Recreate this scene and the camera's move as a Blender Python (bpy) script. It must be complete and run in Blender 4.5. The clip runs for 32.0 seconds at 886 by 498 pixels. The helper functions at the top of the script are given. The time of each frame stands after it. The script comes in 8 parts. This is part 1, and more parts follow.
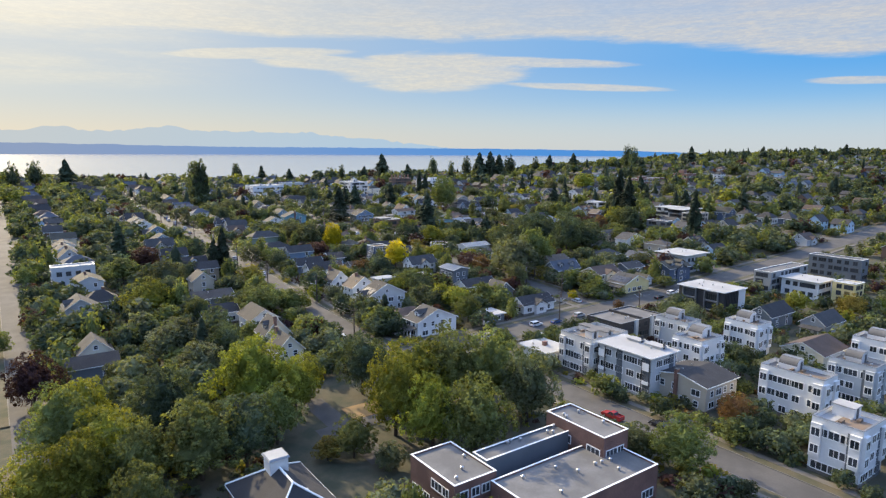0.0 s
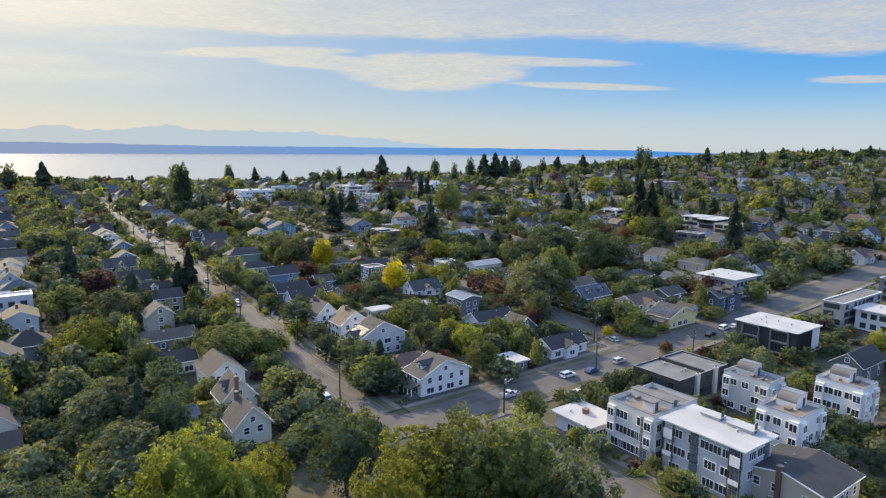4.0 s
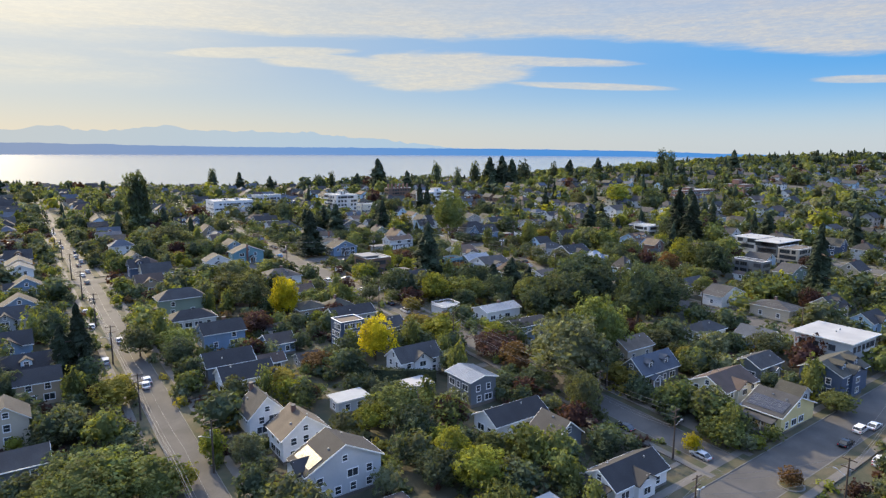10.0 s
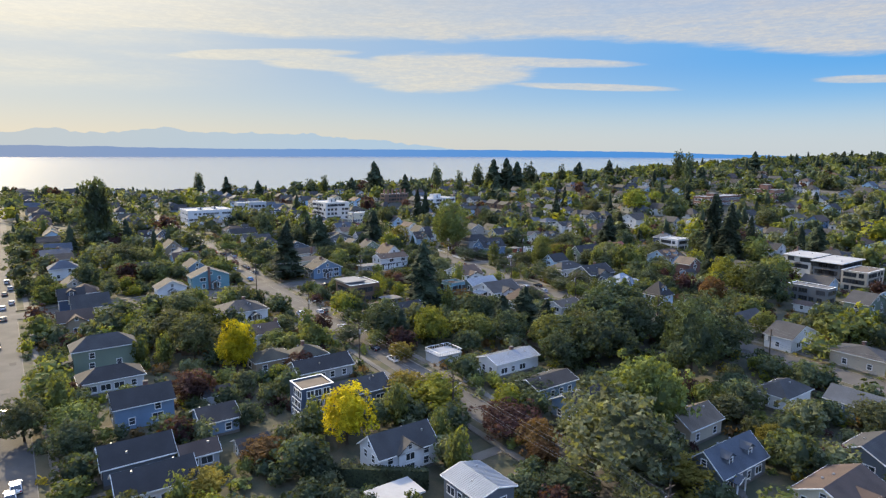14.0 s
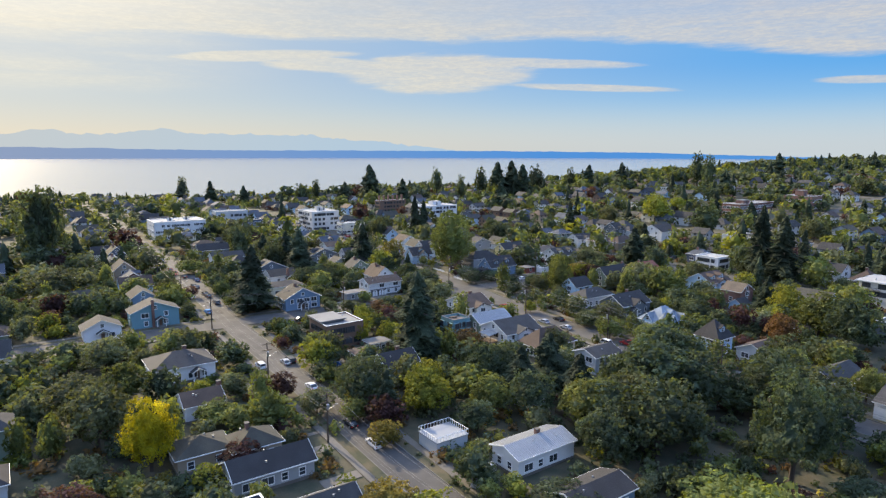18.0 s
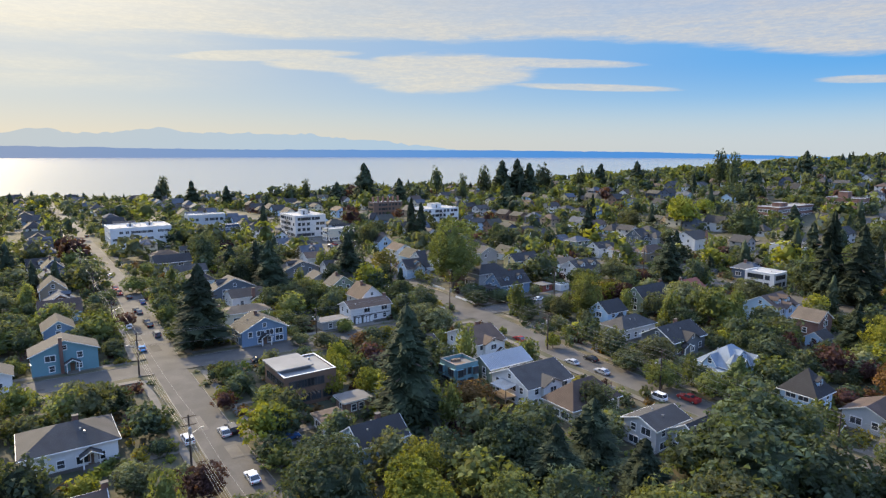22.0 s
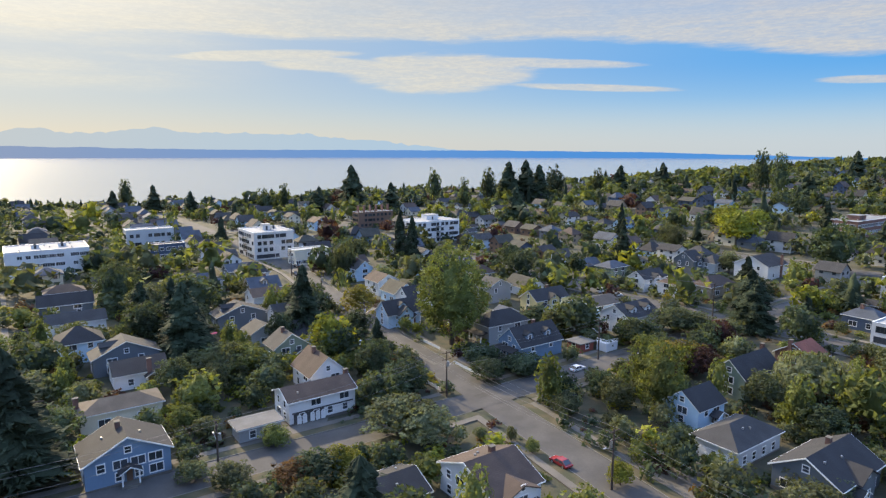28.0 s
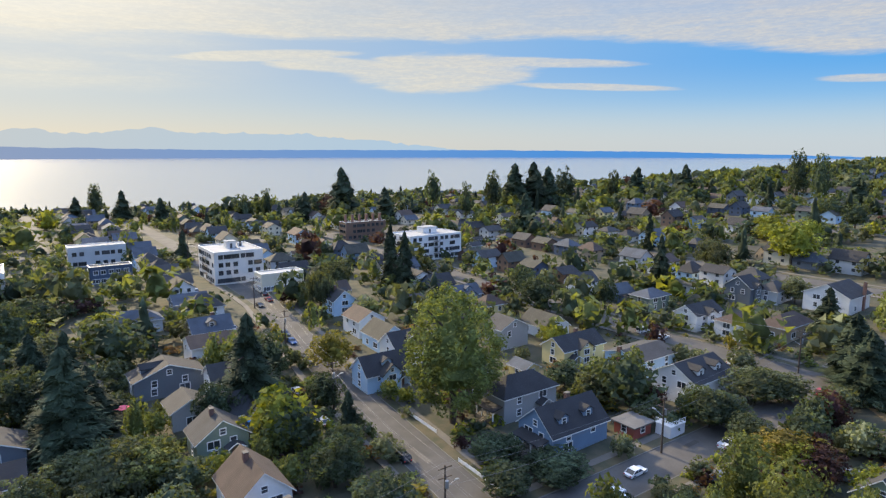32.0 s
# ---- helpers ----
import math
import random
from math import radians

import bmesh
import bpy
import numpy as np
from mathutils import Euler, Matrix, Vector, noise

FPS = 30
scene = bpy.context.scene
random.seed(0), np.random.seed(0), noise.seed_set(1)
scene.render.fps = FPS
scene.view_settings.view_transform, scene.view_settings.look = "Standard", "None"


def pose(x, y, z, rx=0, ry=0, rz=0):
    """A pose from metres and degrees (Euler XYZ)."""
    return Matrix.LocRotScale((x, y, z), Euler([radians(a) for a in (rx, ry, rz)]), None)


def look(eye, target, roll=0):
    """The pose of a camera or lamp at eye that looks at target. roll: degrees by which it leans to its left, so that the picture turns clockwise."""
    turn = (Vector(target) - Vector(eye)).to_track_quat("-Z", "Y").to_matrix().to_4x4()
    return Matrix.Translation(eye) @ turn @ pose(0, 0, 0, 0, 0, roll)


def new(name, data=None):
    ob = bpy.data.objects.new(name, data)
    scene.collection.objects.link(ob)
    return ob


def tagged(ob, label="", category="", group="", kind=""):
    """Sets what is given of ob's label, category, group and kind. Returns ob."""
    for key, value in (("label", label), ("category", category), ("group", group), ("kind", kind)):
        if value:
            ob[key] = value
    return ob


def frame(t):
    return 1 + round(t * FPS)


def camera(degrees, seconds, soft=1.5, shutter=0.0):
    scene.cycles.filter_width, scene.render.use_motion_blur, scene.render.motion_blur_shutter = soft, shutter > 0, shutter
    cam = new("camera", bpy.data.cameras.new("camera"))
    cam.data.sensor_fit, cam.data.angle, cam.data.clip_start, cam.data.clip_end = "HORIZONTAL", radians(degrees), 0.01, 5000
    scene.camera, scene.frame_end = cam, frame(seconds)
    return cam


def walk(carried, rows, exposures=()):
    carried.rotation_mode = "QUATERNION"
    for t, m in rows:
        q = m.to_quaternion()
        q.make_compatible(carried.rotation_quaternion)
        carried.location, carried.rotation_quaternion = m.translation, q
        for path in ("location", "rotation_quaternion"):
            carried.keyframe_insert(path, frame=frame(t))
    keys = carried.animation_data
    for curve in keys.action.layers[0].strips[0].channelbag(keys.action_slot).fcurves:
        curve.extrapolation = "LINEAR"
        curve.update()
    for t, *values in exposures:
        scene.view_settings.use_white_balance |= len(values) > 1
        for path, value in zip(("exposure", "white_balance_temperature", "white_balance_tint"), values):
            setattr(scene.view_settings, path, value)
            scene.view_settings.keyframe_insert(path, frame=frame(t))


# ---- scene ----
cam = camera(70.47, 32.0, soft=1.3)
# seconds, x, y, z, pitch, roll, yaw
PATH = [
    (0.0, 0.00, 0.00, 61.20, -9.139, -0.304, -35.599),
    (0.5, 2.85, 4.72, 61.56, -9.145, -0.305, -35.588),
    (1.0, 5.70, 9.44, 61.91, -9.151, -0.305, -35.577),
    (1.5, 8.57, 14.12, 62.25, -9.159, -0.306, -35.567),
    (2.0, 11.48, 18.77, 62.57, -9.167, -0.309, -35.558),
    (2.5, 14.45, 23.38, 62.86, -9.177, -0.313, -35.550),
    (3.0, 17.49, 27.98, 63.13, -9.190, -0.320, -35.539),
    (3.5, 20.61, 32.60, 63.38, -9.204, -0.330, -35.523),
    (5.5, 33.54, 51.28, 64.34, -9.255, -0.373, -35.443),
    (6.0, 36.97, 56.04, 64.61, -9.258, -0.382, -35.426),
    (6.5, 40.55, 60.90, 64.89, -9.258, -0.387, -35.410),
    (7.0, 44.19, 65.84, 65.15, -9.259, -0.387, -35.390),
    (7.5, 47.90, 70.83, 65.40, -9.261, -0.383, -35.367),
    (8.0, 51.65, 75.84, 65.65, -9.262, -0.375, -35.345),
    (8.5, 55.43, 80.86, 65.91, -9.258, -0.363, -35.322),
    (9.0, 59.22, 85.88, 66.18, -9.248, -0.348, -35.299),
    (9.5, 63.02, 90.93, 66.46, -9.230, -0.328, -35.276),
    (10.0, 66.81, 95.99, 66.71, -9.210, -0.304, -35.254),
    (10.5, 70.58, 101.02, 66.88, -9.196, -0.281, -35.232),
    (11.0, 74.32, 105.99, 66.98, -9.191, -0.258, -35.211),
    (11.5, 78.08, 110.93, 67.05, -9.186, -0.237, -35.189),
    (12.0, 81.85, 115.87, 67.14, -9.177, -0.218, -35.167),
    (12.5, 85.60, 120.83, 67.25, -9.165, -0.200, -35.145),
    (13.0, 89.34, 125.82, 67.40, -9.150, -0.185, -35.123),
    (13.5, 93.11, 130.91, 67.61, -9.128, -0.171, -35.104),
    (14.0, 96.88, 136.07, 67.84, -9.106, -0.157, -35.088),
    (14.5, 100.64, 141.28, 68.06, -9.087, -0.143, -35.077),
    (16.5, 115.65, 162.32, 68.86, -9.032, -0.081, -35.058),
    (17.0, 119.37, 167.57, 68.97, -9.021, -0.069, -35.051),
    (17.5, 123.07, 172.78, 68.98, -9.016, -0.060, -35.041),
    (18.0, 126.73, 177.96, 68.87, -9.017, -0.055, -35.029),
    (18.5, 130.35, 183.10, 68.64, -9.025, -0.053, -35.015),
    (19.0, 133.95, 188.23, 68.33, -9.036, -0.054, -35.001),
    (19.5, 137.53, 193.35, 67.97, -9.048, -0.057, -34.987),
    (20.0, 141.15, 198.50, 67.62, -9.055, -0.061, -34.976),
    (20.5, 144.81, 203.66, 67.30, -9.058, -0.068, -34.968),
    (21.0, 148.53, 208.84, 67.02, -9.058, -0.074, -34.964),
    (21.5, 152.31, 214.05, 66.79, -9.055, -0.079, -34.963),
    (22.0, 156.13, 219.29, 66.62, -9.053, -0.084, -34.963),
    (22.5, 159.99, 224.53, 66.47, -9.054, -0.089, -34.962),
    (23.0, 163.89, 229.77, 66.37, -9.056, -0.095, -34.963),
    (23.5, 167.82, 235.02, 66.30, -9.059, -0.101, -34.966),
    (24.0, 171.76, 240.29, 66.28, -9.059, -0.106, -34.970),
    (24.5, 175.68, 245.58, 66.29, -9.057, -0.109, -34.972),
    (25.0, 179.56, 250.90, 66.31, -9.054, -0.110, -34.971),
    (25.5, 183.45, 256.22, 66.33, -9.050, -0.108, -34.967),
    (27.5, 198.94, 277.61, 66.40, -9.034, -0.084, -34.936),
    (28.0, 202.75, 282.96, 66.41, -9.035, -0.077, -34.925),
    (28.5, 206.49, 288.30, 66.40, -9.041, -0.067, -34.912),
    (29.0, 210.23, 293.64, 66.42, -9.049, -0.054, -34.901),
    (29.5, 214.00, 298.97, 66.47, -9.056, -0.040, -34.894),
    (30.0, 217.82, 304.33, 66.58, -9.061, -0.023, -34.889),
    (30.5, 221.70, 309.70, 66.73, -9.063, -0.006, -34.886),
    (31.0, 225.61, 315.07, 66.92, -9.064, 0.012, -34.886),
    (31.5, 229.55, 320.43, 67.13, -9.066, 0.030, -34.888),
    (32.0, 233.51, 325.79, 67.35, -9.066, 0.047, -34.890),
]
walk(cam, [(t, pose(x, y, z, 90 + pitch, roll, yaw)) for t, x, y, z, pitch, roll, yaw in PATH])

# ---- sun, sky, exposure ----
SUN_TURN = 95.0      # direction of the sun over the ground, degrees from x towards y
SUN_HIGH = 27.0
scene.view_settings.exposure = 0.0
sun = new("sun", bpy.data.lights.new("sun", "SUN"))
sun.data.energy, sun.data.angle, sun.data.color = 8.2, radians(1.0), (1.0, 0.81, 0.53)
_d = Vector((math.cos(radians(SUN_TURN)) * math.cos(radians(SUN_HIGH)), math.sin(radians(SUN_TURN)) * math.cos(radians(SUN_HIGH)), math.sin(radians(SUN_HIGH))))
sun.matrix_world = look(_d * 900, (0, 0, 0))


def sky():
    w = bpy.data.worlds.new("sky")
    scene.world = w
    w.use_nodes = True
    nt = w.node_tree
    nt.nodes.clear()
    N, L = nt.nodes.new, nt.links.new

    def math_node(op, a, b=0.0, c=None, clamp=False):
        n = N("ShaderNodeMath")
        n.operation, n.use_clamp = op, clamp
        for i, v in enumerate((a, b) if c is None else (a, b, c)):
            if isinstance(v, (int, float)):
                n.inputs[i].default_value = v
            else:
                L(v, n.inputs[i])
        return n.outputs[0]

    def mix(fac, a, b, kind="MIX"):
        n = N("ShaderNodeMix")
        n.data_type, n.blend_type = "RGBA", kind
        for i, v in ((0, fac), (6, a), (7, b)):
            if isinstance(v, (int, float)):
                n.inputs[i].default_value = v
            elif isinstance(v, tuple):
                n.inputs[i].default_value = (*v, 1)
            else:
                L(v, n.inputs[i])
        return n.outputs[2]

    def step(v, lo, hi, a=0.0, b=1.0):
        n = N("ShaderNodeMapRange")
        n.interpolation_type = "SMOOTHSTEP"
        L(v, n.inputs[0])
        for i, x in ((1, lo), (2, hi), (3, a), (4, b)):
            n.inputs[i].default_value = x
        return n.outputs[0]

    tc = N("ShaderNodeTexCoord").outputs["Generated"]
    sep = N("ShaderNodeSeparateXYZ")
    L(tc, sep.inputs[0])
    nishita = N("ShaderNodeTexSky")
    nishita.sky_type, nishita.sun_disc = "NISHITA", False
    nishita.sun_elevation, nishita.sun_rotation = radians(SUN_HIGH), radians(90 - SUN_TURN)
    nishita.altitude, nishita.air_density, nishita.dust_density, nishita.ozone_density = 100, 1.0, 0.6, 1.2
    # angle round the horizon and height over it, in degrees
    azimuth = math_node("MULTIPLY", math_node("ARCTAN2", sep.outputs[1], sep.outputs[0]), 180 / math.pi)
    high = math_node("MULTIPLY", math_node("ARCSINE", sep.outputs[2]), 180 / math.pi)
    return w, nt, N, L, math_node, mix, step, nishita.outputs[0], azimuth, high, tc


def clouds():
    w, nt, N, L, m, mix, step, base, az, hi, tc = sky()
    away = m("ABSOLUTE", m("SUBTRACT", az, SUN_TURN))
    warm = step(away, 0, 78, 1.0, 0.0)
    blue = mix(step(hi, 1.0, 7.5), (0.40, 0.67, 0.91), (0.10, 0.44, 0.96))
    blue = mix(step(hi, 12, 30), blue, (0.26, 0.43, 0.88))
    blue = mix(m("MULTIPLY", warm, 0.88), blue, (0.64, 0.66, 0.64))
    haze = mix(warm, (0.66, 0.73, 0.78), (0.71, 0.67, 0.57))
    clear = mix(step(hi, 0.0, 4.6, 0.92, 0.0), blue, haze)

    def streaks(sx, sy, scale, rough, seed):
        comb = N("ShaderNodeCombineXYZ")
        L(m("MULTIPLY", az, sx), comb.inputs[0])
        L(m("MULTIPLY_ADD", hi, sy, m("MULTIPLY", az, 0.004)), comb.inputs[1])
        comb.inputs[2].default_value = seed
        nz = N("ShaderNodeTexNoise")
        nz.inputs["Scale"].default_value, nz.inputs["Detail"].default_value, nz.inputs["Roughness"].default_value = scale, 10, rough
        nz.inputs["Distortion"].default_value = 0.4
        L(comb.outputs[0], nz.inputs["Vector"])
        return m("SUBTRACT", nz.outputs["Fac"], 0.5)

    broad, fine = streaks(0.06, 0.42, 1.0, 0.55, 2.0), streaks(0.20, 1.6, 1.2, 0.62, 7.0)
    ruffle = m("ADD", broad, m("MULTIPLY", fine, 0.5))
    # the upper sheet, and below it one long lens of cloud
    edge = m("SUBTRACT", step(az, 18, 46, 6.8, 9.15), step(az, 72, 92, 0.0, 0.8))
    top = m("ADD", m("MULTIPLY", m("SUBTRACT", hi, edge), 1.1), m("MULTIPLY", ruffle, 1.9))

    def bank(az0, half, hi0, slope, thick, rag):
        u = m("MULTIPLY", m("SUBTRACT", az, az0), 1 / half)
        v = m("MULTIPLY", m("SUBTRACT", hi, m("MULTIPLY_ADD", m("SUBTRACT", az, az0), slope, hi0)), 1 / thick)
        return m("ADD", m("SUBTRACT", 0.95, m("ADD", m("MULTIPLY", u, u), m("MULTIPLY", v, v))), m("MULTIPLY", ruffle, rag))

    lens = m("MAXIMUM", bank(55.0, 10.5, 6.6, 0.0, 1.85, 1.7), bank(70.5, 9.0, 7.8, -0.05, 0.55, 1.2))
    lens = m("MAXIMUM", lens, m("MAXIMUM", bank(46.0, 9.0, 7.4, 0.045, 0.5, 1.2), bank(42.5, 8.5, 5.3, 0.05, 0.36, 1.1)))
    lens = m("MAXIMUM", lens, m("MAXIMUM", bank(21.5, 4.5, 5.15, 0.03, 0.36, 1.0), bank(64.5, 7.0, 7.2, 0.03, 0.8, 1.6)))
    veil = m("MULTIPLY", m("MULTIPLY", step(az, 66, 86), m("MULTIPLY", step(hi, 3.6, 6.2), 0.75)), step(broad, -0.16, 0.14, 0.25, 1.0))
    wisps = m("ADD", m("MULTIPLY", fine, 2.4), m("SUBTRACT", m("MULTIPLY", broad, 1.5), 0.62))
    mask = m("MAXIMUM", m("MAXIMUM", m("MAXIMUM", veil, m("MULTIPLY", step(top, -0.1, 0.75), step(hi, 15, 28, 1.0, 0.12))), step(lens, 0.0, 0.55)), m("MULTIPLY", step(wisps, 0.0, 0.5), m("MULTIPLY", step(hi, 1.0, 3.0), 0.7)))
    thick = step(m("ADD", fine, broad), -0.25, 0.3, 0.72, 1.0)
    cloud = mix(warm, (0.56, 0.62, 0.77), (0.92, 0.85, 0.69))
    cloud = mix(m("MULTIPLY", step(hi, 9.3, 13.2, 1.0, 0.0), 0.95), cloud, mix(warm, (0.83, 0.765, 0.67), (0.92, 0.845, 0.67)))
    ripple = streaks(0.9, 4.2, 1.6, 0.65, 4.0)
    cloud = mix(step(ripple, -0.12, 0.16, 0.52, 0.0), cloud, mix(warm, (0.50, 0.56, 0.70), (0.74, 0.70, 0.60)))
    sky_col = mix(m("MULTIPLY", mask, m("MULTIPLY", thick, 0.93)), clear, cloud)
    # glow round the sun, which stands above the picture
    glow = m("MULTIPLY", step(away, 0, 45, 1.0, 0.0), step(m("ABSOLUTE", m("SUBTRACT", hi, SUN_HIGH)), 0, 26, 1.0, 0.0))
    sky_col = mix(m("MULTIPLY", m("MULTIPLY", glow, glow), 0.9), sky_col, (3.2, 2.8, 2.2))
    bg = N("ShaderNodeBackground")
    both = mix(0.12, sky_col, mix(1.0, base, (0.10, 0.10, 0.10), "MULTIPLY"))
    L(both, bg.inputs[0])
    L(step(hi, 13, 34, 0.93, 2.6), bg.inputs[1])
    out = N("ShaderNodeOutputWorld")
    L(bg.outputs[0], out.inputs[0])


clouds()

# ---- materials ----
def material(name, colour, rough=0.8, spread=0.25, scale=1.0, bump=0.2, second=None, metal=0.0, by_object=0.0, rows=0.0, leaf=0.0):
    """A surface with coarse stains and fine grain; second: the stains' colour; rows: height of courses (siding, shingles)."""
    mt = bpy.data.materials.new(name)
    mt.use_nodes = True
    nt = mt.node_tree
    N, L = nt.nodes.new, nt.links.new
    bsdf = nt.nodes["Principled BSDF"]
    bsdf.inputs["Roughness"].default_value, bsdf.inputs["Metallic"].default_value = rough, metal
    tc = N("ShaderNodeNewGeometry").outputs["Position"] if leaf else N("ShaderNodeTexCoord").outputs["Object"]
    big, fine = N("ShaderNodeTexNoise"), N("ShaderNodeTexNoise")
    for n, s, d in ((big, 0.35 * scale, 4), (fine, 5.0 * scale, 5)):
        n.inputs["Scale"].default_value, n.inputs["Detail"].default_value = s, d
        L(tc, n.inputs["Vector"])

    def mix(fac, a, b, kind="MIX"):
        n = N("ShaderNodeMix")
        n.data_type, n.blend_type = "RGBA", kind
        for i, v in ((0, fac), (6, a), (7, b)):
            if isinstance(v, (int, float)):
                n.inputs[i].default_value = v
            elif isinstance(v, tuple):
                n.inputs[i].default_value = (*v[:3], 1)
            else:
                L(v, n.inputs[i])
        return n.outputs[2]

    def ramp(v, lo, hi, a, b):
        n = N("ShaderNodeMapRange")
        L(v, n.inputs[0])
        for i, x in ((1, lo), (2, hi), (3, a), (4, b)):
            n.inputs[i].default_value = x
        return n.outputs[0]

    dark = second or tuple(c * (1 - spread) for c in colour)
    col = mix(ramp(big.outputs["Fac"], 0.38, 0.62, 0, 1), dark, colour)
    col = mix(ramp(fine.outputs["Fac"], 0.3, 0.7, 0.0, spread), col, tuple(c * 0.45 for c in colour))
    if by_object:
        info = N("ShaderNodeObjectInfo")
        hsv = N("ShaderNodeHueSaturation")
        L(ramp(info.outputs["Random"], 0, 1, 0.5 - 0.03 * by_object, 0.5 + 0.04 * by_object), hsv.inputs["Hue"])
        L(ramp(info.outputs["Random"], 0, 1, 1 - 0.45 * by_object, 1 + 0.55 * by_object), hsv.inputs["Value"])
        L(col, hsv.inputs["Color"])
        col = hsv.outputs[0]
    if leaf:
        # foliage: whole plants differ, and each has lit sprays and dark hollows
        bsdf.inputs["Specular IOR Level"].default_value = 0.12
        plot = N("ShaderNodeTexNoise")
        plot.inputs["Scale"].default_value, plot.inputs["Detail"].default_value = 0.085, 1
        L(tc, plot.inputs["Vector"])
        own = N("ShaderNodeHueSaturation")
        L(ramp(plot.outputs["Fac"], 0.3, 0.7, 0.70, 1.32), own.inputs["Value"])
        L(ramp(plot.outputs["Fac"], 0.3, 0.7, 0.508, 0.492), own.inputs["Hue"])
        L(col, own.inputs["Color"])
        col = own.outputs[0]
        isl = N("ShaderNodeNewGeometry").outputs["Random Per Island"]
        tone = N("ShaderNodeHueSaturation")
        L(ramp(isl, 0, 1, 0.68, 1.28), tone.inputs["Value"])
        L(ramp(isl, 0, 1, 0.505, 0.494), tone.inputs["Hue"])
        L(col, tone.inputs["Color"])
        col = tone.outputs[0]
    height = fine.outputs["Fac"]
    if rows:
        sep = N("ShaderNodeSeparateXYZ")
        L(tc, sep.inputs[0])
        fr = N("ShaderNodeMath")
        fr.operation = "FRACT"
        dv = N("ShaderNodeMath")
        dv.operation = "DIVIDE"
        L(sep.outputs[2], dv.inputs[0])
        dv.inputs[1].default_value = rows
        L(dv.outputs[0], fr.inputs[0])
        ad = N("ShaderNodeMath")
        L(fr.outputs[0], ad.inputs[0])
        L(fine.outputs["Fac"], ad.inputs[1])
        height = ad.outputs[0]
    bp = N("ShaderNodeBump")
    bp.inputs["Strength"].default_value, bp.inputs["Distance"].default_value = bump, 0.25 if leaf else 0.05
    L(height, bp.inputs["Height"])
    L(bp.outputs[0], bsdf.inputs["Normal"])
    L(col, bsdf.inputs["Base Color"])
    if leaf:
        tr, ms = N("ShaderNodeBsdfTranslucent"), N("ShaderNodeMixShader")
        L(mix(1.0, col, (1.6, 1.5, 0.5), "MULTIPLY"), tr.inputs[0])
        ms.inputs[0].default_value = leaf
        L(bsdf.outputs[0], ms.inputs[1])
        L(tr.outputs[0], ms.inputs[2])
        L(ms.outputs[0], nt.nodes["Material Output"].inputs[0])
    return mt

M = {}
M["grass"] = material("lawn", (0.080, 0.070, 0.041), 0.95, 0.5, 0.7, 0.8, second=(0.036, 0.044, 0.023))
M["dry"] = material("dry_grass", (0.098, 0.080, 0.044), 0.95, 0.4, 0.6, 0.6, second=(0.040, 0.047, 0.022))
M["asphalt"] = material("asphalt", (0.088, 0.082, 0.075), 0.92, 0.3, 0.5, 0.15, second=(0.062, 0.058, 0.054))
M["concrete"] = material("concrete", (0.142, 0.128, 0.109), 0.92, 0.25, 0.6, 0.15)
M["kerb"] = material("kerb_concrete", (0.15, 0.143, 0.13), 0.85, 0.25, 0.6, 0.15)


# ---- the land ----
AHEAD, TURNED = (0, 150, 220, 280, 350, 420, 510, 650, 800, 950, 1150, 1300, 1800), radians(35.5)
ASIDE = (-350, -120, 0, 80, 160, 300, 600)
LAND = ((-3, -3, -3, -3, -3, -3, 0), (2, 0, -2, -2, -2, 0, 4), (5, 3, -0.5, -1, -1, 3, 8), (9, 7, 3.5, 3, 3, 7, 14),
        (11, 9, 5, 5, 7, 12, 20), (13, 10, 6.3, 6.5, 10, 17, 25), (15, 11, 7.5, 9.5, 13, 21, 30), (17, 13, 11.5, 11, 16, 26, 36),
        (14, 14, 15, 17, 25, 35, 44), (10, 13, 16, 18, 25, 37, 50), (-4, 6, 12, 13, 18, 30, 50), (-8, -8, -8, -8, -8, 8, 38), (-8, -8, -8, -8, -8, -8, 8))


def raw_height(x, y):
    p, q = x * math.cos(TURNED) - y * math.sin(TURNED), x * math.sin(TURNED) + y * math.cos(TURNED)
    i = min(max(int(np.searchsorted(AHEAD, q)) - 1, 0), len(AHEAD) - 2)
    j = min(max(int(np.searchsorted(ASIDE, p)) - 1, 0), len(ASIDE) - 2)
    u = min(max((q - AHEAD[i]) / (AHEAD[i + 1] - AHEAD[i]), 0), 1)
    v = min(max((p - ASIDE[j]) / (ASIDE[j + 1] - ASIDE[j]), 0), 1)
    return (LAND[i][j] * (1 - v) + LAND[i][j + 1] * v) * (1 - u) + (LAND[i + 1][j] * (1 - v) + LAND[i + 1][j + 1] * v) * u


HEIGHTS = {}


def coarse(i, j):
    if (i, j) not in HEIGHTS:
        x, y = i * 20.0, j * 20.0
        HEIGHTS[i, j] = sum(raw_height(x + a, y + b) for a in (-22, 0, 22) for b in (-22, 0, 22)) / 9
    return HEIGHTS[i, j]


def land(x, y):
    """The ground's height."""
    i, j = math.floor(x / 20), math.floor(y / 20)
    u, v = x / 20 - i, y / 20 - j
    return (coarse(i, j) * (1 - u) + coarse(i + 1, j) * u) * (1 - v) + (coarse(i, j + 1) * (1 - u) + coarse(i + 1, j + 1) * u) * v


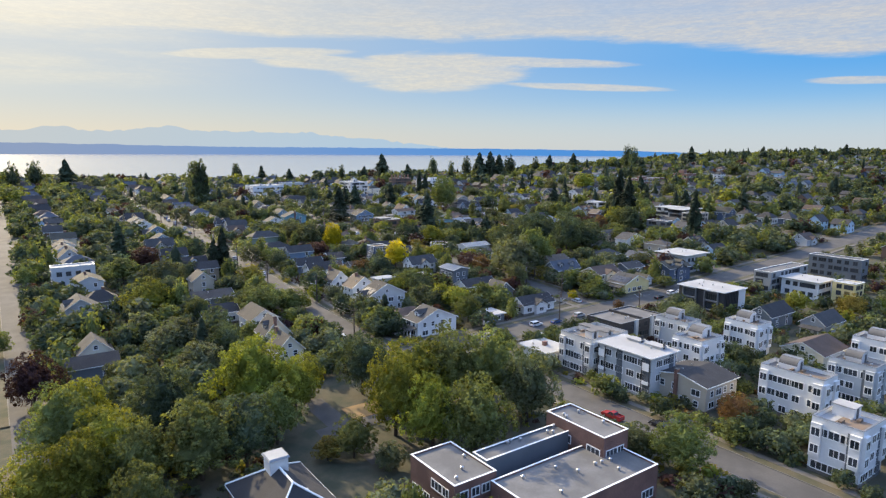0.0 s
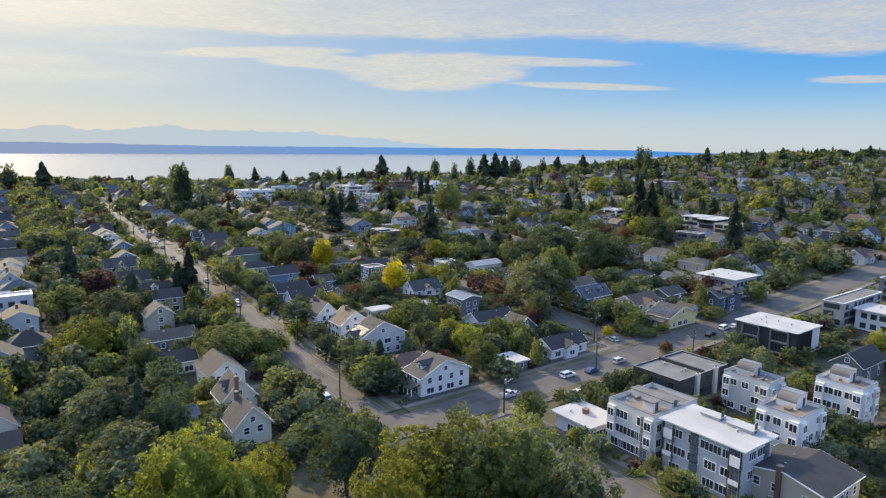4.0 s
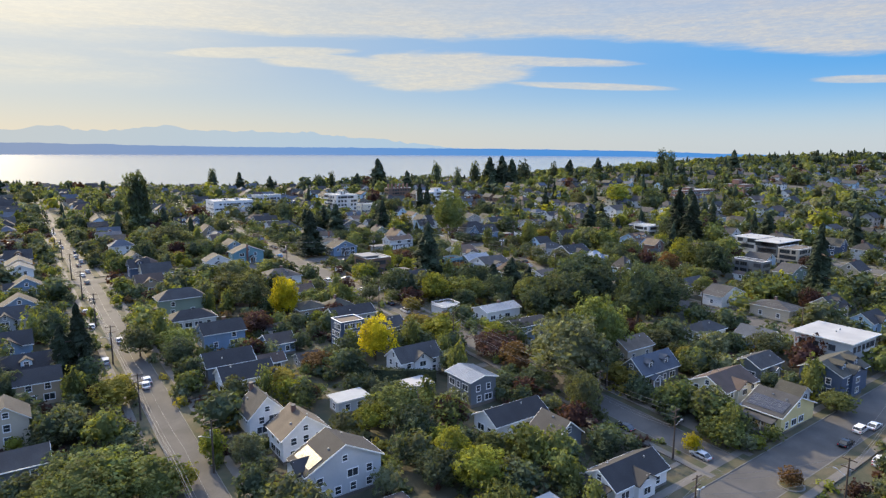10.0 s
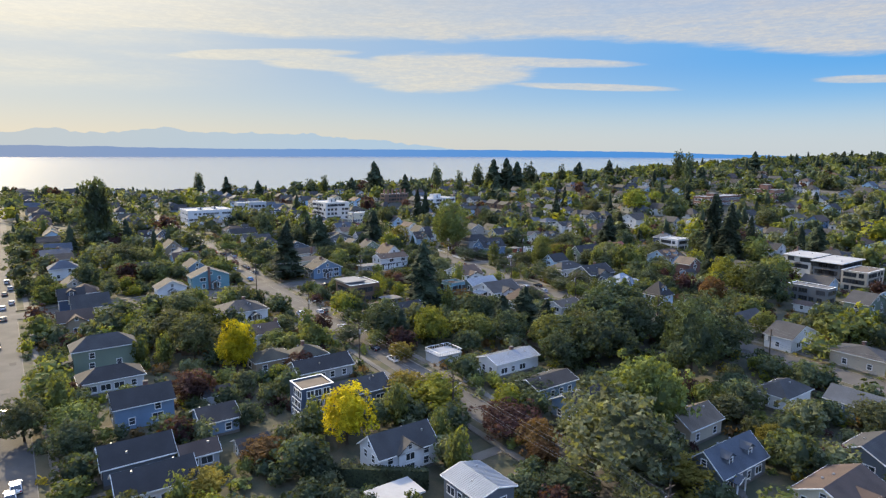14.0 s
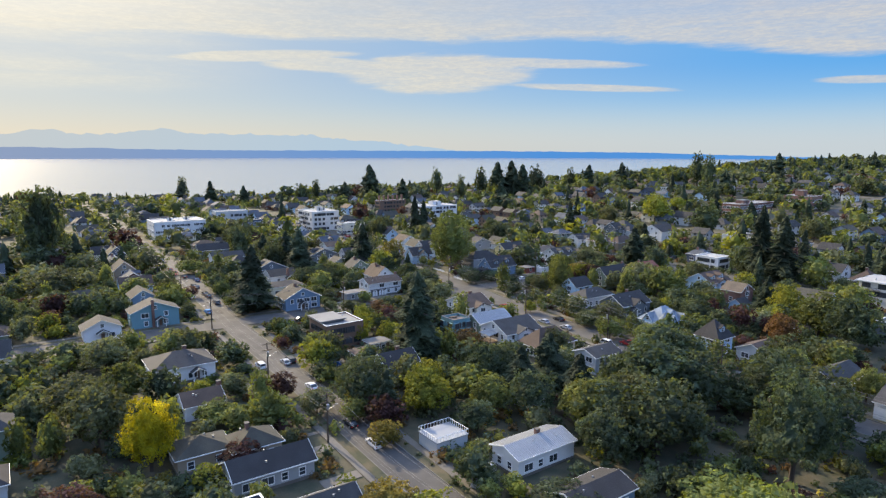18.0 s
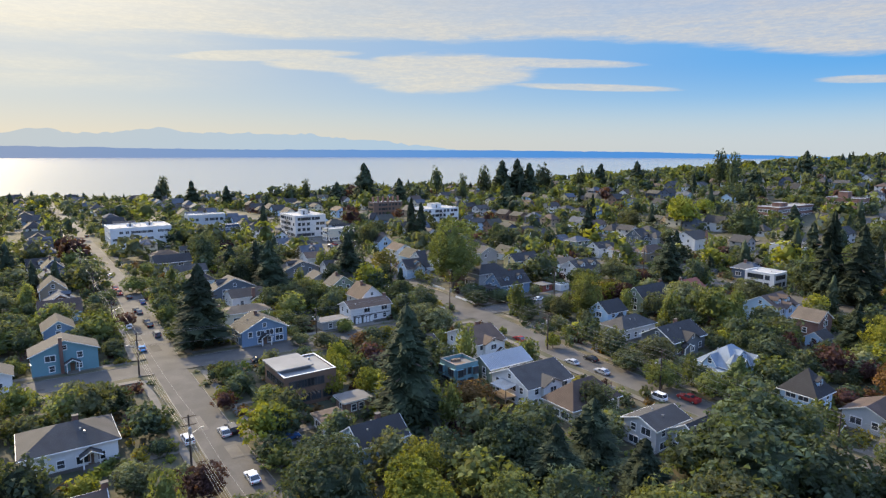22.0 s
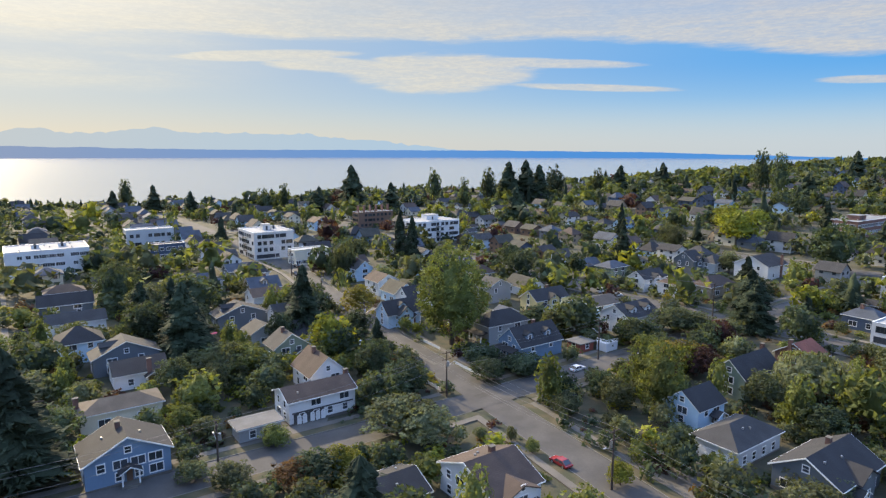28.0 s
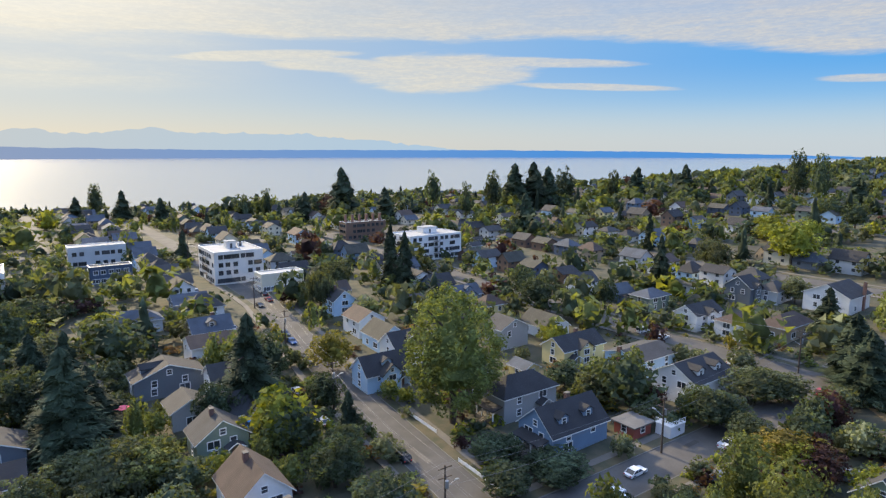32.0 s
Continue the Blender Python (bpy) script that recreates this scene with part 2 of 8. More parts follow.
class Shape:
    """Collects corners and faces for one mesh."""

    def __init__(self):
        self.v, self.f, self.m = [], [], []

    def face(self, pts, mat=0):
        n = len(self.v)
        self.v.extend(pts)
        self.f.append(tuple(range(n, n + len(pts))))
        self.m.append(mat)
        return self

    def hull(self, low, high, mat=0):
        """A closed solid between two polygons with the same number of corners, low seen from above going counter-clockwise."""
        n, k = len(self.v), len(low)
        self.v.extend(low)
        self.v.extend(high)
        self.f.append(tuple(range(n + k - 1, n - 1, -1)))
        self.f.append(tuple(range(n + k, n + 2 * k)))
        for i in range(k):
            a, b = i, (i + 1) % k
            self.f.append((n + a, n + b, n + k + b, n + k + a))
        self.m.extend([mat] * (k + 2))
        return self

    def box(self, x0, y0, z0, x1, y1, z1, mat=0):
        return self.hull([(x0, y0, z0), (x1, y0, z0), (x1, y1, z0), (x0, y1, z0)], [(x0, y0, z1), (x1, y0, z1), (x1, y1, z1), (x0, y1, z1)], mat)

    def tube(self, x, y, z0, z1, r0, r1, k=8, mat=0):
        ring = [(math.cos(2 * math.pi * i / k), math.sin(2 * math.pi * i / k)) for i in range(k)]
        return self.hull([(x + r0 * c, y + r0 * s, z0) for c, s in ring], [(x + r1 * c, y + r1 * s, z1) for c, s in ring], mat)

    def limb(self, a, b, r0, r1, k=6, mat=0):
        a, b = Vector(a), Vector(b)
        q = (b - a).to_track_quat("Z", "Y")
        ring = [Vector((math.cos(2 * math.pi * i / k), math.sin(2 * math.pi * i / k), 0)) for i in range(k)]
        return self.hull([tuple(a + q @ (r0 * p)) for p in ring], [tuple(b + q @ (r1 * p)) for p in ring], mat)

    def mesh(self, name, *mats, smooth=False):
        me = bpy.data.meshes.new(name)
        me.from_pydata(self.v, [], self.f)
        for mt in mats:
            me.materials.append(mt)
        if len(mats) > 1:
            me.polygons.foreach_set("material_index", self.m)
        if smooth:
            me.polygons.foreach_set("use_smooth", [True] * len(self.f))
        me.update()
        return me


def part(name, me, parent, m=None, label=""):
    ob = new(name, me)
    ob.parent = parent
    if m is not None:
        ob.matrix_basis = m
    if label:
        ob["label"] = label
    return ob


def thing(name, x, y, turn=0.0, up=0.0, label="", category="", group="", kind=""):
    """An Empty on the ground that carries the parts of a thing."""
    ob = new(name)
    ob.matrix_basis = pose(x, y, land(x, y) + up, 0, 0, turn)
    return tagged(ob, label, category, group, kind)


def ground():
    xs = [-2600, -1800, -1200, -800, -500, -300, -200] + list(range(-140, 860, 10)) + [900, 1000, 1150, 1300, 1500, 1750, 2000, 2400, 2800]
    ys = [-1500, -900, -500, -300, -200] + list(range(-140, 1000, 10)) + [1040, 1100, 1160, 1250, 1400, 1600, 1800, 2200, 2800]
    v = [(x, y, land(x, y)) for y in ys for x in xs]
    n = len(xs)
    f = [(j * n + i, j * n + i + 1, (j + 1) * n + i + 1, (j + 1) * n + i) for j in range(len(ys) - 1) for i in range(n - 1)]
    me = bpy.data.meshes.new("ground")
    me.from_pydata(v, [], f)
    me.materials.append(M["grass"])
    me.polygons.foreach_set("use_smooth", [True] * len(f))
    tagged(new("ground", me), "dry late-summer lawns and bare yards between houses", "ground", kind="structure")


ground()


def ribbon(name, line, width, up, mat, thick=0.0, label="", category="", aside=0.0):
    """A strip laid over the land along a line of corners, aside metres to the right of it."""
    pts = []
    for (x0, y0), (x1, y1) in zip(line, line[1:]):
        n = max(1, round(math.hypot(x1 - x0, y1 - y0) / 5))
        pts += [(x0 + (x1 - x0) * i / n, y0 + (y1 - y0) * i / n) for i in range(n)]
    pts.append(line[-1])
    s = Shape()
    rows = []
    for i, (x, y) in enumerate(pts):
        a, b = pts[max(i - 1, 0)], pts[min(i + 1, len(pts) - 1)]
        d = Vector((b[0] - a[0], b[1] - a[1])).normalized()
        r = Vector((d.y, -d.x))
        row = []
        for o in (aside - width / 2, aside, aside + width / 2):
            px, py = x + r.x * o, y + r.y * o
            row.append((px, py, land(px, py) + up))
        rows.append(row)
    for row in rows:
        s.v.extend(row)
        if thick:
            s.v.extend([(row[2][0], row[2][1], row[2][2] - thick), (row[0][0], row[0][1], row[0][2] - thick)])
    k = 5 if thick else 3
    for i in range(len(rows) - 1):
        a, b = i * k, (i + 1) * k
        for j in range(k if thick else 2):
            j2 = (j + 1) % k
            s.f.append((a + j, a + j2, b + j2, b + j))
    ob = new(name, s.mesh(name, mat, smooth=not thick))
    return tagged(ob, label, category, kind="structure")

# ---- kinds of things ----
def paint(name, c, rows=0.0, rough=0.6, bump=0.25, spread=0.12):
    M[name] = material(name, c, rough, spread, 0.5, bump, rows=rows)


for _n, _c in (("white", (0.68, 0.68, 0.67)), ("cream", (0.66, 0.60, 0.46)), ("yellow", (0.66, 0.55, 0.26)), ("blue", (0.15, 0.23, 0.33)), ("navy", (0.055, 0.085, 0.14)),
               ("grey", (0.30, 0.31, 0.31)), ("pale", (0.47, 0.49, 0.50)), ("slate", (0.12, 0.14, 0.16)), ("green", (0.17, 0.22, 0.17)), ("beige", (0.46, 0.40, 0.31)),
               ("tan", (0.33, 0.26, 0.18)), ("brown", (0.16, 0.10, 0.07)), ("sky", (0.42, 0.58, 0.72)), ("teal", (0.14, 0.28, 0.32)), ("black", (0.035, 0.036, 0.04)), ("red", (0.28, 0.07, 0.05))):
    paint("wall_" + _n, _c, rows=0.18)
paint("wall_brick", (0.25, 0.135, 0.105), rows=0.08, rough=0.85, bump=0.5, spread=0.35)
paint("wall_stucco", (0.62, 0.60, 0.56), rough=0.9, bump=0.1)
for _n, _c in (("dark", (0.030, 0.030, 0.033)), ("grey", (0.048, 0.048, 0.050)), ("brown", (0.078, 0.053, 0.042)), ("red", (0.25, 0.085, 0.055)), ("tan", (0.130, 0.102, 0.076)), ("moss", (0.056, 0.054, 0.042)), ("blue", (0.07, 0.085, 0.11)), ("pale", (0.22, 0.27, 0.33))):
    M["roof_" + _n] = material("shingles_" + _n, _c, 0.88, 0.3, 0.8, 0.5, rows=0.14)
M["roof_white"] = material("white_membrane", (0.36, 0.36, 0.355), 0.9, 0.18, 0.4, 0.1)
M["roof_ash"] = material("ash_membrane", (0.23, 0.23, 0.226), 0.9, 0.2, 0.4, 0.1)
M["roof_gravel"] = material("gravel_roof", (0.15, 0.148, 0.146), 0.9, 0.3, 0.6, 0.3)
M["roof_metal"] = material("metal_roof", (0.30, 0.32, 0.345), 0.6, 0.2, 0.4, 0.1, metal=0.15)
M["trim"] = material("white_trim", (0.78, 0.78, 0.76), 0.5, 0.08, 0.6, 0.1)
M["cap_metal"] = material("grey_cap_metal", (0.16, 0.165, 0.17), 0.5, 0.1, 0.6, 0.1)
M["dark_trim"] = material("dark_trim", (0.05, 0.05, 0.052), 0.5, 0.1, 0.6, 0.1)
M["glass"] = material("window_glass", (0.055, 0.063, 0.07), 0.05, 0.3, 0.3, 0.02, by_object=0.9)
M["wood"] = material("weathered_wood", (0.20, 0.145, 0.10), 0.85, 0.3, 1.0, 0.3)
M["pole"] = material("creosoted_pole", (0.075, 0.055, 0.042), 0.9, 0.3, 1.0, 0.3)
M["metal"] = material("galvanised_metal", (0.42, 0.43, 0.44), 0.4, 0.15, 1.0, 0.1, metal=0.7)
M["cable"] = material("cable_sheath", (0.16, 0.16, 0.165), 0.5, 0.1, 1.0, 0.05)
M["bark"] = material("bark", (0.085, 0.062, 0.046), 0.95, 0.4, 1.5, 0.6)
M["solar"] = material("solar_panel", (0.03, 0.036, 0.06), 0.34, 0.2, 1.0, 0.03)
M["solar"].node_tree.nodes["Principled BSDF"].inputs["Specular IOR Level"].default_value = 0.2
M["rubber"] = material("tyre", (0.02, 0.02, 0.02), 0.8, 0.2, 2.0, 0.1)
M["lamp"] = material("light_lens", (0.7, 0.68, 0.62), 0.2, 0.05, 2.0, 0.02)
M["tail"] = material("tail_light", (0.4, 0.02, 0.02), 0.25, 0.05, 2.0, 0.02)

WINDOWS = {}


def sash(xs, zs, glazed):
    """A window's frame as one moulding: every second strip is a bar, the cells between are open or glazed."""
    s, at_ = Shape(), {}
    depth = (-0.09, -0.03, 0.0)

    def corner(i, j, layer):
        if (i, j, layer) not in at_:
            at_[i, j, layer] = len(s.v)
            s.v.append((xs[i], depth[layer], zs[j]))
        return at_[i, j, layer]

    def quad(a, b, c, d, mat=0):
        s.f.append((a, b, c, d))
        s.m.append(mat)

    nx, nz = len(xs) - 1, len(zs) - 1
    bar = {(i, j): i % 2 == 0 or j % 2 == 0 for i in range(nx) for j in range(nz)}
    low = 1 if glazed else 2
    for (i, j), solid in bar.items():
        k = 0 if solid else 1
        if solid or glazed:
            quad(corner(i, j, k), corner(i + 1, j, k), corner(i + 1, j + 1, k), corner(i, j + 1, k), k)
        if not solid:
            ring = [(i, j), (i + 1, j), (i + 1, j + 1), (i, j + 1)]
            for p, q in zip(ring, ring[1:] + ring[:1]):
                quad(corner(*p, 0), corner(*q, 0), corner(*q, low), corner(*p, low))
    rim = [(i, 0) for i in range(nx)] + [(nx, j) for j in range(nz)] + [(i, nz) for i in range(nx, 0, -1)] + [(0, j) for j in range(nz, 0, -1)]
    for p, q in zip(rim, rim[1:] + rim[:1]):
        quad(corner(*q, 0), corner(*p, 0), corner(*p, 2), corner(*q, 2))
    return s


def window_meshes(w, h, trim):
    key = (w, h, trim)
    if key not in WINDOWS:
        b = 0.15
        n = round(w / 0.9) if w > 1.35 else 1
        xs, zs = [-w / 2 - b, -w / 2], [-b - 0.05, 0.0]
        for k in range(1, n):
            u = -w / 2 + w * k / n
            xs += [u - 0.04, u + 0.04]
        xs += [w / 2, w / 2 + b]
        if n == 1:
            zs += [h * 0.5 - 0.03, h * 0.5 + 0.03]
        zs += [h, h + b]
        pane = Shape().box(-w / 2, -0.03, 0, w / 2, -0.01, h)
        WINDOWS[key] = (sash(xs, zs, False).mesh("window", M[trim]), pane.mesh("pane", M["glass"]), sash(xs, zs, True).mesh("window", M[trim], M["glass"]))
    return WINDOWS[key]


# a wall's frame: x along it, -y out of it
SIDES = {"y-": 0, "x+": 90, "y+": 180, "x-": 270}


def on_wall(side, along, z, ln, wd):
    """The pose of something on a wall of a house ln long and wd wide; along runs from the wall's middle to the right, seen from outside."""
    a = radians(SIDES[side])
    out = (wd if side[0] == "y" else ln) / 2
    c, s = math.cos(a), math.sin(a)
    x, y = along * c + out * s, along * s - out * c
    return pose(x, y, z, 0, 0, SIDES[side])


def windows(root, ln, wd, sides, levels, detail, trim="trim", rng=None, size=(1.15, 1.45), step=2.9, margin=1.0):
    for side in sides:
        length = ln if side[0] == "y" else wd
        n = max(1, int((length - 2 * margin) / step) + 1)
        for z in levels:
            for i in range(n):
                if rng and rng.random() < 0.12:
                    continue
                a = (i - (n - 1) / 2) * (length - 2 * margin) / max(n, 1.6) + (rng.uniform(-0.2, 0.2) if rng else 0)
                w = size[0] if not rng or rng.random() < 0.65 else size[0] * 1.9
                fr, pn, one = window_meshes(w, size[1], trim)
                m = on_wall(side, a, z, ln, wd)
                if detail > 1:
                    part("pane", pn, part("window", fr, root, m))
                else:
                    part("window", one, root, m)


def gable_roof(ln, wd, eave, rise, over=0.55, rake=0.45, thick=0.2):
    s = Shape()
    k = rise / (wd / 2)
    for sg in (-1, 1):
        a, b = (0, eave + rise), (sg * (wd / 2 + over), eave - k * over)
        x0, x1 = -ln / 2 - rake, ln / 2 + rake
        low = [(x0, b[0], b[1]), (x1, b[0], b[1]), (x1, 0, a[1]), (x0, 0, a[1])]
        if sg > 0:
            low = low[::-1]
        s.hull(low, [(x, y, z + thick) for x, y, z in low], 1)
        s.m[-5] = 0
    return s


def hip_roof(ln, wd, eave, rise, over=0.55, thick=0.2):
    s = Shape()
    x, y = ln / 2 + over, wd / 2 + over
    r = max((ln - wd) / 2, 0.15)
    e = eave - rise / (wd / 2) * over
    b = [(-x, -y, e), (x, -y, e), (x, y, e), (-x, y, e)]
    t = [(p[0], p[1], e + thick) for p in b]
    s.face(b[::-1], 1)
    for i in range(4):
        j = (i + 1) % 4
        s.face([b[i], b[j], t[j], t[i]], 1)
    p, q = (-r, 0, eave + rise + thick), (r, 0, eave + rise + thick)
    s.face([t[0], t[1], q, p]).face([t[1], t[2], q]).face([t[2], t[3], p, q]).face([t[3], t[0], p])
    return s


WALL_WORDS = {"sky": "light blue", "pale": "pale grey", "slate": "dark grey", "stucco": "off-white stucco", "brick": "red brick"}
ROOF_WORDS = {"dark": "charcoal shingle", "grey": "grey shingle", "brown": "brown shingle", "red": "reddish shingle", "tan": "tan shingle", "moss": "mossy shingle", "white": "white membrane", "gravel": "gravel",
              "metal": "grey metal", "blue": "blue-grey shingle", "pale": "pale shingle", "ash": "ash-grey membrane"}
TAKEN = []      # plots that are built on: x, y, radius


def house(x, y, ln, wd, eave, rise, ridge="x", wall="white", roof="dark", form="gable", chimney="", dormer="", porch="", wing="", trim="trim", detail=2, turn=0.0, up=0.0, solar="", name="house", group="houses on the hillside"):
    """A house whose ridge runs along the street grid. chimney, porch, dormer, wing: sides in the house's own frame."""
    rng = random.Random(int(x * 31 + y * 17))
    walls = WALL_WORDS.get(wall, wall)
    extra = " and white front porch" if porch else (" and a dormer" if dormer else "")
    root = thing(name, x, y, turn + (90 if ridge == "y" else 0), up, "%s %s with %s %s roof%s" % (walls, "garage" if name == "garage" else "house", ROOF_WORDS[roof], form, extra), "garage" if name == "garage" else "house", group if name == "house" else "garages and sheds")
    TAKEN.append((x, y, 0.5 * max(ln, wd) + 1.0))
    wm, rm = M["wall_" + wall], M["roof_" + roof]
    s = Shape()
    a, b, d = ln / 2, wd / 2, -1.6
    if form == "gable":
        low = [(-a, -b, d), (-a, -b, eave), (-a, 0, eave + rise), (-a, b, eave), (-a, b, d)]
        s.hull(low, [(a, p[1], p[2]) for p in low])
    else:
        s.box(-a, -b, d, a, b, eave + (0.0 if form == "hip" else 0.15))
    part("wall", s.mesh("wall", wm), root)
    if detail > 1:
        part("foundation", Shape().box(-a - 0.06, -b - 0.06, d, a + 0.06, b + 0.06, 0.45).mesh("foundation", M["concrete"]), root)
    if form == "gable":
        rf = part("roof", gable_roof(ln, wd, eave, rise).mesh("roof", rm, M[trim]), root)
        if detail > 1:
            k = rise / b
            for sx in (-1, 1):
                for sy in (-1, 1):
                    t = Shape()
                    x0, x1 = sorted((sx * (a + 0.47), sx * (a + 0.53)))
                    p0, p1 = (0, eave + rise - 0.06), (sy * (b + 0.55), eave - k * 0.55 - 0.06)
                    low = [(x0, p0[0], p0[1]), (x1, p0[0], p0[1]), (x1, p1[0], p1[1]), (x0, p1[0], p1[1])]
                    if sy < 0:
                        low = low[::-1]
                    low = low[::-1]
                    t.hull(low, [(q[0], q[1], q[2] + 0.24) for q in low])
                    part("bargeboard", t.mesh("bargeboard", M[trim]), root)
            for sy in (-1, 1):
                e = eave - k * 0.55
                y0, y1 = sorted((sy * (b + 0.55), sy * (b + 0.60)))
                part("fascia", Shape().box(-a - 0.45, y0, e - 0.04, a + 0.45, y1, e + 0.2).mesh("fascia", M[trim]), root)
        if roof == "metal":
            g = Shape()
            for sy in (-1, 1):
                for i in range(int(ln / 0.5) + 1):
                    u = -a + 0.5 * i
                    kk = rise / b
                    lo = [(u - 0.03, sy * 0.05, eave + rise + 0.19), (u + 0.03, sy * 0.05, eave + rise + 0.19), (u + 0.03, sy * (b + 0.54), eave - kk * 0.54 + 0.19), (u - 0.03, sy * (b + 0.54), eave - kk * 0.54 + 0.19)]
                    if sy > 0:
                        lo = lo[::-1]
                    g.hull(lo[::-1], [(q[0], q[1], q[2] + 0.09) for q in lo[::-1]])
            part("roof_seam", g.mesh("roof_seam", M["metal"]), root)
    elif form == "hip":
        rf = part("roof", hip_roof(ln, wd, eave, rise).mesh("roof", rm, M[trim]), root)
    else:
        rf = part("roof", Shape().box(-a - 0.6, -b - 0.6, eave + 0.15, a + 0.6, b + 0.6, eave + 0.42).mesh("roof", rm), root)
    if form in ("hip", "flat") and detail > 1:
        o = 0.56
        e = eave - (rise / b * 0.55 if form == "hip" else -0.12)
        g = Shape().box(-a - o, -b - o - 0.05, e, a + o, -b - o, e + 0.18).box(-a - o, b + o, e, a + o, b + o + 0.05, e + 0.18)
        g.box(-a - o - 0.05, -b - o, e, -a - o, b + o, e + 0.18).box(a + o, -b - o, e, a + o + 0.05, b + o, e + 0.18)
        part("gutter", g.mesh("gutter", M[trim]), root)
    storeys = [1.0] if eave < 4.6 else ([0.95, max(2.9, min(3.7, eave - 1.85))] if eave < 7 else [1.1, 3.9, 6.6])
    front = ("y-", "x-") if ridge == "x" else ("x-", "y+")
    levels = [z for z in storeys if z + 1.6 < eave + 0.3]
    windows(root, ln, wd, front, levels, detail, trim, rng, step=3.4 if detail > 1 else 7.0)
    if detail > 1:
        windows(root, ln, wd, ("x+", "y+") if ridge == "x" else ("x+", "y-"), levels[:1], 1, trim, rng, step=7.0)
    if form == "gable" and rise > 2.2 and wd > 6:
        fr, pn, one = window_meshes(1.0, 1.1, trim)
        for side in ("x-", "x+"):
            z = eave + 0.35 if rise < 3 else eave + 0.7
            if detail > 1:
                part("pane", pn, part("window", fr, root, on_wall(side, 0, z, ln, wd)))
            else:
                part("window", one, root, on_wall(side, 0, z, ln, wd))
    if detail > 1 and form != "flat":
        for i in range(2):
            u, v = rng.uniform(-0.35, 0.35) * ln, rng.choice((-1, 1)) * rng.uniform(0.15, 0.6) * b
            z = eave + rise * (1 - abs(v) / b) + 0.1
            if form == "gable" or abs(u) < 0.25 * ln:
                part("roof_vent", Shape().box(u - 0.16, v - 0.16, z - 0.2, u + 0.16, v + 0.16, z + 0.42).mesh("roof_vent", M["metal"]), root)
    if chimney:
        cx, cy = {"x-": (-a - 0.2, 0.8), "x+": (a + 0.2, 0.8), "y-": (a * 0.3, -b - 0.2), "y+": (-a * 0.3, b + 0.2), "c": (a * 0.2, 0.7)}[chimney]
        top = eave + rise + 0.9
        c = part("chimney", Shape().box(cx - 0.5, cy - 0.4, -1, cx + 0.5, cy + 0.4, top).mesh("chimney", M["wall_brick"]), root)
        part("cap", Shape().box(cx - 0.58, cy - 0.48, top, cx + 0.58, cy + 0.48, top + 0.12).mesh("cap", M["concrete"]), c)
    for side in dormer.split():
        sg = -1 if side == "y-" else 1
        k = rise / b
        for px in ((0,) if ln < 13 else (-ln * 0.22, ln * 0.22)):
            y0, z0 = sg * b * 0.72, eave + rise * 0.28
            w, h = 1.25, 1.35
            back = sg * max(b * 0.72 - (h + 0.7) / k, 0.05)
            lo = [(px - w, y0, z0 - 0.5), (px - w, y0, z0 + h), (px, y0, z0 + h + 0.75), (px + w, y0, z0 + h), (px + w, y0, z0 - 0.5)]
            if sg < 0:
                lo = lo[::-1]
            ds = part("dormer", Shape().hull(lo, [(p[0], back, p[2]) for p in lo]).mesh("dormer", wm), root)
            r = Shape()
            for q in (-1, 1):
                ya, yb = y0 + sg * 0.35, back
                e = [(px, ya, z0 + h + 0.8), (px + q * (w + 0.35), ya, z0 + h - 0.2), (px + q * (w + 0.35), yb, z0 + h - 0.2), (px, yb, z0 + h + 0.8)]
                if q * sg > 0:
                    e = e[::-1]
                r.hull(e, [(p[0], p[1], p[2] + 0.16) for p in e])
            part("dormer_roof", r.mesh("dormer_roof", rm), ds)
            part("dormer_window", window_meshes(1.0, 1.1, trim)[2], ds, pose(px, y0 + sg * 0.01, z0 + 0.1, 0, 0, 0 if sg < 0 else 180))
    if porch:
        length = ln if porch[0] == "y" else wd
        pw, pd = min(length * 0.75, 7.0), 2.4
        m = on_wall(porch, 0, 0, ln, wd)
        p = part("porch", Shape().box(-pw / 2, -pd, -1.2, pw / 2, 0, 0.75).mesh("porch", M["concrete"]), root, m)
        part("porch_roof", Shape().hull([(-pw / 2 - 0.4, -pd - 0.4, 2.9), (pw / 2 + 0.4, -pd - 0.4, 2.9), (pw / 2 + 0.4, -0.02, 3.5), (-pw / 2 - 0.4, -0.02, 3.5)],
                                        [(-pw / 2 - 0.4, -pd - 0.4, 3.1), (pw / 2 + 0.4, -pd - 0.4, 3.1), (pw / 2 + 0.4, -0.02, 3.7), (-pw / 2 - 0.4, -0.02, 3.7)]).mesh("porch_roof", rm), p)
        for i in range(3 if pw < 5 else 4):
            px = -pw / 2 + 0.2 + (pw - 0.4) * i / (2 if pw < 5 else 3)
            part("post", Shape().box(px - 0.11, -pd + 0.08, 0.75, px + 0.11, -pd + 0.3, 2.9).mesh("post", M["trim"]), p)
        part("door", Shape().box(-0.5, -0.06, 0.75, 0.5, 0, 2.8).mesh("door", M["wall_" + rng.choice(("red", "brown", "white", "navy"))]), root, m, "painted front door")
        for i in range(4):
            part("step", Shape().box(-0.8, -pd - 0.3 * (i + 1), -1.0, 0.8, -pd - 0.3 * i, 0.57 - 0.18 * i).mesh("step", M["concrete"]), p)
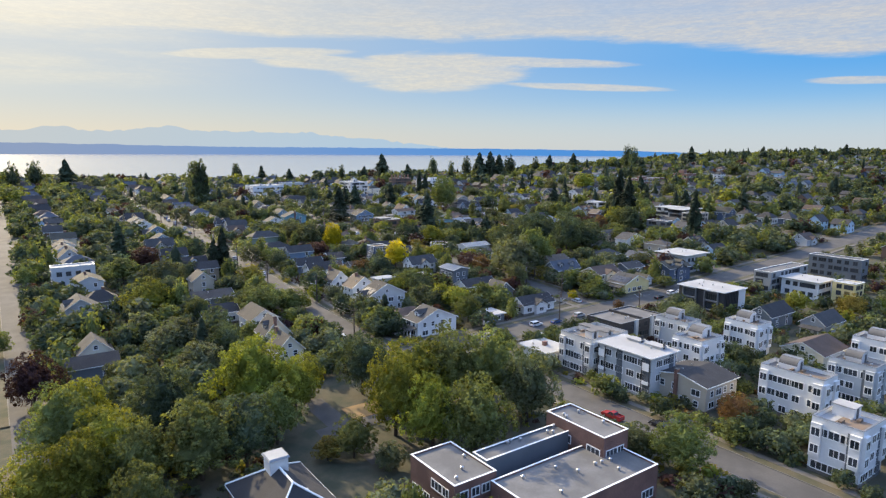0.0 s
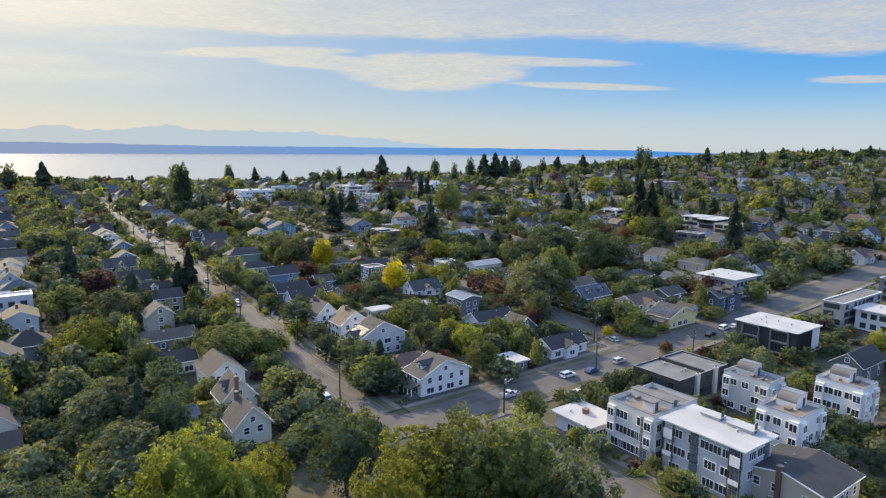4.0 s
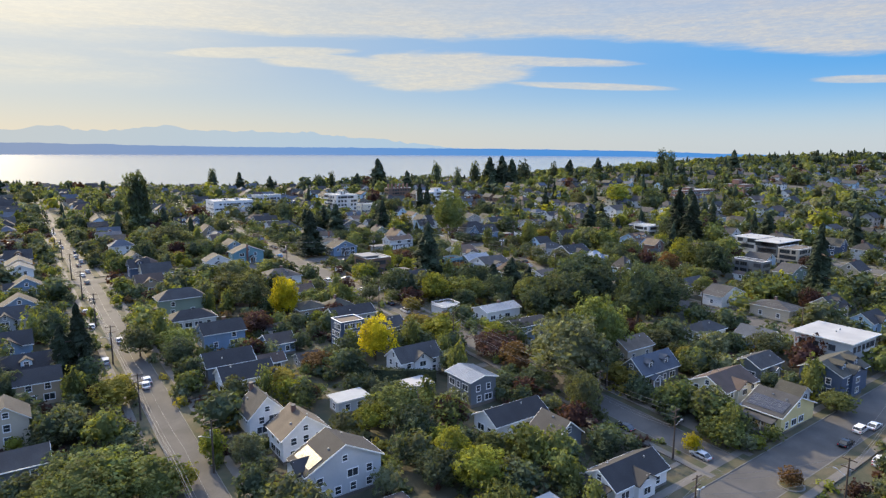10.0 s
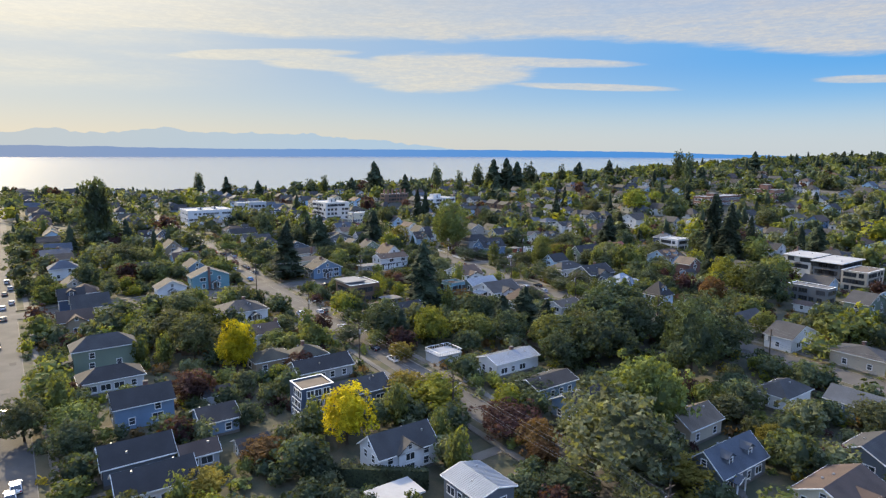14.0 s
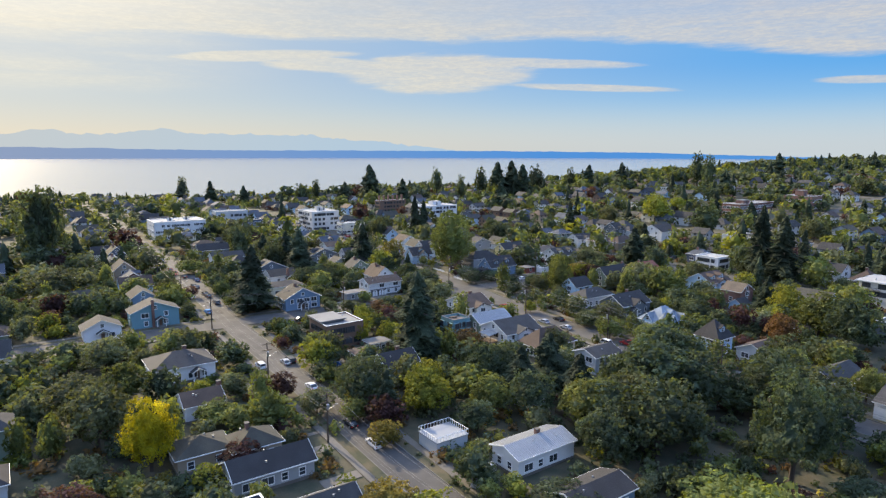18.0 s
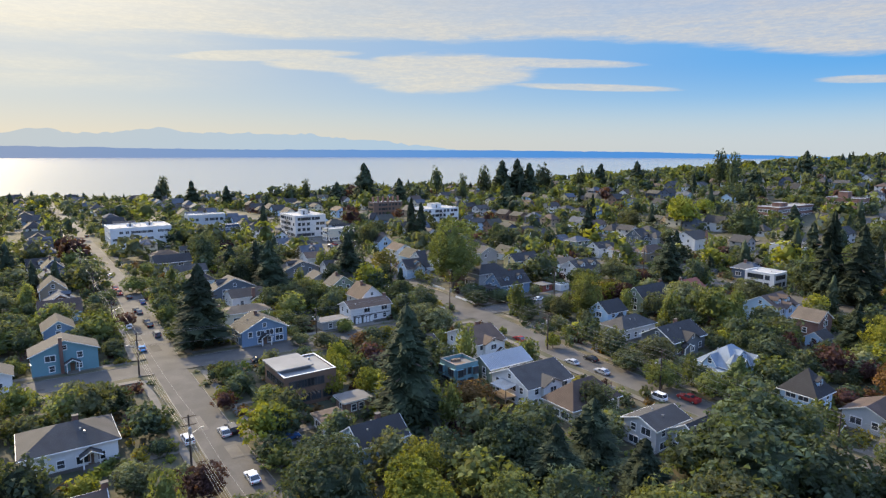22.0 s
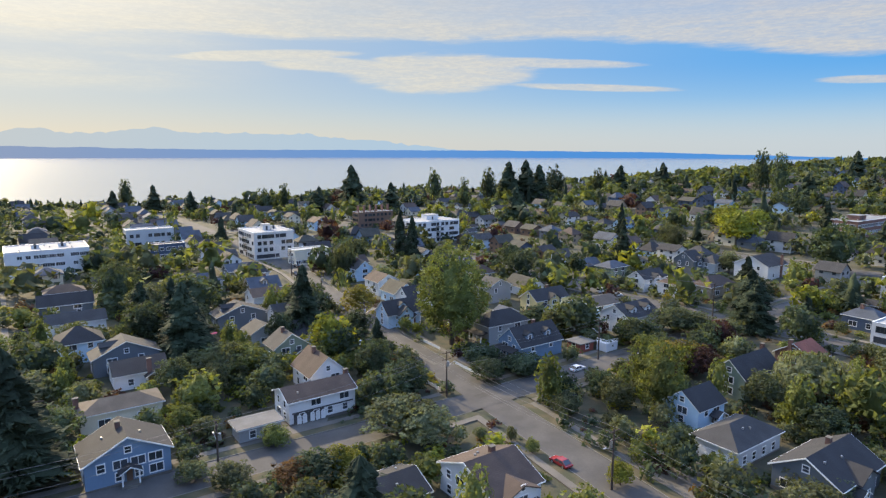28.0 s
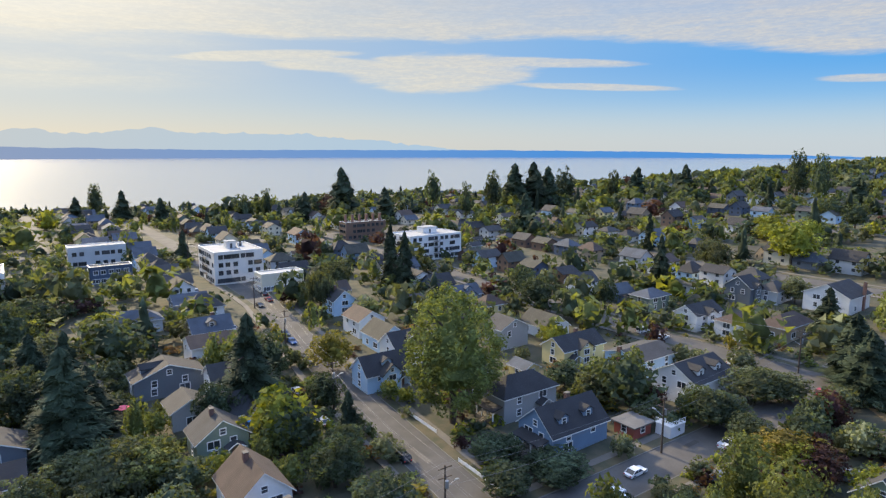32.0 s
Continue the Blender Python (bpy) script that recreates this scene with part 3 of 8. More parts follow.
    if wing:
        # a cross gable on the middle of one side
        side, w, out = wing.split()
        w, out = float(w), float(out)
        sg = -1 if side == "y-" else 1
        k = rise / b
        r2 = min(w / 2 * k, rise)
        y0 = sg * (b + out)
        lo = [(-w / 2, y0, d), (-w / 2, y0, eave), (0, y0, eave + r2), (w / 2, y0, eave), (w / 2, y0, d)]
        if sg < 0:
            lo = lo[::-1]
        part("wing_wall", Shape().hull(lo, [(p[0], 0, p[2]) for p in lo]).mesh("wing_wall", wm), root)
        r = Shape()
        for q in (-1, 1):
            ya, yb = y0 + sg * 0.5, sg * max(b - r2 / k, 0) if r2 < rise - 0.01 else 0.0
            e = [(0, ya, eave + r2 + 0.01), (q * (w / 2 + 0.5), ya, eave + 0.01 - 0.5 * k), (q * (w / 2 + 0.5), sg * b * 0.98, eave + 0.01 - 0.5 * k), (0, yb, eave + r2 + 0.01)]
            if q * sg > 0:
                e = e[::-1]
            r.hull(e, [(p[0], p[1], p[2] + 0.21) for p in e])
        part("wing_roof", r.mesh("wing_roof", rm), root)
        m = pose(0, y0 + sg * 0.01, 1.0, 0, 0, 0 if sg < 0 else 180)
        for z in [q for q in storeys if q + 1.4 < eave + 0.4]:
            part("window", window_meshes(1.9, 1.35, trim)[2], root, m @ pose(0, 0, z - 1.0))
        part("window", window_meshes(0.8, 0.9, trim)[2], root, m @ pose(0, 0, eave - 0.6))
    if solar:
        side, n, rows_ = solar.split()
        sg = -1 if side == "y-" else 1
        k = rise / b
        tilt = math.degrees(math.atan(k))
        for i in range(int(n)):
            for j in range(int(rows_)):
                yy = b * 0.85 - 1.05 * j * math.cos(radians(tilt))
                zz = eave + rise - k * yy + 0.32
                me = solar_panel()
                part("solar_panel", me, root, pose((i - int(n) / 2 + 0.5) * 1.72, sg * yy, zz, -sg * tilt, 0, 0), "dark blue solar panel")
    return root


def solar_panel():
    if "panel" not in WINDOWS:
        xs = [-0.84]
        for i in range(4):
            xs += [-0.80 + 0.405 * i, -0.42 + 0.405 * i]
        xs += [0.84]
        s = sash(xs, [-0.5, -0.46, -0.03, 0.01, 0.44, 0.5], True)
        s.v = [(x, z, -0.6 * y) for x, y, z in s.v]
        s.f = [f[::-1] for f in s.f]
        WINDOWS["panel"] = s.mesh("solar_panel", M["cap_metal"], M["solar"])
    return WINDOWS["panel"]


def block(x, y, ln, wd, high, wall="white", roof="white", turn=0.0, name="townhouse", label="", storeys=3, sides="y- x-", dark="", penthouse="", trim="dark_trim", detail=2, size=(1.6, 1.5), step=3.4, group="modern townhouses", balcony="", vents=2, deck=False, eaves=0.0, tower="", extra=""):
    """A flat-roofed building with a parapet, or with a roof slab that overhangs by eaves. tower: stair towers on the roof; extra: corner balconies, framed bays or fins; dark: a second wall colour on the lower storey or on bays; penthouse: x, y, length, width, height."""
    rng = random.Random(int(x * 13 + y * 7))
    root = thing(name, x, y, turn, 0, label, name.replace("_", " "), group)
    TAKEN.append((x, y, 0.5 * max(ln, wd) + 1.0))
    a, b = ln / 2, wd / 2
    part("wall", Shape().box(-a, -b, -2.5, a, b, high).mesh("wall", M["wall_" + wall]), root)
    if eaves:
        rf = part("roof", Shape().box(-a - eaves, -b - eaves, high, a + eaves, b + eaves, high + 0.2).mesh("roof", M["roof_" + roof]), root)
        g, e, z = Shape(), eaves + 0.04, high - 0.06
        g.box(-a - e, -b - e, z, a + e, -b - eaves, z + 0.3).box(-a - e, b + eaves, z, a + e, b + e, z + 0.3)
        g.box(-a - e, -b - eaves, z, -a - eaves, b + eaves, z + 0.3).box(a + eaves, -b - eaves, z, a + e, b + eaves, z + 0.3)
        part("fascia", g.mesh("fascia", M["trim"]), rf)
    else:
        part("roof", Shape().box(-a + 0.25, -b + 0.25, high, a - 0.25, b - 0.25, high + 0.12).mesh("roof", M["roof_" + roof]), root)
        p, c = Shape(), Shape()
        z = high + (0.95 if deck else 0.45)
        for q in ((-a, -b, a, -b + 0.25), (-a, b - 0.25, a, b), (-a, -b + 0.25, -a + 0.25, b - 0.25), (a - 0.25, -b + 0.25, a, b - 0.25)):
            p.box(q[0], q[1], high, q[2], q[3], z)
        part("parapet", p.mesh("parapet", M["wall_" + wall]), root)
        for q in ((-a - 0.06, -b - 0.06, a + 0.06, -b + 0.31), (-a - 0.06, b - 0.31, a + 0.06, b + 0.06), (-a - 0.06, -b + 0.31, -a + 0.31, b - 0.31), (a - 0.31, -b + 0.31, a + 0.06, b - 0.31)):
            c.box(q[0], q[1], z, q[2], q[3], z + 0.07)
        part("coping", c.mesh("coping", M["cap_metal" if deck or wall == "black" else "trim"]), root)
    lift = high / storeys
    windows(root, ln, wd, sides.split(), [lift * i + 0.85 for i in range(storeys)], detail, trim, rng, size, step)
    if deck:
        # a darker ground floor, framed corner bays and things on the roof deck
        for side in sides.split():
            length = ln if side[0] == "y" else wd
            m = on_wall(side, 0, 0, ln, wd)
            part("plinth", Shape().box(-length / 2 - 0.02, -0.06, -2.4, length / 2 + 0.02, 0, 0.75).mesh("plinth", M["concrete"]), root, m)
            for i in (-1, 1):
                u = i * (length / 2 - 1.1)
                b_ = part("bay", Shape().box(u - 1.0, -0.55, lift * 0.95, u + 1.0, 0, high - 0.25).mesh("bay", M["wall_" + wall]), root, m)
                for k in range(1, storeys):
                    part("window", window_meshes(1.5, 1.6, trim)[2], b_, pose(u, -0.56, lift * k + 0.75))
        for i in range(2):
            u, v = rng.uniform(-a * 0.55, a * 0.55), rng.uniform(-b * 0.55, b * 0.55)
            part("planter", Shape().box(u - 0.8, v - 0.3, high + 0.12, u + 0.8, v + 0.3, high + 0.75).mesh("planter", M["wood"]), root)
        part("decking", Shape().box(-a + 0.5, -b + 0.5, high + 0.12, a * 0.35, b * 0.3, high + 0.2).mesh("decking", M["wood"]), root, None, "weathered wooden roof decking")
    if dark:
        for side in sides.split():
            length = ln if side[0] == "y" else wd
            n = max(1, int(length / 7))
            for i in range(n):
                u = (i - (n - 1) / 2) * length / n + length / n * 0.32
                part("cladding", Shape().box(-0.9, -0.09, 0, 0.9, 0, high - 0.3).mesh("cladding", M["wall_" + dark]), root, on_wall(side, u, 0, ln, wd), dark + " vertical cladding")
    for tw in tower.split(";"):
        if tw:
            # a stair tower whose top bends down towards one side
            px, py, pl, pw, th, way = [float(q) for q in tw.split()]
            side = [(0.5, 0.0), (-0.5, 0.0), (-0.5, 1.0)] + [(0.02 + 0.48 * math.sin(q * 0.314), 0.46 + 0.54 * math.cos(q * 0.314)) for q in range(6)]
            low = [(px + way * u * pl, py - pw / 2, high + v * th) for u, v in side]
            if way < 0:
                low = low[::-1]
            body = Shape().hull(low, [(q[0], py + pw / 2, q[2]) for q in low])
            body.m = [1 if len(f) == 4 and min(body.v[i][2] for i in f) > high + 0.4 * th else 0 for f in body.f]
            t = part("stair_tower", body.mesh("stair_tower", M["wall_" + wall], M["roof_gravel"]), root)
            part("door", Shape().box(-0.5, -0.05, 0, 0.5, 0, 2.05).mesh("door", M["dark_trim"]), t, pose(px - way * 0.2 * pl, py - pw / 2, high + 0.12))
            part("cap", Shape().box(px - way * 0.24 * pl - 0.28 * pl, py - pw / 2 - 0.06, high + th, px - way * 0.24 * pl + 0.28 * pl, py + pw / 2 + 0.06, high + th + 0.08).mesh("cap", M["cap_metal"]), t)
    if "corner" in extra:
        # stacked balconies with white panels on a dark frame at the street corner
        for sx, sy in ((-1, -1), (-1, 1)):
            cx, cy = sx * (a + 0.55), sy * (b - 1.2)
            q = part("corner_frame", Shape().box(cx - 0.08, cy - 1.25, -1.5, cx + 0.08, cy - 1.05, high - 0.4).box(cx - 0.08, cy + 1.05, -1.5, cx + 0.08, cy + 1.25, high - 0.4).mesh("corner_frame", M["dark_trim"]), root)
            for k in range(1, storeys):
                part("balcony_floor", Shape().box(cx - 0.1, cy - 1.25, lift * k, -a, cy + 1.25, lift * k + 0.15).mesh("balcony_floor", M["concrete"]), q)
                part("balcony_panel", Shape().box(cx - 0.14, cy - 1.0, lift * k + 0.1, cx - 0.09, cy + 1.0, lift * k + (1.1 if k % 2 else 2.2)).mesh("balcony_panel", M["trim"]), q)
    if "bays" in extra:
        # framed glazed bays along the street and a white panel on the end wall
        for k in (-1, 1):
            m = on_wall("x-", k * wd * 0.24, 0, ln, wd)
            q = part("bay_frame", sash([-2.9, -2.5, 2.5, 2.9], [0.4, 0.8, high * 0.48, high * 0.48 + 0.5, high - 0.5, high - 0.1], False).mesh("bay_frame", M["wall_slate"]), root, m @ Matrix.Diagonal((1, 9, 1, 1)))
            for z in (0.9, high * 0.48 + 0.6):
                part("window", window_meshes(4.2, 2.2, "dark_trim")[2], root, m @ pose(0, 0, z))
        part("end_panel", Shape().box(-2.4, -0.08, 0.2, 2.4, 0, high - 0.1).mesh("end_panel", M["wall_white"]), root, on_wall("y-", ln * 0.5 - 2.5, 0, ln, wd), "white rendered end panel")
        for k in range(9):
            part("fin", Shape().box(-0.06, -0.3, 0.4, 0.06, 0, high - 0.2).mesh("fin", M["dark_trim"]), root, on_wall("y-", -ln * 0.5 + 0.8 + k * 1.05, 0, ln, wd))
    if "fins" in extra:
        # pale flues that rise past the roof, and a step across it
        part("roof_step", Shape().box(-0.3, -b + 0.3, high + 0.1, 0.3, b - 0.3, high + 1.0).mesh("roof_step", M["wall_black"]), root)
        for u in (-3.6, 4.6):
            q = part("flue", Shape().box(-0.65, -0.75, -1.5, 0.65, 0, high + 1.0).mesh("flue", M["wall_pale"]), root, on_wall("y-", u, 0, ln, wd))
            part("flue_cap", Shape().tube(0, -0.37, high + 1.0, high + 1.45, 0.2, 0.2).tube(0, -0.37, high + 1.45, high + 1.6, 0.34, 0.1).mesh("flue_cap", M["dark_trim"]), q)
    if "chimney" in extra:
        part("chimney", Shape().box(-0.6, -0.5, high, 0.6, 0.5, high + 1.3).box(-0.68, -0.58, high + 1.3, 0.68, 0.58, high + 1.42).mesh("chimney", M["wall_brick"]), root)
    for ph in penthouse.split(";"):
        if ph:
            px, py, pl, pw, phh = [float(q) for q in ph.split()]
            h = part("penthouse", Shape().box(px - pl / 2, py - pw / 2, high, px + pl / 2, py + pw / 2, high + phh).mesh("penthouse", M["wall_" + wall]), root)
            part("penthouse_roof", Shape().box(px - pl / 2 - 0.2, py - pw / 2 - 0.2, high + phh, px + pl / 2 + 0.2, py + pw / 2 + 0.2, high + phh + 0.18).mesh("penthouse_roof", M["roof_" + roof]), h)
            part("door", Shape().box(-0.5, -0.05, 0, 0.5, 0, 2.05).mesh("door", M["dark_trim"]), h, pose(px, py - pw / 2, high + 0.12))
    for i in range(vents):
        u, v = rng.uniform(-a * 0.7, a * 0.7), rng.uniform(-b * 0.7, b * 0.7)
        part("roof_vent", Shape().tube(u, v, high + 0.1, high + 0.7, 0.22, 0.22).tube(u, v, high + 0.7, high + 0.85, 0.34, 0.1).mesh("roof_vent", M["metal"]), root)
    for bl in balcony.split():
        for i in range(1, storeys):
            q = part("balcony", Shape().box(-1.6, -1.3, 0, 1.6, 0, 0.16).mesh("balcony", M["concrete"]), root, on_wall(bl, 0, lift * i, ln, wd))
            r = Shape().box(-1.6, -1.3, 1.0, 1.6, -1.25, 1.06).box(-1.6, -1.25, 1.0, -1.55, 0, 1.06).box(1.55, -1.25, 1.0, 1.6, 0, 1.06)
            for k in range(13):
                r.box(-1.6 + k * 0.262, -1.29, 0.16, -1.57 + k * 0.262, -1.26, 1.0)
            part("railing", r.mesh("railing", M["dark_trim"]), q)
    return root


# ---- plants ----
LEAF = {"green": (0.172, 0.202, 0.074), "deep": (0.092, 0.122, 0.076), "lime": (0.240, 0.260, 0.050), "olive": (0.130, 0.148, 0.084), "yellow": (0.58, 0.52, 0.03), "plum": (0.085, 0.046, 0.046), "rust": (0.185, 0.112, 0.055),
        "silver": (0.180, 0.205, 0.125), "fir": (0.062, 0.084, 0.050), "gold": (0.235, 0.205, 0.050)}
for _n, _c in LEAF.items():
    M["leaf_" + _n] = material("leaves_" + _n, _c, 0.8, 0.5, 0.55, 0.7, by_object=0.35, leaf=0.18 if _n == "fir" else 0.37)
LEAF_WORDS = {"green": "green", "deep": "dark green", "lime": "bright yellow-green", "olive": "olive green", "yellow": "bright yellow autumn", "plum": "dark purple", "rust": "rusty orange", "silver": "grey-green", "fir": "dark green", "gold": "golden green"}
CROWNS = {}


def tuft(s, rng, p, n, size, sides=4):
    """One small pointed clump of leaves at p that faces about n."""
    n = (n + Vector((rng.gauss(0, 0.45), rng.gauss(0, 0.45), rng.gauss(0, 0.45)))).normalized()
    t = n.orthogonal().normalized()
    t.rotate(Matrix.Rotation(rng.uniform(0, 6.28), 3, n))
    b = n.cross(t)
    k = size * rng.uniform(0.6, 1.3)
    if sides == 3:
        s.face([tuple(p - t * k * 0.55 - b * k * 0.3), tuple(p + b * k * 0.62), tuple(p + t * k * 0.62 - b * k * 0.25)])
    else:
        s.face([tuple(p - t * k * 0.5), tuple(p + b * k * 0.45 + t * k * 0.1), tuple(p + t * k * 0.62), tuple(p - b * k * 0.4 + t * k * 0.05)])


def crown(kind, seed, colour, leaves):
    """A crown one metre high and about one across, standing on z = 0."""
    key = (kind, seed, colour, leaves)
    if key in CROWNS:
        return CROWNS[key]
    rng = random.Random(seed * 101 + leaves)
    s = Shape()
    if kind in ("broad", "column", "weeping", "bush"):
        # an uneven dome: boughs bulge from it as clumps of leaves
        off = rng.uniform(0, 50)
        mid = {"broad": 0.42, "column": 0.40, "weeping": 0.5, "bush": 0.34}[kind]
        wide = {"broad": 0.50, "column": 0.34, "weeping": 0.50, "bush": 0.50}[kind]

        def hull_at(d):
            zz = d.z
            up = 1 - mid if zz > 0 else mid + 0.03
            r = Vector((d.x * wide, d.y * wide, zz * up))
            k = 0.86 + 0.44 * noise.noise(Vector((d.x * 1.7 + off, d.y * 1.7, d.z * 1.7))) + 0.26 * noise.noise(Vector((d.x * 4.1 - off, d.y * 4.1, d.z * 4.1)))
            if kind == "column":
                k = 0.92 + 0.16 * noise.noise(Vector((d.x * 2.5 + off, d.y * 2.5, d.z * 5)))
            return Vector((r.x * k, r.y * k, mid + r.z * min(k, 1.04)))

        m, n = (24, 15) if leaves > 3000 else ((18, 11) if leaves > 900 else ((12, 7) if leaves > 500 else (8, 5) if leaves > 100 else (6, 4)))
        deep = 0.60 if leaves > 900 else 0.66
        k0 = len(s.v)

        def lump(p):
            q = Vector((p.x * 9 + off, p.y * 9, p.z * 9))
            return deep + (0.16 * noise.noise(q) + 0.07 * noise.noise(q * 2.3) if leaves > 300 else 0.10 * noise.noise(q * 0.6))

        for j in range(1, n):
            for i in range(m):
                t, f = math.pi * j / n, 6.283 * (i + 0.5 * (j % 2)) / m
                p = hull_at(Vector((math.sin(t) * math.cos(f), math.sin(t) * math.sin(f), math.cos(t))))
                d = lump(p)
                s.v.append((p.x * d, p.y * d, mid + (p.z - mid) * d))
        s.v += [(0, 0, mid + (1 - mid) * 0.78), (0, 0, mid * 0.25)]
        t0, t1 = len(s.v) - 2, len(s.v) - 1
        for i in range(m):
            q = (i + 1) % m
            s.f += [(k0 + i, k0 + q, t0)] + [(k0 + j * m + q, k0 + j * m + i, k0 + (j + 1) * m + i, k0 + (j + 1) * m + q) for j in range(n - 2)] + [(k0 + (n - 2) * m + q, k0 + (n - 2) * m + i, t1)]
        s.m += [0] * (len(s.f) - len(s.m))
        each = 40 if leaves > 3000 else 26 if leaves > 1200 else (14 if leaves > 500 else 8)
        clumps = max(8, leaves // each)
        size = (2.35 if leaves > 900 else 2.2) / math.sqrt(leaves) * (1.0 if kind != "column" else 0.8)
        rc = 1.15 / math.sqrt(clumps)
        for i in range(clumps):
            zz = 1 - 1.86 * (i + 0.5) / clumps
            f = i * 2.39996 + rng.uniform(-0.2, 0.2)
            w = math.sqrt(max(0, 1 - zz * zz))
            d = Vector((w * math.cos(f), w * math.sin(f), zz))
            c = hull_at(d)
            c = Vector((c.x, c.y, mid + (c.z - mid))) * 1.0
            c = Vector((0, 0, mid)) + (c - Vector((0, 0, mid))) * rng.uniform(0.74, 1.0)
            r = rc * rng.uniform(0.6, 1.15)
            for _ in range(each):
                e = (Vector((rng.gauss(0, 1), rng.gauss(0, 1), rng.gauss(0.2, 1))).normalized() + d * 0.55).normalized()
                p = c + e * r * rng.uniform(0.45, 1.0)
                if kind == "weeping" and rng.random() < 0.7:
                    h = rng.uniform(0.06, 0.17)
                    t = Vector((-d.y, d.x, 0.01)).normalized() * 0.014
                    s.face([tuple(p - t), tuple(p + Vector((d.x * 0.02, d.y * 0.02, -h))), tuple(p + t)])
                elif p.z > -0.02:
                    tuft(s, rng, p, e, size, 3)
    else:
        # conifer: uneven drooping boughs round a stem, dense within
        off = rng.uniform(0, 50)
        tiers = 15 if leaves > 900 else 10

        def edge(z, a):
            saw = (z * tiers + 0.6 * noise.noise(Vector((math.cos(a) * 2 + off, math.sin(a) * 2, z * 3)))) % 1.0
            k = 0.84 + 0.95 * noise.noise(Vector((math.cos(a) * 1.8 + off, math.sin(a) * 1.8, z * 9))) + 0.42 * (0.5 - saw)
            return (0.46 * (1 - z) ** 0.68 + 0.012) * k * min(1.0, 0.55 + z * 4)

        m, n = (26, 3 * tiers) if leaves > 900 else ((14, 2 * tiers) if leaves > 300 else (7, 7))
        k0 = len(s.v)
        for j in range(n):
            z = 0.02 + 0.95 * j / n
            for i in range(m):
                a = 6.283 * i / m
                r = edge(z, a) * 0.80
                s.v.append((r * math.cos(a), r * math.sin(a), z - 0.10 * r))
        s.v.append((0, 0, 1.0))
        s.f += [(k0 + j * m + i, k0 + j * m + (i + 1) % m, k0 + (j + 1) * m + (i + 1) % m, k0 + (j + 1) * m + i) for j in range(n - 1) for i in range(m)]
        s.f += [(k0 + (n - 1) * m + i, k0 + (n - 1) * m + (i + 1) % m, len(s.v) - 1) for i in range(m)]
        s.m += [0] * (len(s.f) - len(s.m))
        long = 5.0 / math.sqrt(leaves)
        for _ in range(leaves):
            z = 0.02 + 0.96 * (1 - math.sqrt(rng.random()))
            a = rng.uniform(0, 6.283)
            r = edge(z, a) * rng.uniform(0.74, 0.98)
            d, t = Vector((math.cos(a), math.sin(a), 0)), Vector((-math.sin(a), math.cos(a), rng.uniform(-0.3, 0.3)))
            e = d + t * rng.gauss(0, 0.5) + Vector((0, 0, rng.uniform(-0.35, 0.15)))
            q = d * r + Vector((0, 0, z - 0.09 * r))
            h = long * rng.uniform(0.5, 1.1) * (0.35 + 0.65 * (1 - z))
            w = t * h * 0.20
            s.face([tuple(q - w), tuple(q + e * h), tuple(q + w)])
    CROWNS[key] = s.mesh("crown", M["leaf_" + colour])
    return CROWNS[key]


def trunk(kind, seed):
    key = ("trunk", kind, seed)
    if key not in CROWNS:
        rng = random.Random(seed)
        s = Shape()
        top = 0.85 if kind in ("conifer", "column") else 0.55
        s.limb((0, 0, -0.08), (0.01, 0.0, top * 0.5), 0.034, 0.024, 8).limb((0.01, 0, top * 0.48), (0, 0.01, top), 0.024, 0.008, 7)
        for i in range(6):
            a = i * 1.05 + rng.uniform(-0.3, 0.3)
            z = top * rng.uniform(0.35, 0.8)
            s.limb((0, 0, z), (0.26 * math.cos(a), 0.26 * math.sin(a), z + (0.22 if kind != "conifer" else 0.0)), 0.014, 0.004, 5)
        CROWNS[key] = s.mesh("trunk", M["bark"])
    return CROWNS[key]


TREES = []
TREE_WORDS = {"broad": "broadleaf tree with a rounded crown", "column": "tall columnar tree", "weeping": "weeping tree with hanging branches", "conifer": "conifer with drooping boughs", "bush": "bushy low tree"}


def tree(x, y, high, across, colour="green", kind="broad", leaves=1500, low=None, turn=None, up=0.0):
    """A tree; low: where its crown begins, as a share of its height."""
    rng = random.Random(int(x * 53 + y * 91))
    seed = rng.randrange(3)
    low = (0.13 if kind in ("broad", "weeping") else 0.04) if low is None else low
    root = thing("tree", x, y, rng.uniform(0, 360) if turn is None else turn, up, "%s %s" % (LEAF_WORDS[colour], TREE_WORDS[kind]), "tree", "trees in the gardens")
    wide = across * {"broad": 1.0, "bush": 1.0, "weeping": 1.0, "column": 1.5, "conifer": 1.15}[kind]
    part("trunk", trunk(kind, seed), root, Matrix.Diagonal((high * 0.8, high * 0.8, high, 1)))
    part("crown", crown(kind, seed, colour, leaves), root, Matrix.Translation((0, 0, high * low)) @ Matrix.Diagonal((wide, wide, high * (1 - low), 1)))
    TREES.append((x, y, across / 2))
    return root


def shrub(x, y, high, across, colour="green", leaves=340):
    rng = random.Random(int(x * 37 + y * 59))
    ob = new("shrub", crown("bush", rng.randrange(3), colour, leaves))
    ob.matrix_basis = pose(x, y, land(x, y) - 0.1, 0, 0, rng.uniform(0, 360)) @ Matrix.Diagonal((across, across, high, 1))
    return tagged(ob, "%s garden shrub in a front yard" % LEAF_WORDS[colour], "shrub", "garden shrubs")


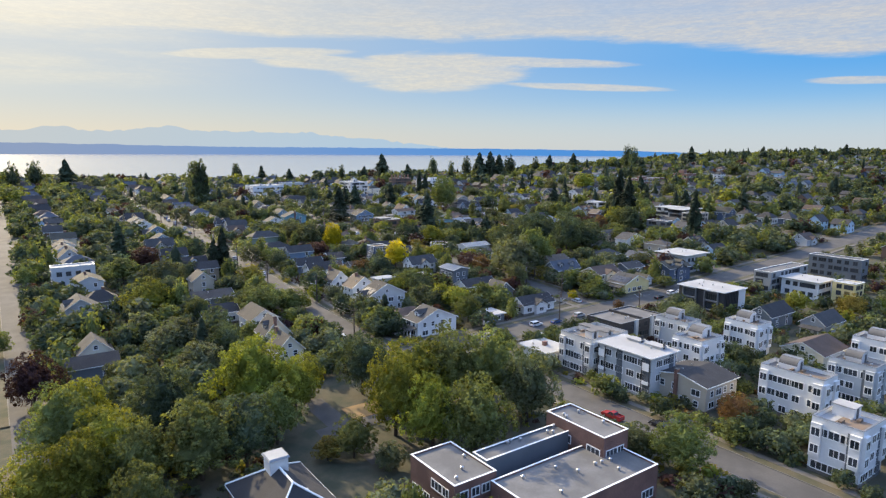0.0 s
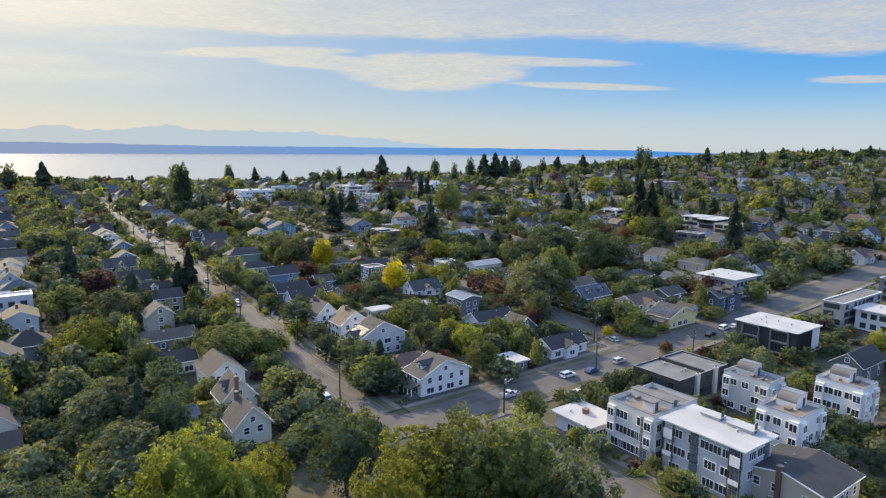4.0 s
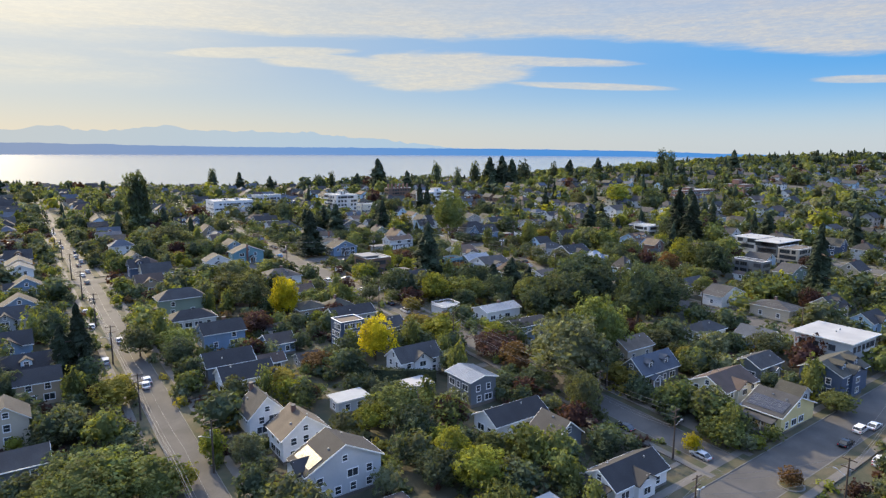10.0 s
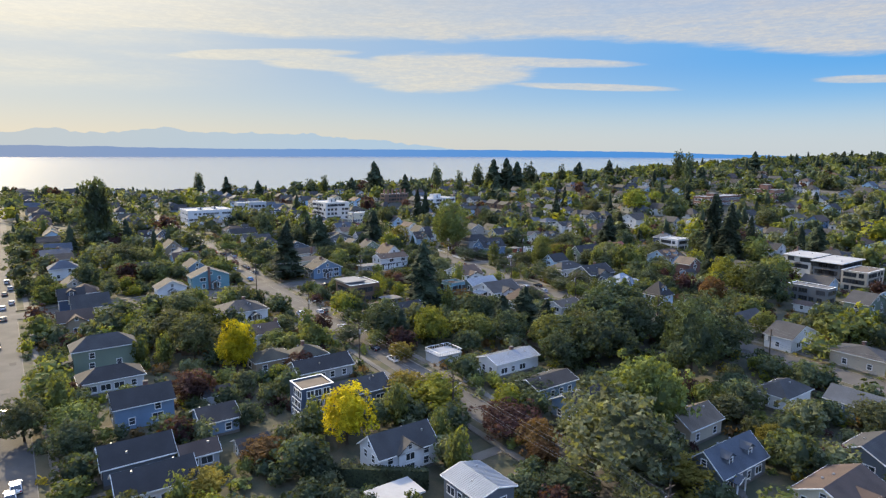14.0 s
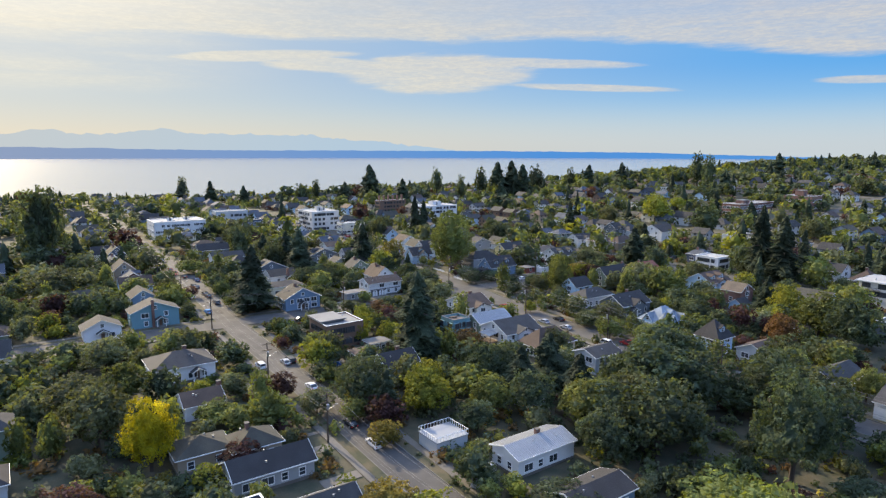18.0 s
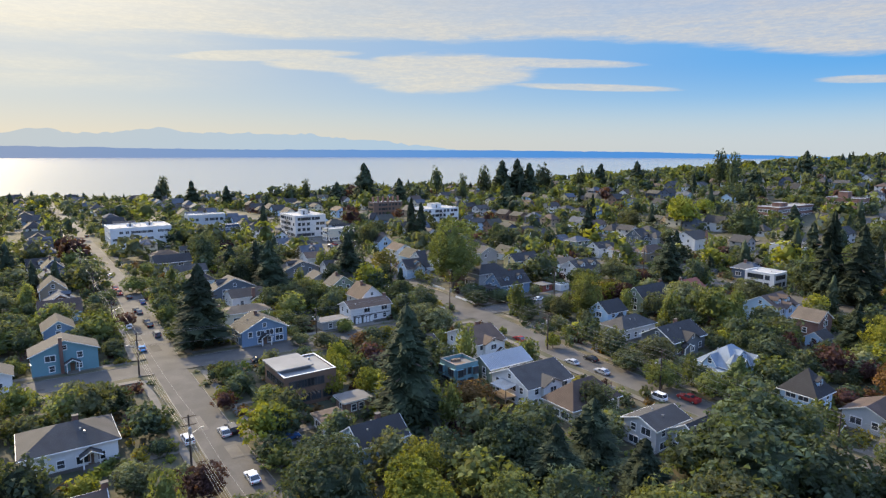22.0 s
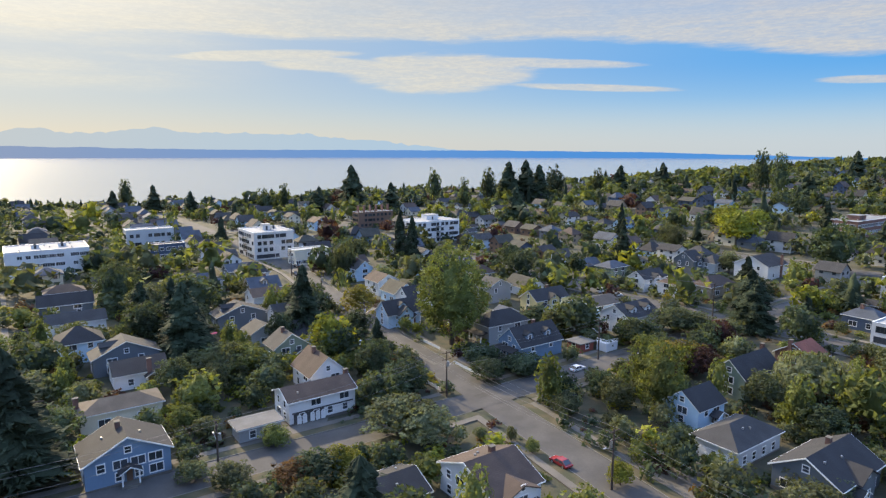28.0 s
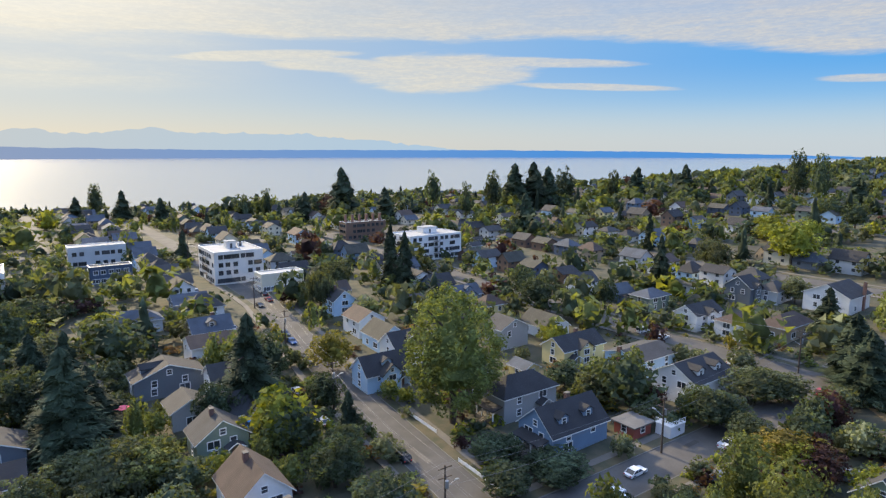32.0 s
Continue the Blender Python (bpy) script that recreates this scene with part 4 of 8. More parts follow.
def hedge(x0, y0, x1, y1, high, wide, colour="deep"):
    rng = random.Random(int(x0 + y0 * 3))
    d = Vector((x1 - x0, y1 - y0, 0))
    n = d.length
    u = d.normalized()
    r = Vector((u.y, -u.x, 0))
    s = Shape()
    z0 = land(x0, y0)
    k = max(2, round(n / 4))
    for i in range(k):
        a, b = d * (i / k), d * ((i + 1) / k)
        za, zb = land(x0 + a.x, y0 + a.y) - z0, land(x0 + b.x, y0 + b.y) - z0
        w = wide * 0.42
        s.hull([tuple(a + r * w + Vector((0, 0, za))), tuple(b + r * w + Vector((0, 0, zb))), tuple(b - r * w + Vector((0, 0, zb))), tuple(a - r * w + Vector((0, 0, za)))],
               [tuple(a + r * w + Vector((0, 0, za + high * 0.92))), tuple(b + r * w + Vector((0, 0, zb + high * 0.92))), tuple(b - r * w + Vector((0, 0, zb + high * 0.92))), tuple(a - r * w + Vector((0, 0, za + high * 0.92)))])
    for _ in range(int(n * (high * 2 + wide) * 5)):
        f = rng.random()
        c = d * f
        zz = land(x0 + c.x, y0 + c.y) - z0
        g = rng.random() * (2 * high + wide)
        if g < high:
            p, nn = c + r * wide * 0.45 + Vector((0, 0, zz + g)), r
        elif g < 2 * high:
            p, nn = c - r * wide * 0.45 + Vector((0, 0, zz + g - high)), -r
        else:
            p, nn = c + r * (g - 2 * high - wide / 2) * 0.9 + Vector((0, 0, zz + high * 0.96)), Vector((0, 0, 1))
        tuft(s, rng, p, nn, 0.5)
    ob = new("hedge", s.mesh("hedge", M["leaf_" + colour]))
    ob.location = (x0, y0, z0 - 0.05)
    return tagged(ob, "clipped %s garden hedge along a yard" % LEAF_WORDS[colour], "hedge", "hedges")


# ---- vehicles ----
for _n, _c in (("white", (0.72, 0.72, 0.72)), ("black", (0.02, 0.02, 0.022)), ("silver", (0.42, 0.43, 0.44)), ("blue", (0.03, 0.08, 0.20)), ("red", (0.28, 0.03, 0.03)), ("grey", (0.11, 0.115, 0.12)), ("green", (0.10, 0.13, 0.06)), ("sky", (0.10, 0.30, 0.60))):
    M["car_" + _n] = material("car_paint_" + _n, _c, 0.22, 0.06, 1.0, 0.01)
CARS = {}


def car_meshes(kind, colour):
    key = (kind, colour)
    if key in CARS:
        return CARS[key]
    ln, hood, high = {"sedan": (4.6, 0.86, 1.42), "suv": (4.7, 1.02, 1.72), "pickup": (5.6, 1.08, 1.80), "van": (5.0, 1.05, 1.95)}[kind]
    w = 0.92
    body, glass = Shape(), Shape()

    def bar(s, profile, half, top=0.0):
        lo = [(x, -half, z) for x, z in profile]
        s.hull(lo, [(x, half, z) for x, z in profile])

    f, r = ln / 2, -ln / 2
    bar(body, [(r, 0.42), (f, 0.40), (f, 0.62), (f - 0.12, hood - 0.14), (f - 1.1, hood), (r + (0.9 if kind == "sedan" else 0.1), hood), (r, hood - 0.12)], w)
    body.box(r + 0.2, -w + 0.06, 0.24, f - 0.2, w - 0.06, 0.42)
    if kind == "pickup":
        cab = [(0.95, hood), (0.35, high), (-0.85, high), (-1.0, hood)]
        bed = 1.08
        for q in ((r, -w, -1.05, -w + 0.1), (r, w - 0.1, -1.05, w), (r, -w + 0.1, r + 0.1, w - 0.1)):
            body.box(q[0], q[1], bed, q[2], q[3], bed + 0.28)
    elif kind == "sedan":
        cab = [(1.0, hood), (0.35, high), (-1.1, high), (-1.9, hood)]
    else:
        cab = [(1.15, hood), (0.55, high), (-2.05, high), (-2.25, hood)]
    base, top = [c for c in cab], 0.17
    lo = [(cab[0][0], hood), (cab[3][0], hood)]
    n = len(body.v)
    a, b, c, d = cab
    inset = 0.14
    low = [(d[0], -w + 0.03, hood), (a[0], -w + 0.03, hood), (a[0], w - 0.03, hood), (d[0], w - 0.03, hood)]
    up = [(c[0], -w + inset, high - 0.07), (b[0], -w + inset, high - 0.07), (b[0], w - inset, high - 0.07), (c[0], w - inset, high - 0.07)]
    glass.hull(low, up)
    body.hull([(c[0] - 0.03, -w + inset - 0.02, high - 0.07), (b[0] + 0.03, -w + inset - 0.02, high - 0.07), (b[0] + 0.03, w - inset + 0.02, high - 0.07), (c[0] - 0.03, w - inset + 0.02, high - 0.07)],
              [(c[0] + 0.08, -w + inset + 0.06, high), (b[0] - 0.08, -w + inset + 0.06, high), (b[0] - 0.08, w - inset - 0.06, high), (c[0] + 0.08, w - inset - 0.06, high)])
    for sy in (-1, 1):
        for (p, q) in ((a, b), (d, c), (((a[0] + d[0]) / 2 + 0.1, hood), ((b[0] + c[0]) / 2 + 0.1, high))):
            body.limb((p[0], sy * (w - 0.03), p[1]), (q[0], sy * (w - inset), q[1] - 0.05), 0.055, 0.055, 4)
        body.box(a[0] - 0.1, sy * (w + 0.1) - 0.09, hood - 0.02, a[0] + 0.08, sy * (w + 0.1) + 0.09, hood + 0.14)
    wheel = Shape()
    k = 14
    ring = [(0.34 * math.cos(6.283 * i / k), 0.34 * math.sin(6.283 * i / k)) for i in range(k)]
    wheel.hull([(p, -0.11, q) for p, q in ring], [(p, 0.11, q) for p, q in ring])
    ring = [(p * 0.62, q * 0.62) for p, q in ring]
    wheel.hull([(p, -0.13, q) for p, q in ring], [(p, 0.13, q) for p, q in ring], 1)
    head = Shape().box(f - 0.1, -0.22, -0.08, f + 0.02, 0.22, 0.08)
    tail = Shape().box(r - 0.02, -0.16, -0.12, r + 0.1, 0.16, 0.12)
    CARS[key] = (ln, hood, w, body.mesh("body", M["car_" + colour]), glass.mesh("cabin_glass", M["glass"]), wheel.mesh("wheel", M["rubber"], M["metal"]), head.mesh("headlight", M["lamp"]), tail.mesh("tail_light", M["tail"]))
    return CARS[key]


CAR_WORDS = {"sedan": "sedan", "suv": "sport utility car", "pickup": "pickup truck", "van": "van"}


def car(x, y, turn, kind="sedan", colour="grey", up=0.15):
    ln, hood, w, body, glass, wheel, head, tail = car_meshes(kind, colour)
    c, s = math.cos(radians(turn)), math.sin(radians(turn))
    pitch = math.degrees(math.atan((land(x + 2 * c, y + 2 * s) - land(x - 2 * c, y - 2 * s)) / 4))
    root = new("car")
    root.matrix_basis = pose(x, y, land(x, y) + up, 0, -pitch, turn)
    tagged(root, "%s %s parked at the kerb" % ("light blue" if colour == "sky" else colour, CAR_WORDS[kind]), "car", "parked cars")
    part("body", body, root)
    part("cabin_glass", glass, root)
    for sx in (ln * 0.31, -ln * 0.30):
        for sy in (-1, 1):
            part("wheel", wheel, root, pose(sx, sy * (w - 0.08), 0.34))
    for sy in (-1, 1):
        part("headlight", head, root, pose(0, sy * 0.62, hood - 0.28))
        part("tail_light", tail, root, pose(0, sy * 0.72, hood - 0.22))
    return root


# ---- poles and wires ----
def pole(x, y, high=11.5, turn=0.0, lamp=True, can=True, arms=2):
    root = thing("utility_pole", x, y, turn, 0, "dark wooden utility pole with crossarms at the roadside", "utility pole", "utility poles")
    part("post", Shape().tube(0, 0, -1, high, 0.24, 0.14, 8).mesh("post", M["pole"]), root)
    for i in range(arms):
        z = high - 0.5 - 1.6 * i
        part("crossarm", Shape().box(-1.3, -0.08, z, 1.3, 0.08, z + 0.16).mesh("crossarm", M["pole"]), root)
    if can:
        part("transformer", Shape().tube(0.0, -0.48, high - 3.6, high - 2.4, 0.32, 0.32, 10).tube(0.0, -0.48, high - 2.4, high - 2.25, 0.32, 0.12, 10).mesh("transformer", M["metal"]), root)
    if lamp:
        z = high * 0.66
        a = part("lamp_arm", Shape().limb((0, 0, z), (2.0, 0, z + 0.9), 0.05, 0.04, 6).mesh("lamp_arm", M["metal"]), root)
        part("lamp_head", Shape().box(1.9, -0.14, z + 0.82, 2.6, 0.14, z + 0.98).mesh("lamp_head", M["metal"]), a)
    return root


def wire(points, r=0.022, label="black overhead cable slung between poles"):
    cu = bpy.data.curves.new("overhead_cable", "CURVE")
    cu.dimensions, cu.bevel_depth, cu.bevel_resolution = "3D", r, 0
    for (x0, y0, z0), (x1, y1, z1) in zip(points, points[1:]):
        sp = cu.splines.new("POLY")
        n = 9
        sp.points.add(n - 1)
        for i in range(n):
            f = i / (n - 1)
            sp.points[i].co = (x0 + (x1 - x0) * f, y0 + (y1 - y0) * f, z0 + (z1 - z0) * f - 1.1 * 4 * f * (1 - f), 1)
    cu.materials.append(M["cable"])
    return tagged(new("overhead_cable", cu), label, "cable", "overhead cables")


def fence(x0, y0, x1, y1, high=1.7, mat="wood"):
    d = math.hypot(x1 - x0, y1 - y0)
    n = max(1, round(d / 2.4))
    a = math.degrees(math.atan2(y1 - y0, x1 - x0))
    root = thing("fence", x0, y0, a, 0, "weathered wooden board fence round a back yard" if mat == "wood" else "white painted picket fence along a yard", "fence", "garden fences")
    z0 = land(x0, y0)
    for i in range(n + 1):
        px = d * i / n
        z = land(x0 + (x1 - x0) * i / n, y0 + (y1 - y0) * i / n) - z0
        part("post", Shape().box(px - 0.06, -0.06, z - 0.4, px + 0.06, 0.06, z + high + 0.08).mesh("post", M[mat]), root)
        if i < n:
            z1 = land(x0 + (x1 - x0) * (i + 1) / n, y0 + (y1 - y0) * (i + 1) / n) - z0
            s = Shape()
            k = 12
            w = d / n - 0.14
            line = []
            for j in range(k):
                u0, u1 = px + 0.07 + w * j / k, px + 0.07 + w * (j + 0.9) / k
                dip = 0.012 * ((j * 7) % 3)
                line += [(u0, -0.025, dip), (u1, -0.025, dip)] + ([(u1, -0.005, 0.05), (u0 + w / k, -0.005, 0.05)] if j < k - 1 else [])
            for u, v, dip in line:
                zz = z + (z1 - z) * (u - px) / (w + 0.14)
                s.v += [(u, v, zz + 0.05), (u, v, zz + high - dip), (u, 0.02, zz + high - dip), (u, 0.02, zz + 0.05)]
            for j in range(len(line) - 1):
                a, b = 4 * j, 4 * j + 4
                s.f += [(a, b, b + 1, a + 1), (a + 1, b + 1, b + 2, a + 2), (a + 2, b + 2, b + 3, a + 3)]
            part("panel", s.mesh("panel", M[mat]), root)
    return root

# ---- streets ----
LANES = [("road_1", [(2, -80), (2, 1000)], 7.0), ("road_2", [(118, -80), (118, 151)], 8.4), ("road_3", [(94, 153), (94, 1000)], 6.8), ("road_4", [(188, 157), (188, 394), (192, 480), (190, 1000)], 8.0),
         ("road_5", [(284, 157), (287, 340), (294, 402), (299, 470), (308, 545), (309, 1000)], 8.8), ("road_6", [(395, 100), (395, 1000)], 8.4), ("road_7", [(492, 60), (492, 1000)], 8.4), ("road_8", [(591, 60), (591, 383)], 8.4), ("road_16", [(591, 470), (591, 1000)], 8.4),
         ("road_9", [(690, 100), (690, 1000)], 8.4), ("road_10", [(245, 690), (245, 960)], 9.0), ("road_11", [(790, 150), (790, 1000)], 8.4)]
CROSSINGS = [("road_12", [(92, 155), (300, 155), (900, 155)], 10.0), ("road_13", [(-60, 394), (290, 394), (390, 391), (470, 383), (900, 383)], 8.8), ("road_14", [(-60, 690), (900, 690)], 8.8), ("road_15", [(120, 880), (900, 880)], 8.4)]


def at(line, y, axis=1):
    for (a, b) in zip(line, line[1:]):
        if a[axis] <= y <= b[axis]:
            f = (y - a[axis]) / (b[axis] - a[axis])
            return a[1 - axis] + f * (b[1 - axis] - a[1 - axis])
    return None


for i, (n, line, w) in enumerate(LANES + CROSSINGS):
    ribbon(n, line, w, 0.13 + 0.004 * i, M["asphalt"], 0, "grey worn asphalt street with patches and cracks", "road")

# kerbed verges and pavements between the crossings
CUTS = sorted([(at(l, 200, 0), w) for n, l, w in CROSSINGS if at(l, 200, 0)])


def verges():
    for n, line, w in LANES[:7]:
        y0, y1 = line[0][1], min(line[-1][1], 600)
        stops = [y0] + [c for c in (155, 394, 690) if y0 < c < y1] + [y1]
        for a, b in zip(stops, stops[1:]):
            a2, b2 = a + (8 if a != y0 else 4), b - (8 if b != y1 else 2)
            if b2 - a2 < 6:
                continue
            pts = [(at(line, a2), a2)] + [p for p in line if a2 < p[1] < b2] + [(at(line, b2), b2)]
            for side in (-1, 1):
                ribbon("kerb", pts, 0.18, 0.29, M["kerb"], 0.5, "concrete kerb along the street", "kerb", side * (w / 2 + 0.09))
                ribbon("verge", pts, 2.2, 0.27, M["dry"], 0.5, "strip of dry grass between kerb and pavement", "verge", side * (w / 2 + 1.30))
                ribbon("pavement", pts, 1.7, 0.285, M["concrete"], 0.5, "worn concrete pavement along the street", "pavement", side * (w / 2 + 3.27))
    for n, line, w in CROSSINGS[:3]:
        y = line[0][1]
        xs = sorted(q for q in (at(l, y) for k, l, ww in LANES) if q is not None)
        xs = [x for x in xs if x > line[0][0] - 5]
        for a, b in zip(xs, xs[1:]):
            if b - a < 40 or a > 480:
                continue
            a2, b2 = a + 8, b - 8
            pts = [(a2, at(line, a2, 0)), (b2, at(line, b2, 0))]
            for side in (-1, 1):
                ribbon("kerb", pts, 0.18, 0.292, M["kerb"], 0.5, "concrete kerb along the street", "kerb", side * (w / 2 + 0.09))
                ribbon("verge", pts, 2.2, 0.272, M["dry"], 0.5, "strip of dry grass between kerb and pavement", "verge", side * (w / 2 + 1.30))
                ribbon("pavement", pts, 1.7, 0.287, M["concrete"], 0.5, "worn concrete pavement along the street", "pavement", side * (w / 2 + 3.27))


verges()

# ---- the sea, the far shore and the mountains ----
SEA = 9.0


def water():
    mt = bpy.data.materials.new("sea")
    mt.use_nodes = True
    nt = mt.node_tree
    N, L = nt.nodes.new, nt.links.new
    b = nt.nodes["Principled BSDF"]
    b.inputs["Base Color"].default_value = (0.21, 0.21, 0.205, 1)
    b.inputs["Specular IOR Level"].default_value = 0.36
    b.inputs["Roughness"].default_value = 0.17
    tc = N("ShaderNodeTexCoord").outputs["Object"]
    nz = N("ShaderNodeTexNoise")
    nz.inputs["Scale"].default_value, nz.inputs["Detail"].default_value = 0.12, 6
    L(tc, nz.inputs["Vector"])
    bp = N("ShaderNodeBump")
    bp.inputs["Strength"].default_value, bp.inputs["Distance"].default_value = 0.12, 0.3
    L(nz.outputs["Fac"], bp.inputs["Height"])
    L(bp.outputs[0], b.inputs["Normal"])
    M["sea"] = mt
    s = Shape()
    n = 40
    for i in range(n):
        for j in range(n):
            x0, x1, y0, y1 = [-4900 + 9800 * k / n for k in (i, i + 1, j, j + 1)]
            if x1 * 0.58 + y1 * 0.81 < 930:
                continue
            s.face([(x0, y0, SEA), (x1, y0, SEA), (x1, y1, SEA), (x0, y1, SEA)])
    tagged(new("water", s.mesh("water", mt)), "calm pale sound under an evening sky", "sea", kind="structure")


water()


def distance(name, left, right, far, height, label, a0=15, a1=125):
    """A far range seen only as a flat glowing tint, with its haze painted into the colour, paler towards the sun:
    height gives its height in metres by the angle round the horizon.
    """
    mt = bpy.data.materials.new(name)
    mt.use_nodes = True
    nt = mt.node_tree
    # the glow and the left-to-right tint stand in for haze in the air
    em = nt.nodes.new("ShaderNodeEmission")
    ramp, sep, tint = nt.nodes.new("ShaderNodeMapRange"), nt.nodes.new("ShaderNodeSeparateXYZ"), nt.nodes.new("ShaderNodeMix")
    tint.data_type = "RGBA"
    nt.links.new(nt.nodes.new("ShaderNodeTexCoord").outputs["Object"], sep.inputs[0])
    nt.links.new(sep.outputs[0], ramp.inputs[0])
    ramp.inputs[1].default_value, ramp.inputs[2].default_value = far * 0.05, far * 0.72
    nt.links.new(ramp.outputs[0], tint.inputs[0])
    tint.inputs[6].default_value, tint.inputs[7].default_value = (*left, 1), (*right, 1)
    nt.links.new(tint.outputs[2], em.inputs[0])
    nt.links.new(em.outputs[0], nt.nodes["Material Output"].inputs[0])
    s = Shape()
    ox, oy = 110, 160
    k = 330
    pts = []
    for i in range(k + 1):
        a = a0 + (a1 - a0) * i / k
        c, d = math.cos(radians(a)), math.sin(radians(a))
        pts.append(((ox + far * c, oy + far * d), height(a)))
    for (p, h), (q, g) in zip(pts, pts[1:]):
        s.face([(q[0], q[1], SEA - 3), (p[0], p[1], SEA - 3), (p[0], p[1], h), (q[0], q[1], g)])
    ob = new(name, s.mesh(name, mt))
    ob.visible_shadow = False
    tagged(ob, label, "distant land", kind="structure")


def bump1(a, c, w, h):
    return h * math.exp(-((a - c) / w) ** 2)


def rough(a, f, s):
    return noise.fractal(Vector((a * f, s, 0)), 1.0, 2.0, 5)


# heights over the sea along the horizon; 54.5 degrees is straight ahead at the start, more is further left
def profile(a, *knots):
    return float(np.interp(a, [k[0] for k in knots], [k[1] for k in knots]))


def shore(a):
    return SEA + max(0.5, profile(a, (20, 6), (27, 18), (32, 28), (37, 39), (47, 47), (54, 50), (74, 53), (90, 74), (125, 74)) + 5 * rough(a, 0.45, 3) + 2 * rough(a, 2.5, 4))


def peaks(a):
    return SEA + max(0, profile(a, (20, 0), (46, 12), (50, 34), (53, 42), (56, 62), (58.8, 106), (62, 112), (66, 150), (70, 158), (75, 160), (79, 186), (83, 148), (86.5, 176), (90, 140), (96, 170), (110, 120)) + 20 * rough(a, 0.35, 8) + 26 * (0.32 - abs(rough(a, 0.8, 5))) + 7 * rough(a, 2.6, 6))


# both colour pairs hold painted haze: paler at the left, bluer at the right
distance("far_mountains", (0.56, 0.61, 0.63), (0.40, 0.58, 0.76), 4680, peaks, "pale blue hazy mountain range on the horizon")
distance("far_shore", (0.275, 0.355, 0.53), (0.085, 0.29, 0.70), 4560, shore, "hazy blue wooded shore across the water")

# ---- houses ----
house(141.9, 86.8, 13.6, 14.5, 6.5, 1.6, "x", "beige", "dark", chimney="x-")
house(194.8, 81.6, 15.0, 11.8, 5.0, 2.6, "x", "cream", "brown", detail=1)
house(221.6, 108.3, 15.5, 8.0, 5.0, 3.0, "x", "slate", "dark", detail=1)
house(227.6, 93.7, 14.0, 8.0, 4.5, 3.0, "x", "grey", "grey", porch="x-", detail=1)
house(19.9, 234.2, 10.4, 11.9, 6.0, 4.0, "y", "grey", "grey", dormer="y+", detail=1)
house(19.3, 195.5, 8.0, 8.2, 4.5, 3.6, "y", "cream", "grey", detail=1)
house(17.5, 185.7, 12.2, 8.0, 4.0, 2.0, "x", "slate", "dark", detail=1)
house(66.3, 182.0, 8.0, 8.0, 5.5, 4.5, "y", "cream", "grey", chimney="x-", dormer="y+")
house(64.6, 168.2, 8.0, 8.0, 5.0, 4.0, "y", "cream", "grey", chimney="x+")
house(59.2, 215.9, 12.3, 8.0, 4.0, 2.2, "x", "pale", "dark")
house(62.5, 236.8, 15.5, 8.0, 3.5, 2.0, "x", "slate", "grey")
house(63.8, 253.1, 8.0, 8.0, 6.0, 3.0, "y", "beige", "grey", detail=1)
plot_l10 = house(72.2, 375.6, 8.0, 11.3, 5.0, 3.5, "y", "blue", "dark", wing="y+ 5 1.2", detail=1)
house(64.9, 332.6, 12.4, 8.0, 5.0, 3.2, "x", "grey", "grey", wing="y- 5 1", detail=1)
plot_l12 = house(65.4, 305.1, 10.7, 8.0, 5.0, 3.0, "x", "blue", "dark", wing="y- 5 1", detail=1)
house(69.2, 348.7, 8.0, 10.0, 5.0, 3.0, "y", "blue", "dark", detail=1)
house(115.7, 200.7, 8.0, 15.5, 6.5, 4.0, "y", "pale", "dark", solar="y+ 4 3", wing="y+ 5.5 1.0")
house(116.3, 184.4, 13.4, 8.0, 3.0, 1.8, "x", "brown", "brown", form="hip")
house(116.3, 169.1, 8.0, 15.5, 5.5, 3.5, "y", "white", "grey", dormer="y+", porch="y+")
house(114.8, 217.0, 8.0, 10.1, 5.5, 3.8, "y", "white", "tan", chimney="c")
plot_m5 = house(111.3, 230.1, 8.0, 8.0, 5.0, 4.0, "y", "white", "grey", chimney="x+")
house(132.6, 228.5, 7.9, 5.0, 3.2, 0.6, "x", "pale", "metal", form="flat", name="garage")
house(150.5, 227.4, 8.2, 5.0, 2.8, 0.5, "x", "tan", "white", form="flat", name="garage")
house(162.1, 217.6, 10.0, 8.0, 6.5, 1.0, "y", "slate", "metal")
house(160.2, 200.0, 15.5, 8.0, 3.8, 2.2, "x", "white", "dark")
house(163.0, 188.3, 8.0, 8.0, 4.0, 3.2, "y", "slate", "grey")
house(163.3, 169.3, 15.5, 8.0, 3.6, 2.4, "x", "white", "dark", wing="y- 5 1.2", porch="x-")
house(141.8, 168.9, 7.9, 7.4, 2.8, 0.5, "x", "slate", "white", form="flat", name="garage")
plot_r1 = house(210.6, 199.3, 15.5, 8.0, 4.0, 3.5, "x", "slate", "blue", dormer="y-")
house(220.5, 213.8, 11.9, 8.0, 4.0, 2.4, "x", "beige", "tan")
cream_house = house(214.9, 180.0, 14.3, 10.2, 5.6, 2.5, "x", "cream", "brown", wing="y- 6 0.8")
house(216.4, 166.4, 9.3, 15.5, 4.3, 3.0, "y", "yellow", "grey", solar="y+ 5 4", porch="y+")
plot_r5 = house(239.2, 184.1, 11.5, 8.0, 4.0, 2.0, "x", "slate", "grey")
house(246.6, 167.2, 15.5, 10.4, 6.5, 2.5, "x", "navy", "moss", wing="y- 6 0.8", dormer="y-", detail=1)
house(297.1, 208.6, 9.3, 14.5, 4.2, 2.0, "x", "beige", "grey", form="hip", chimney="c", detail=1)
house(298.8, 230.4, 8.4, 15.5, 4.2, 3.0, "y", "white", "grey", detail=1)
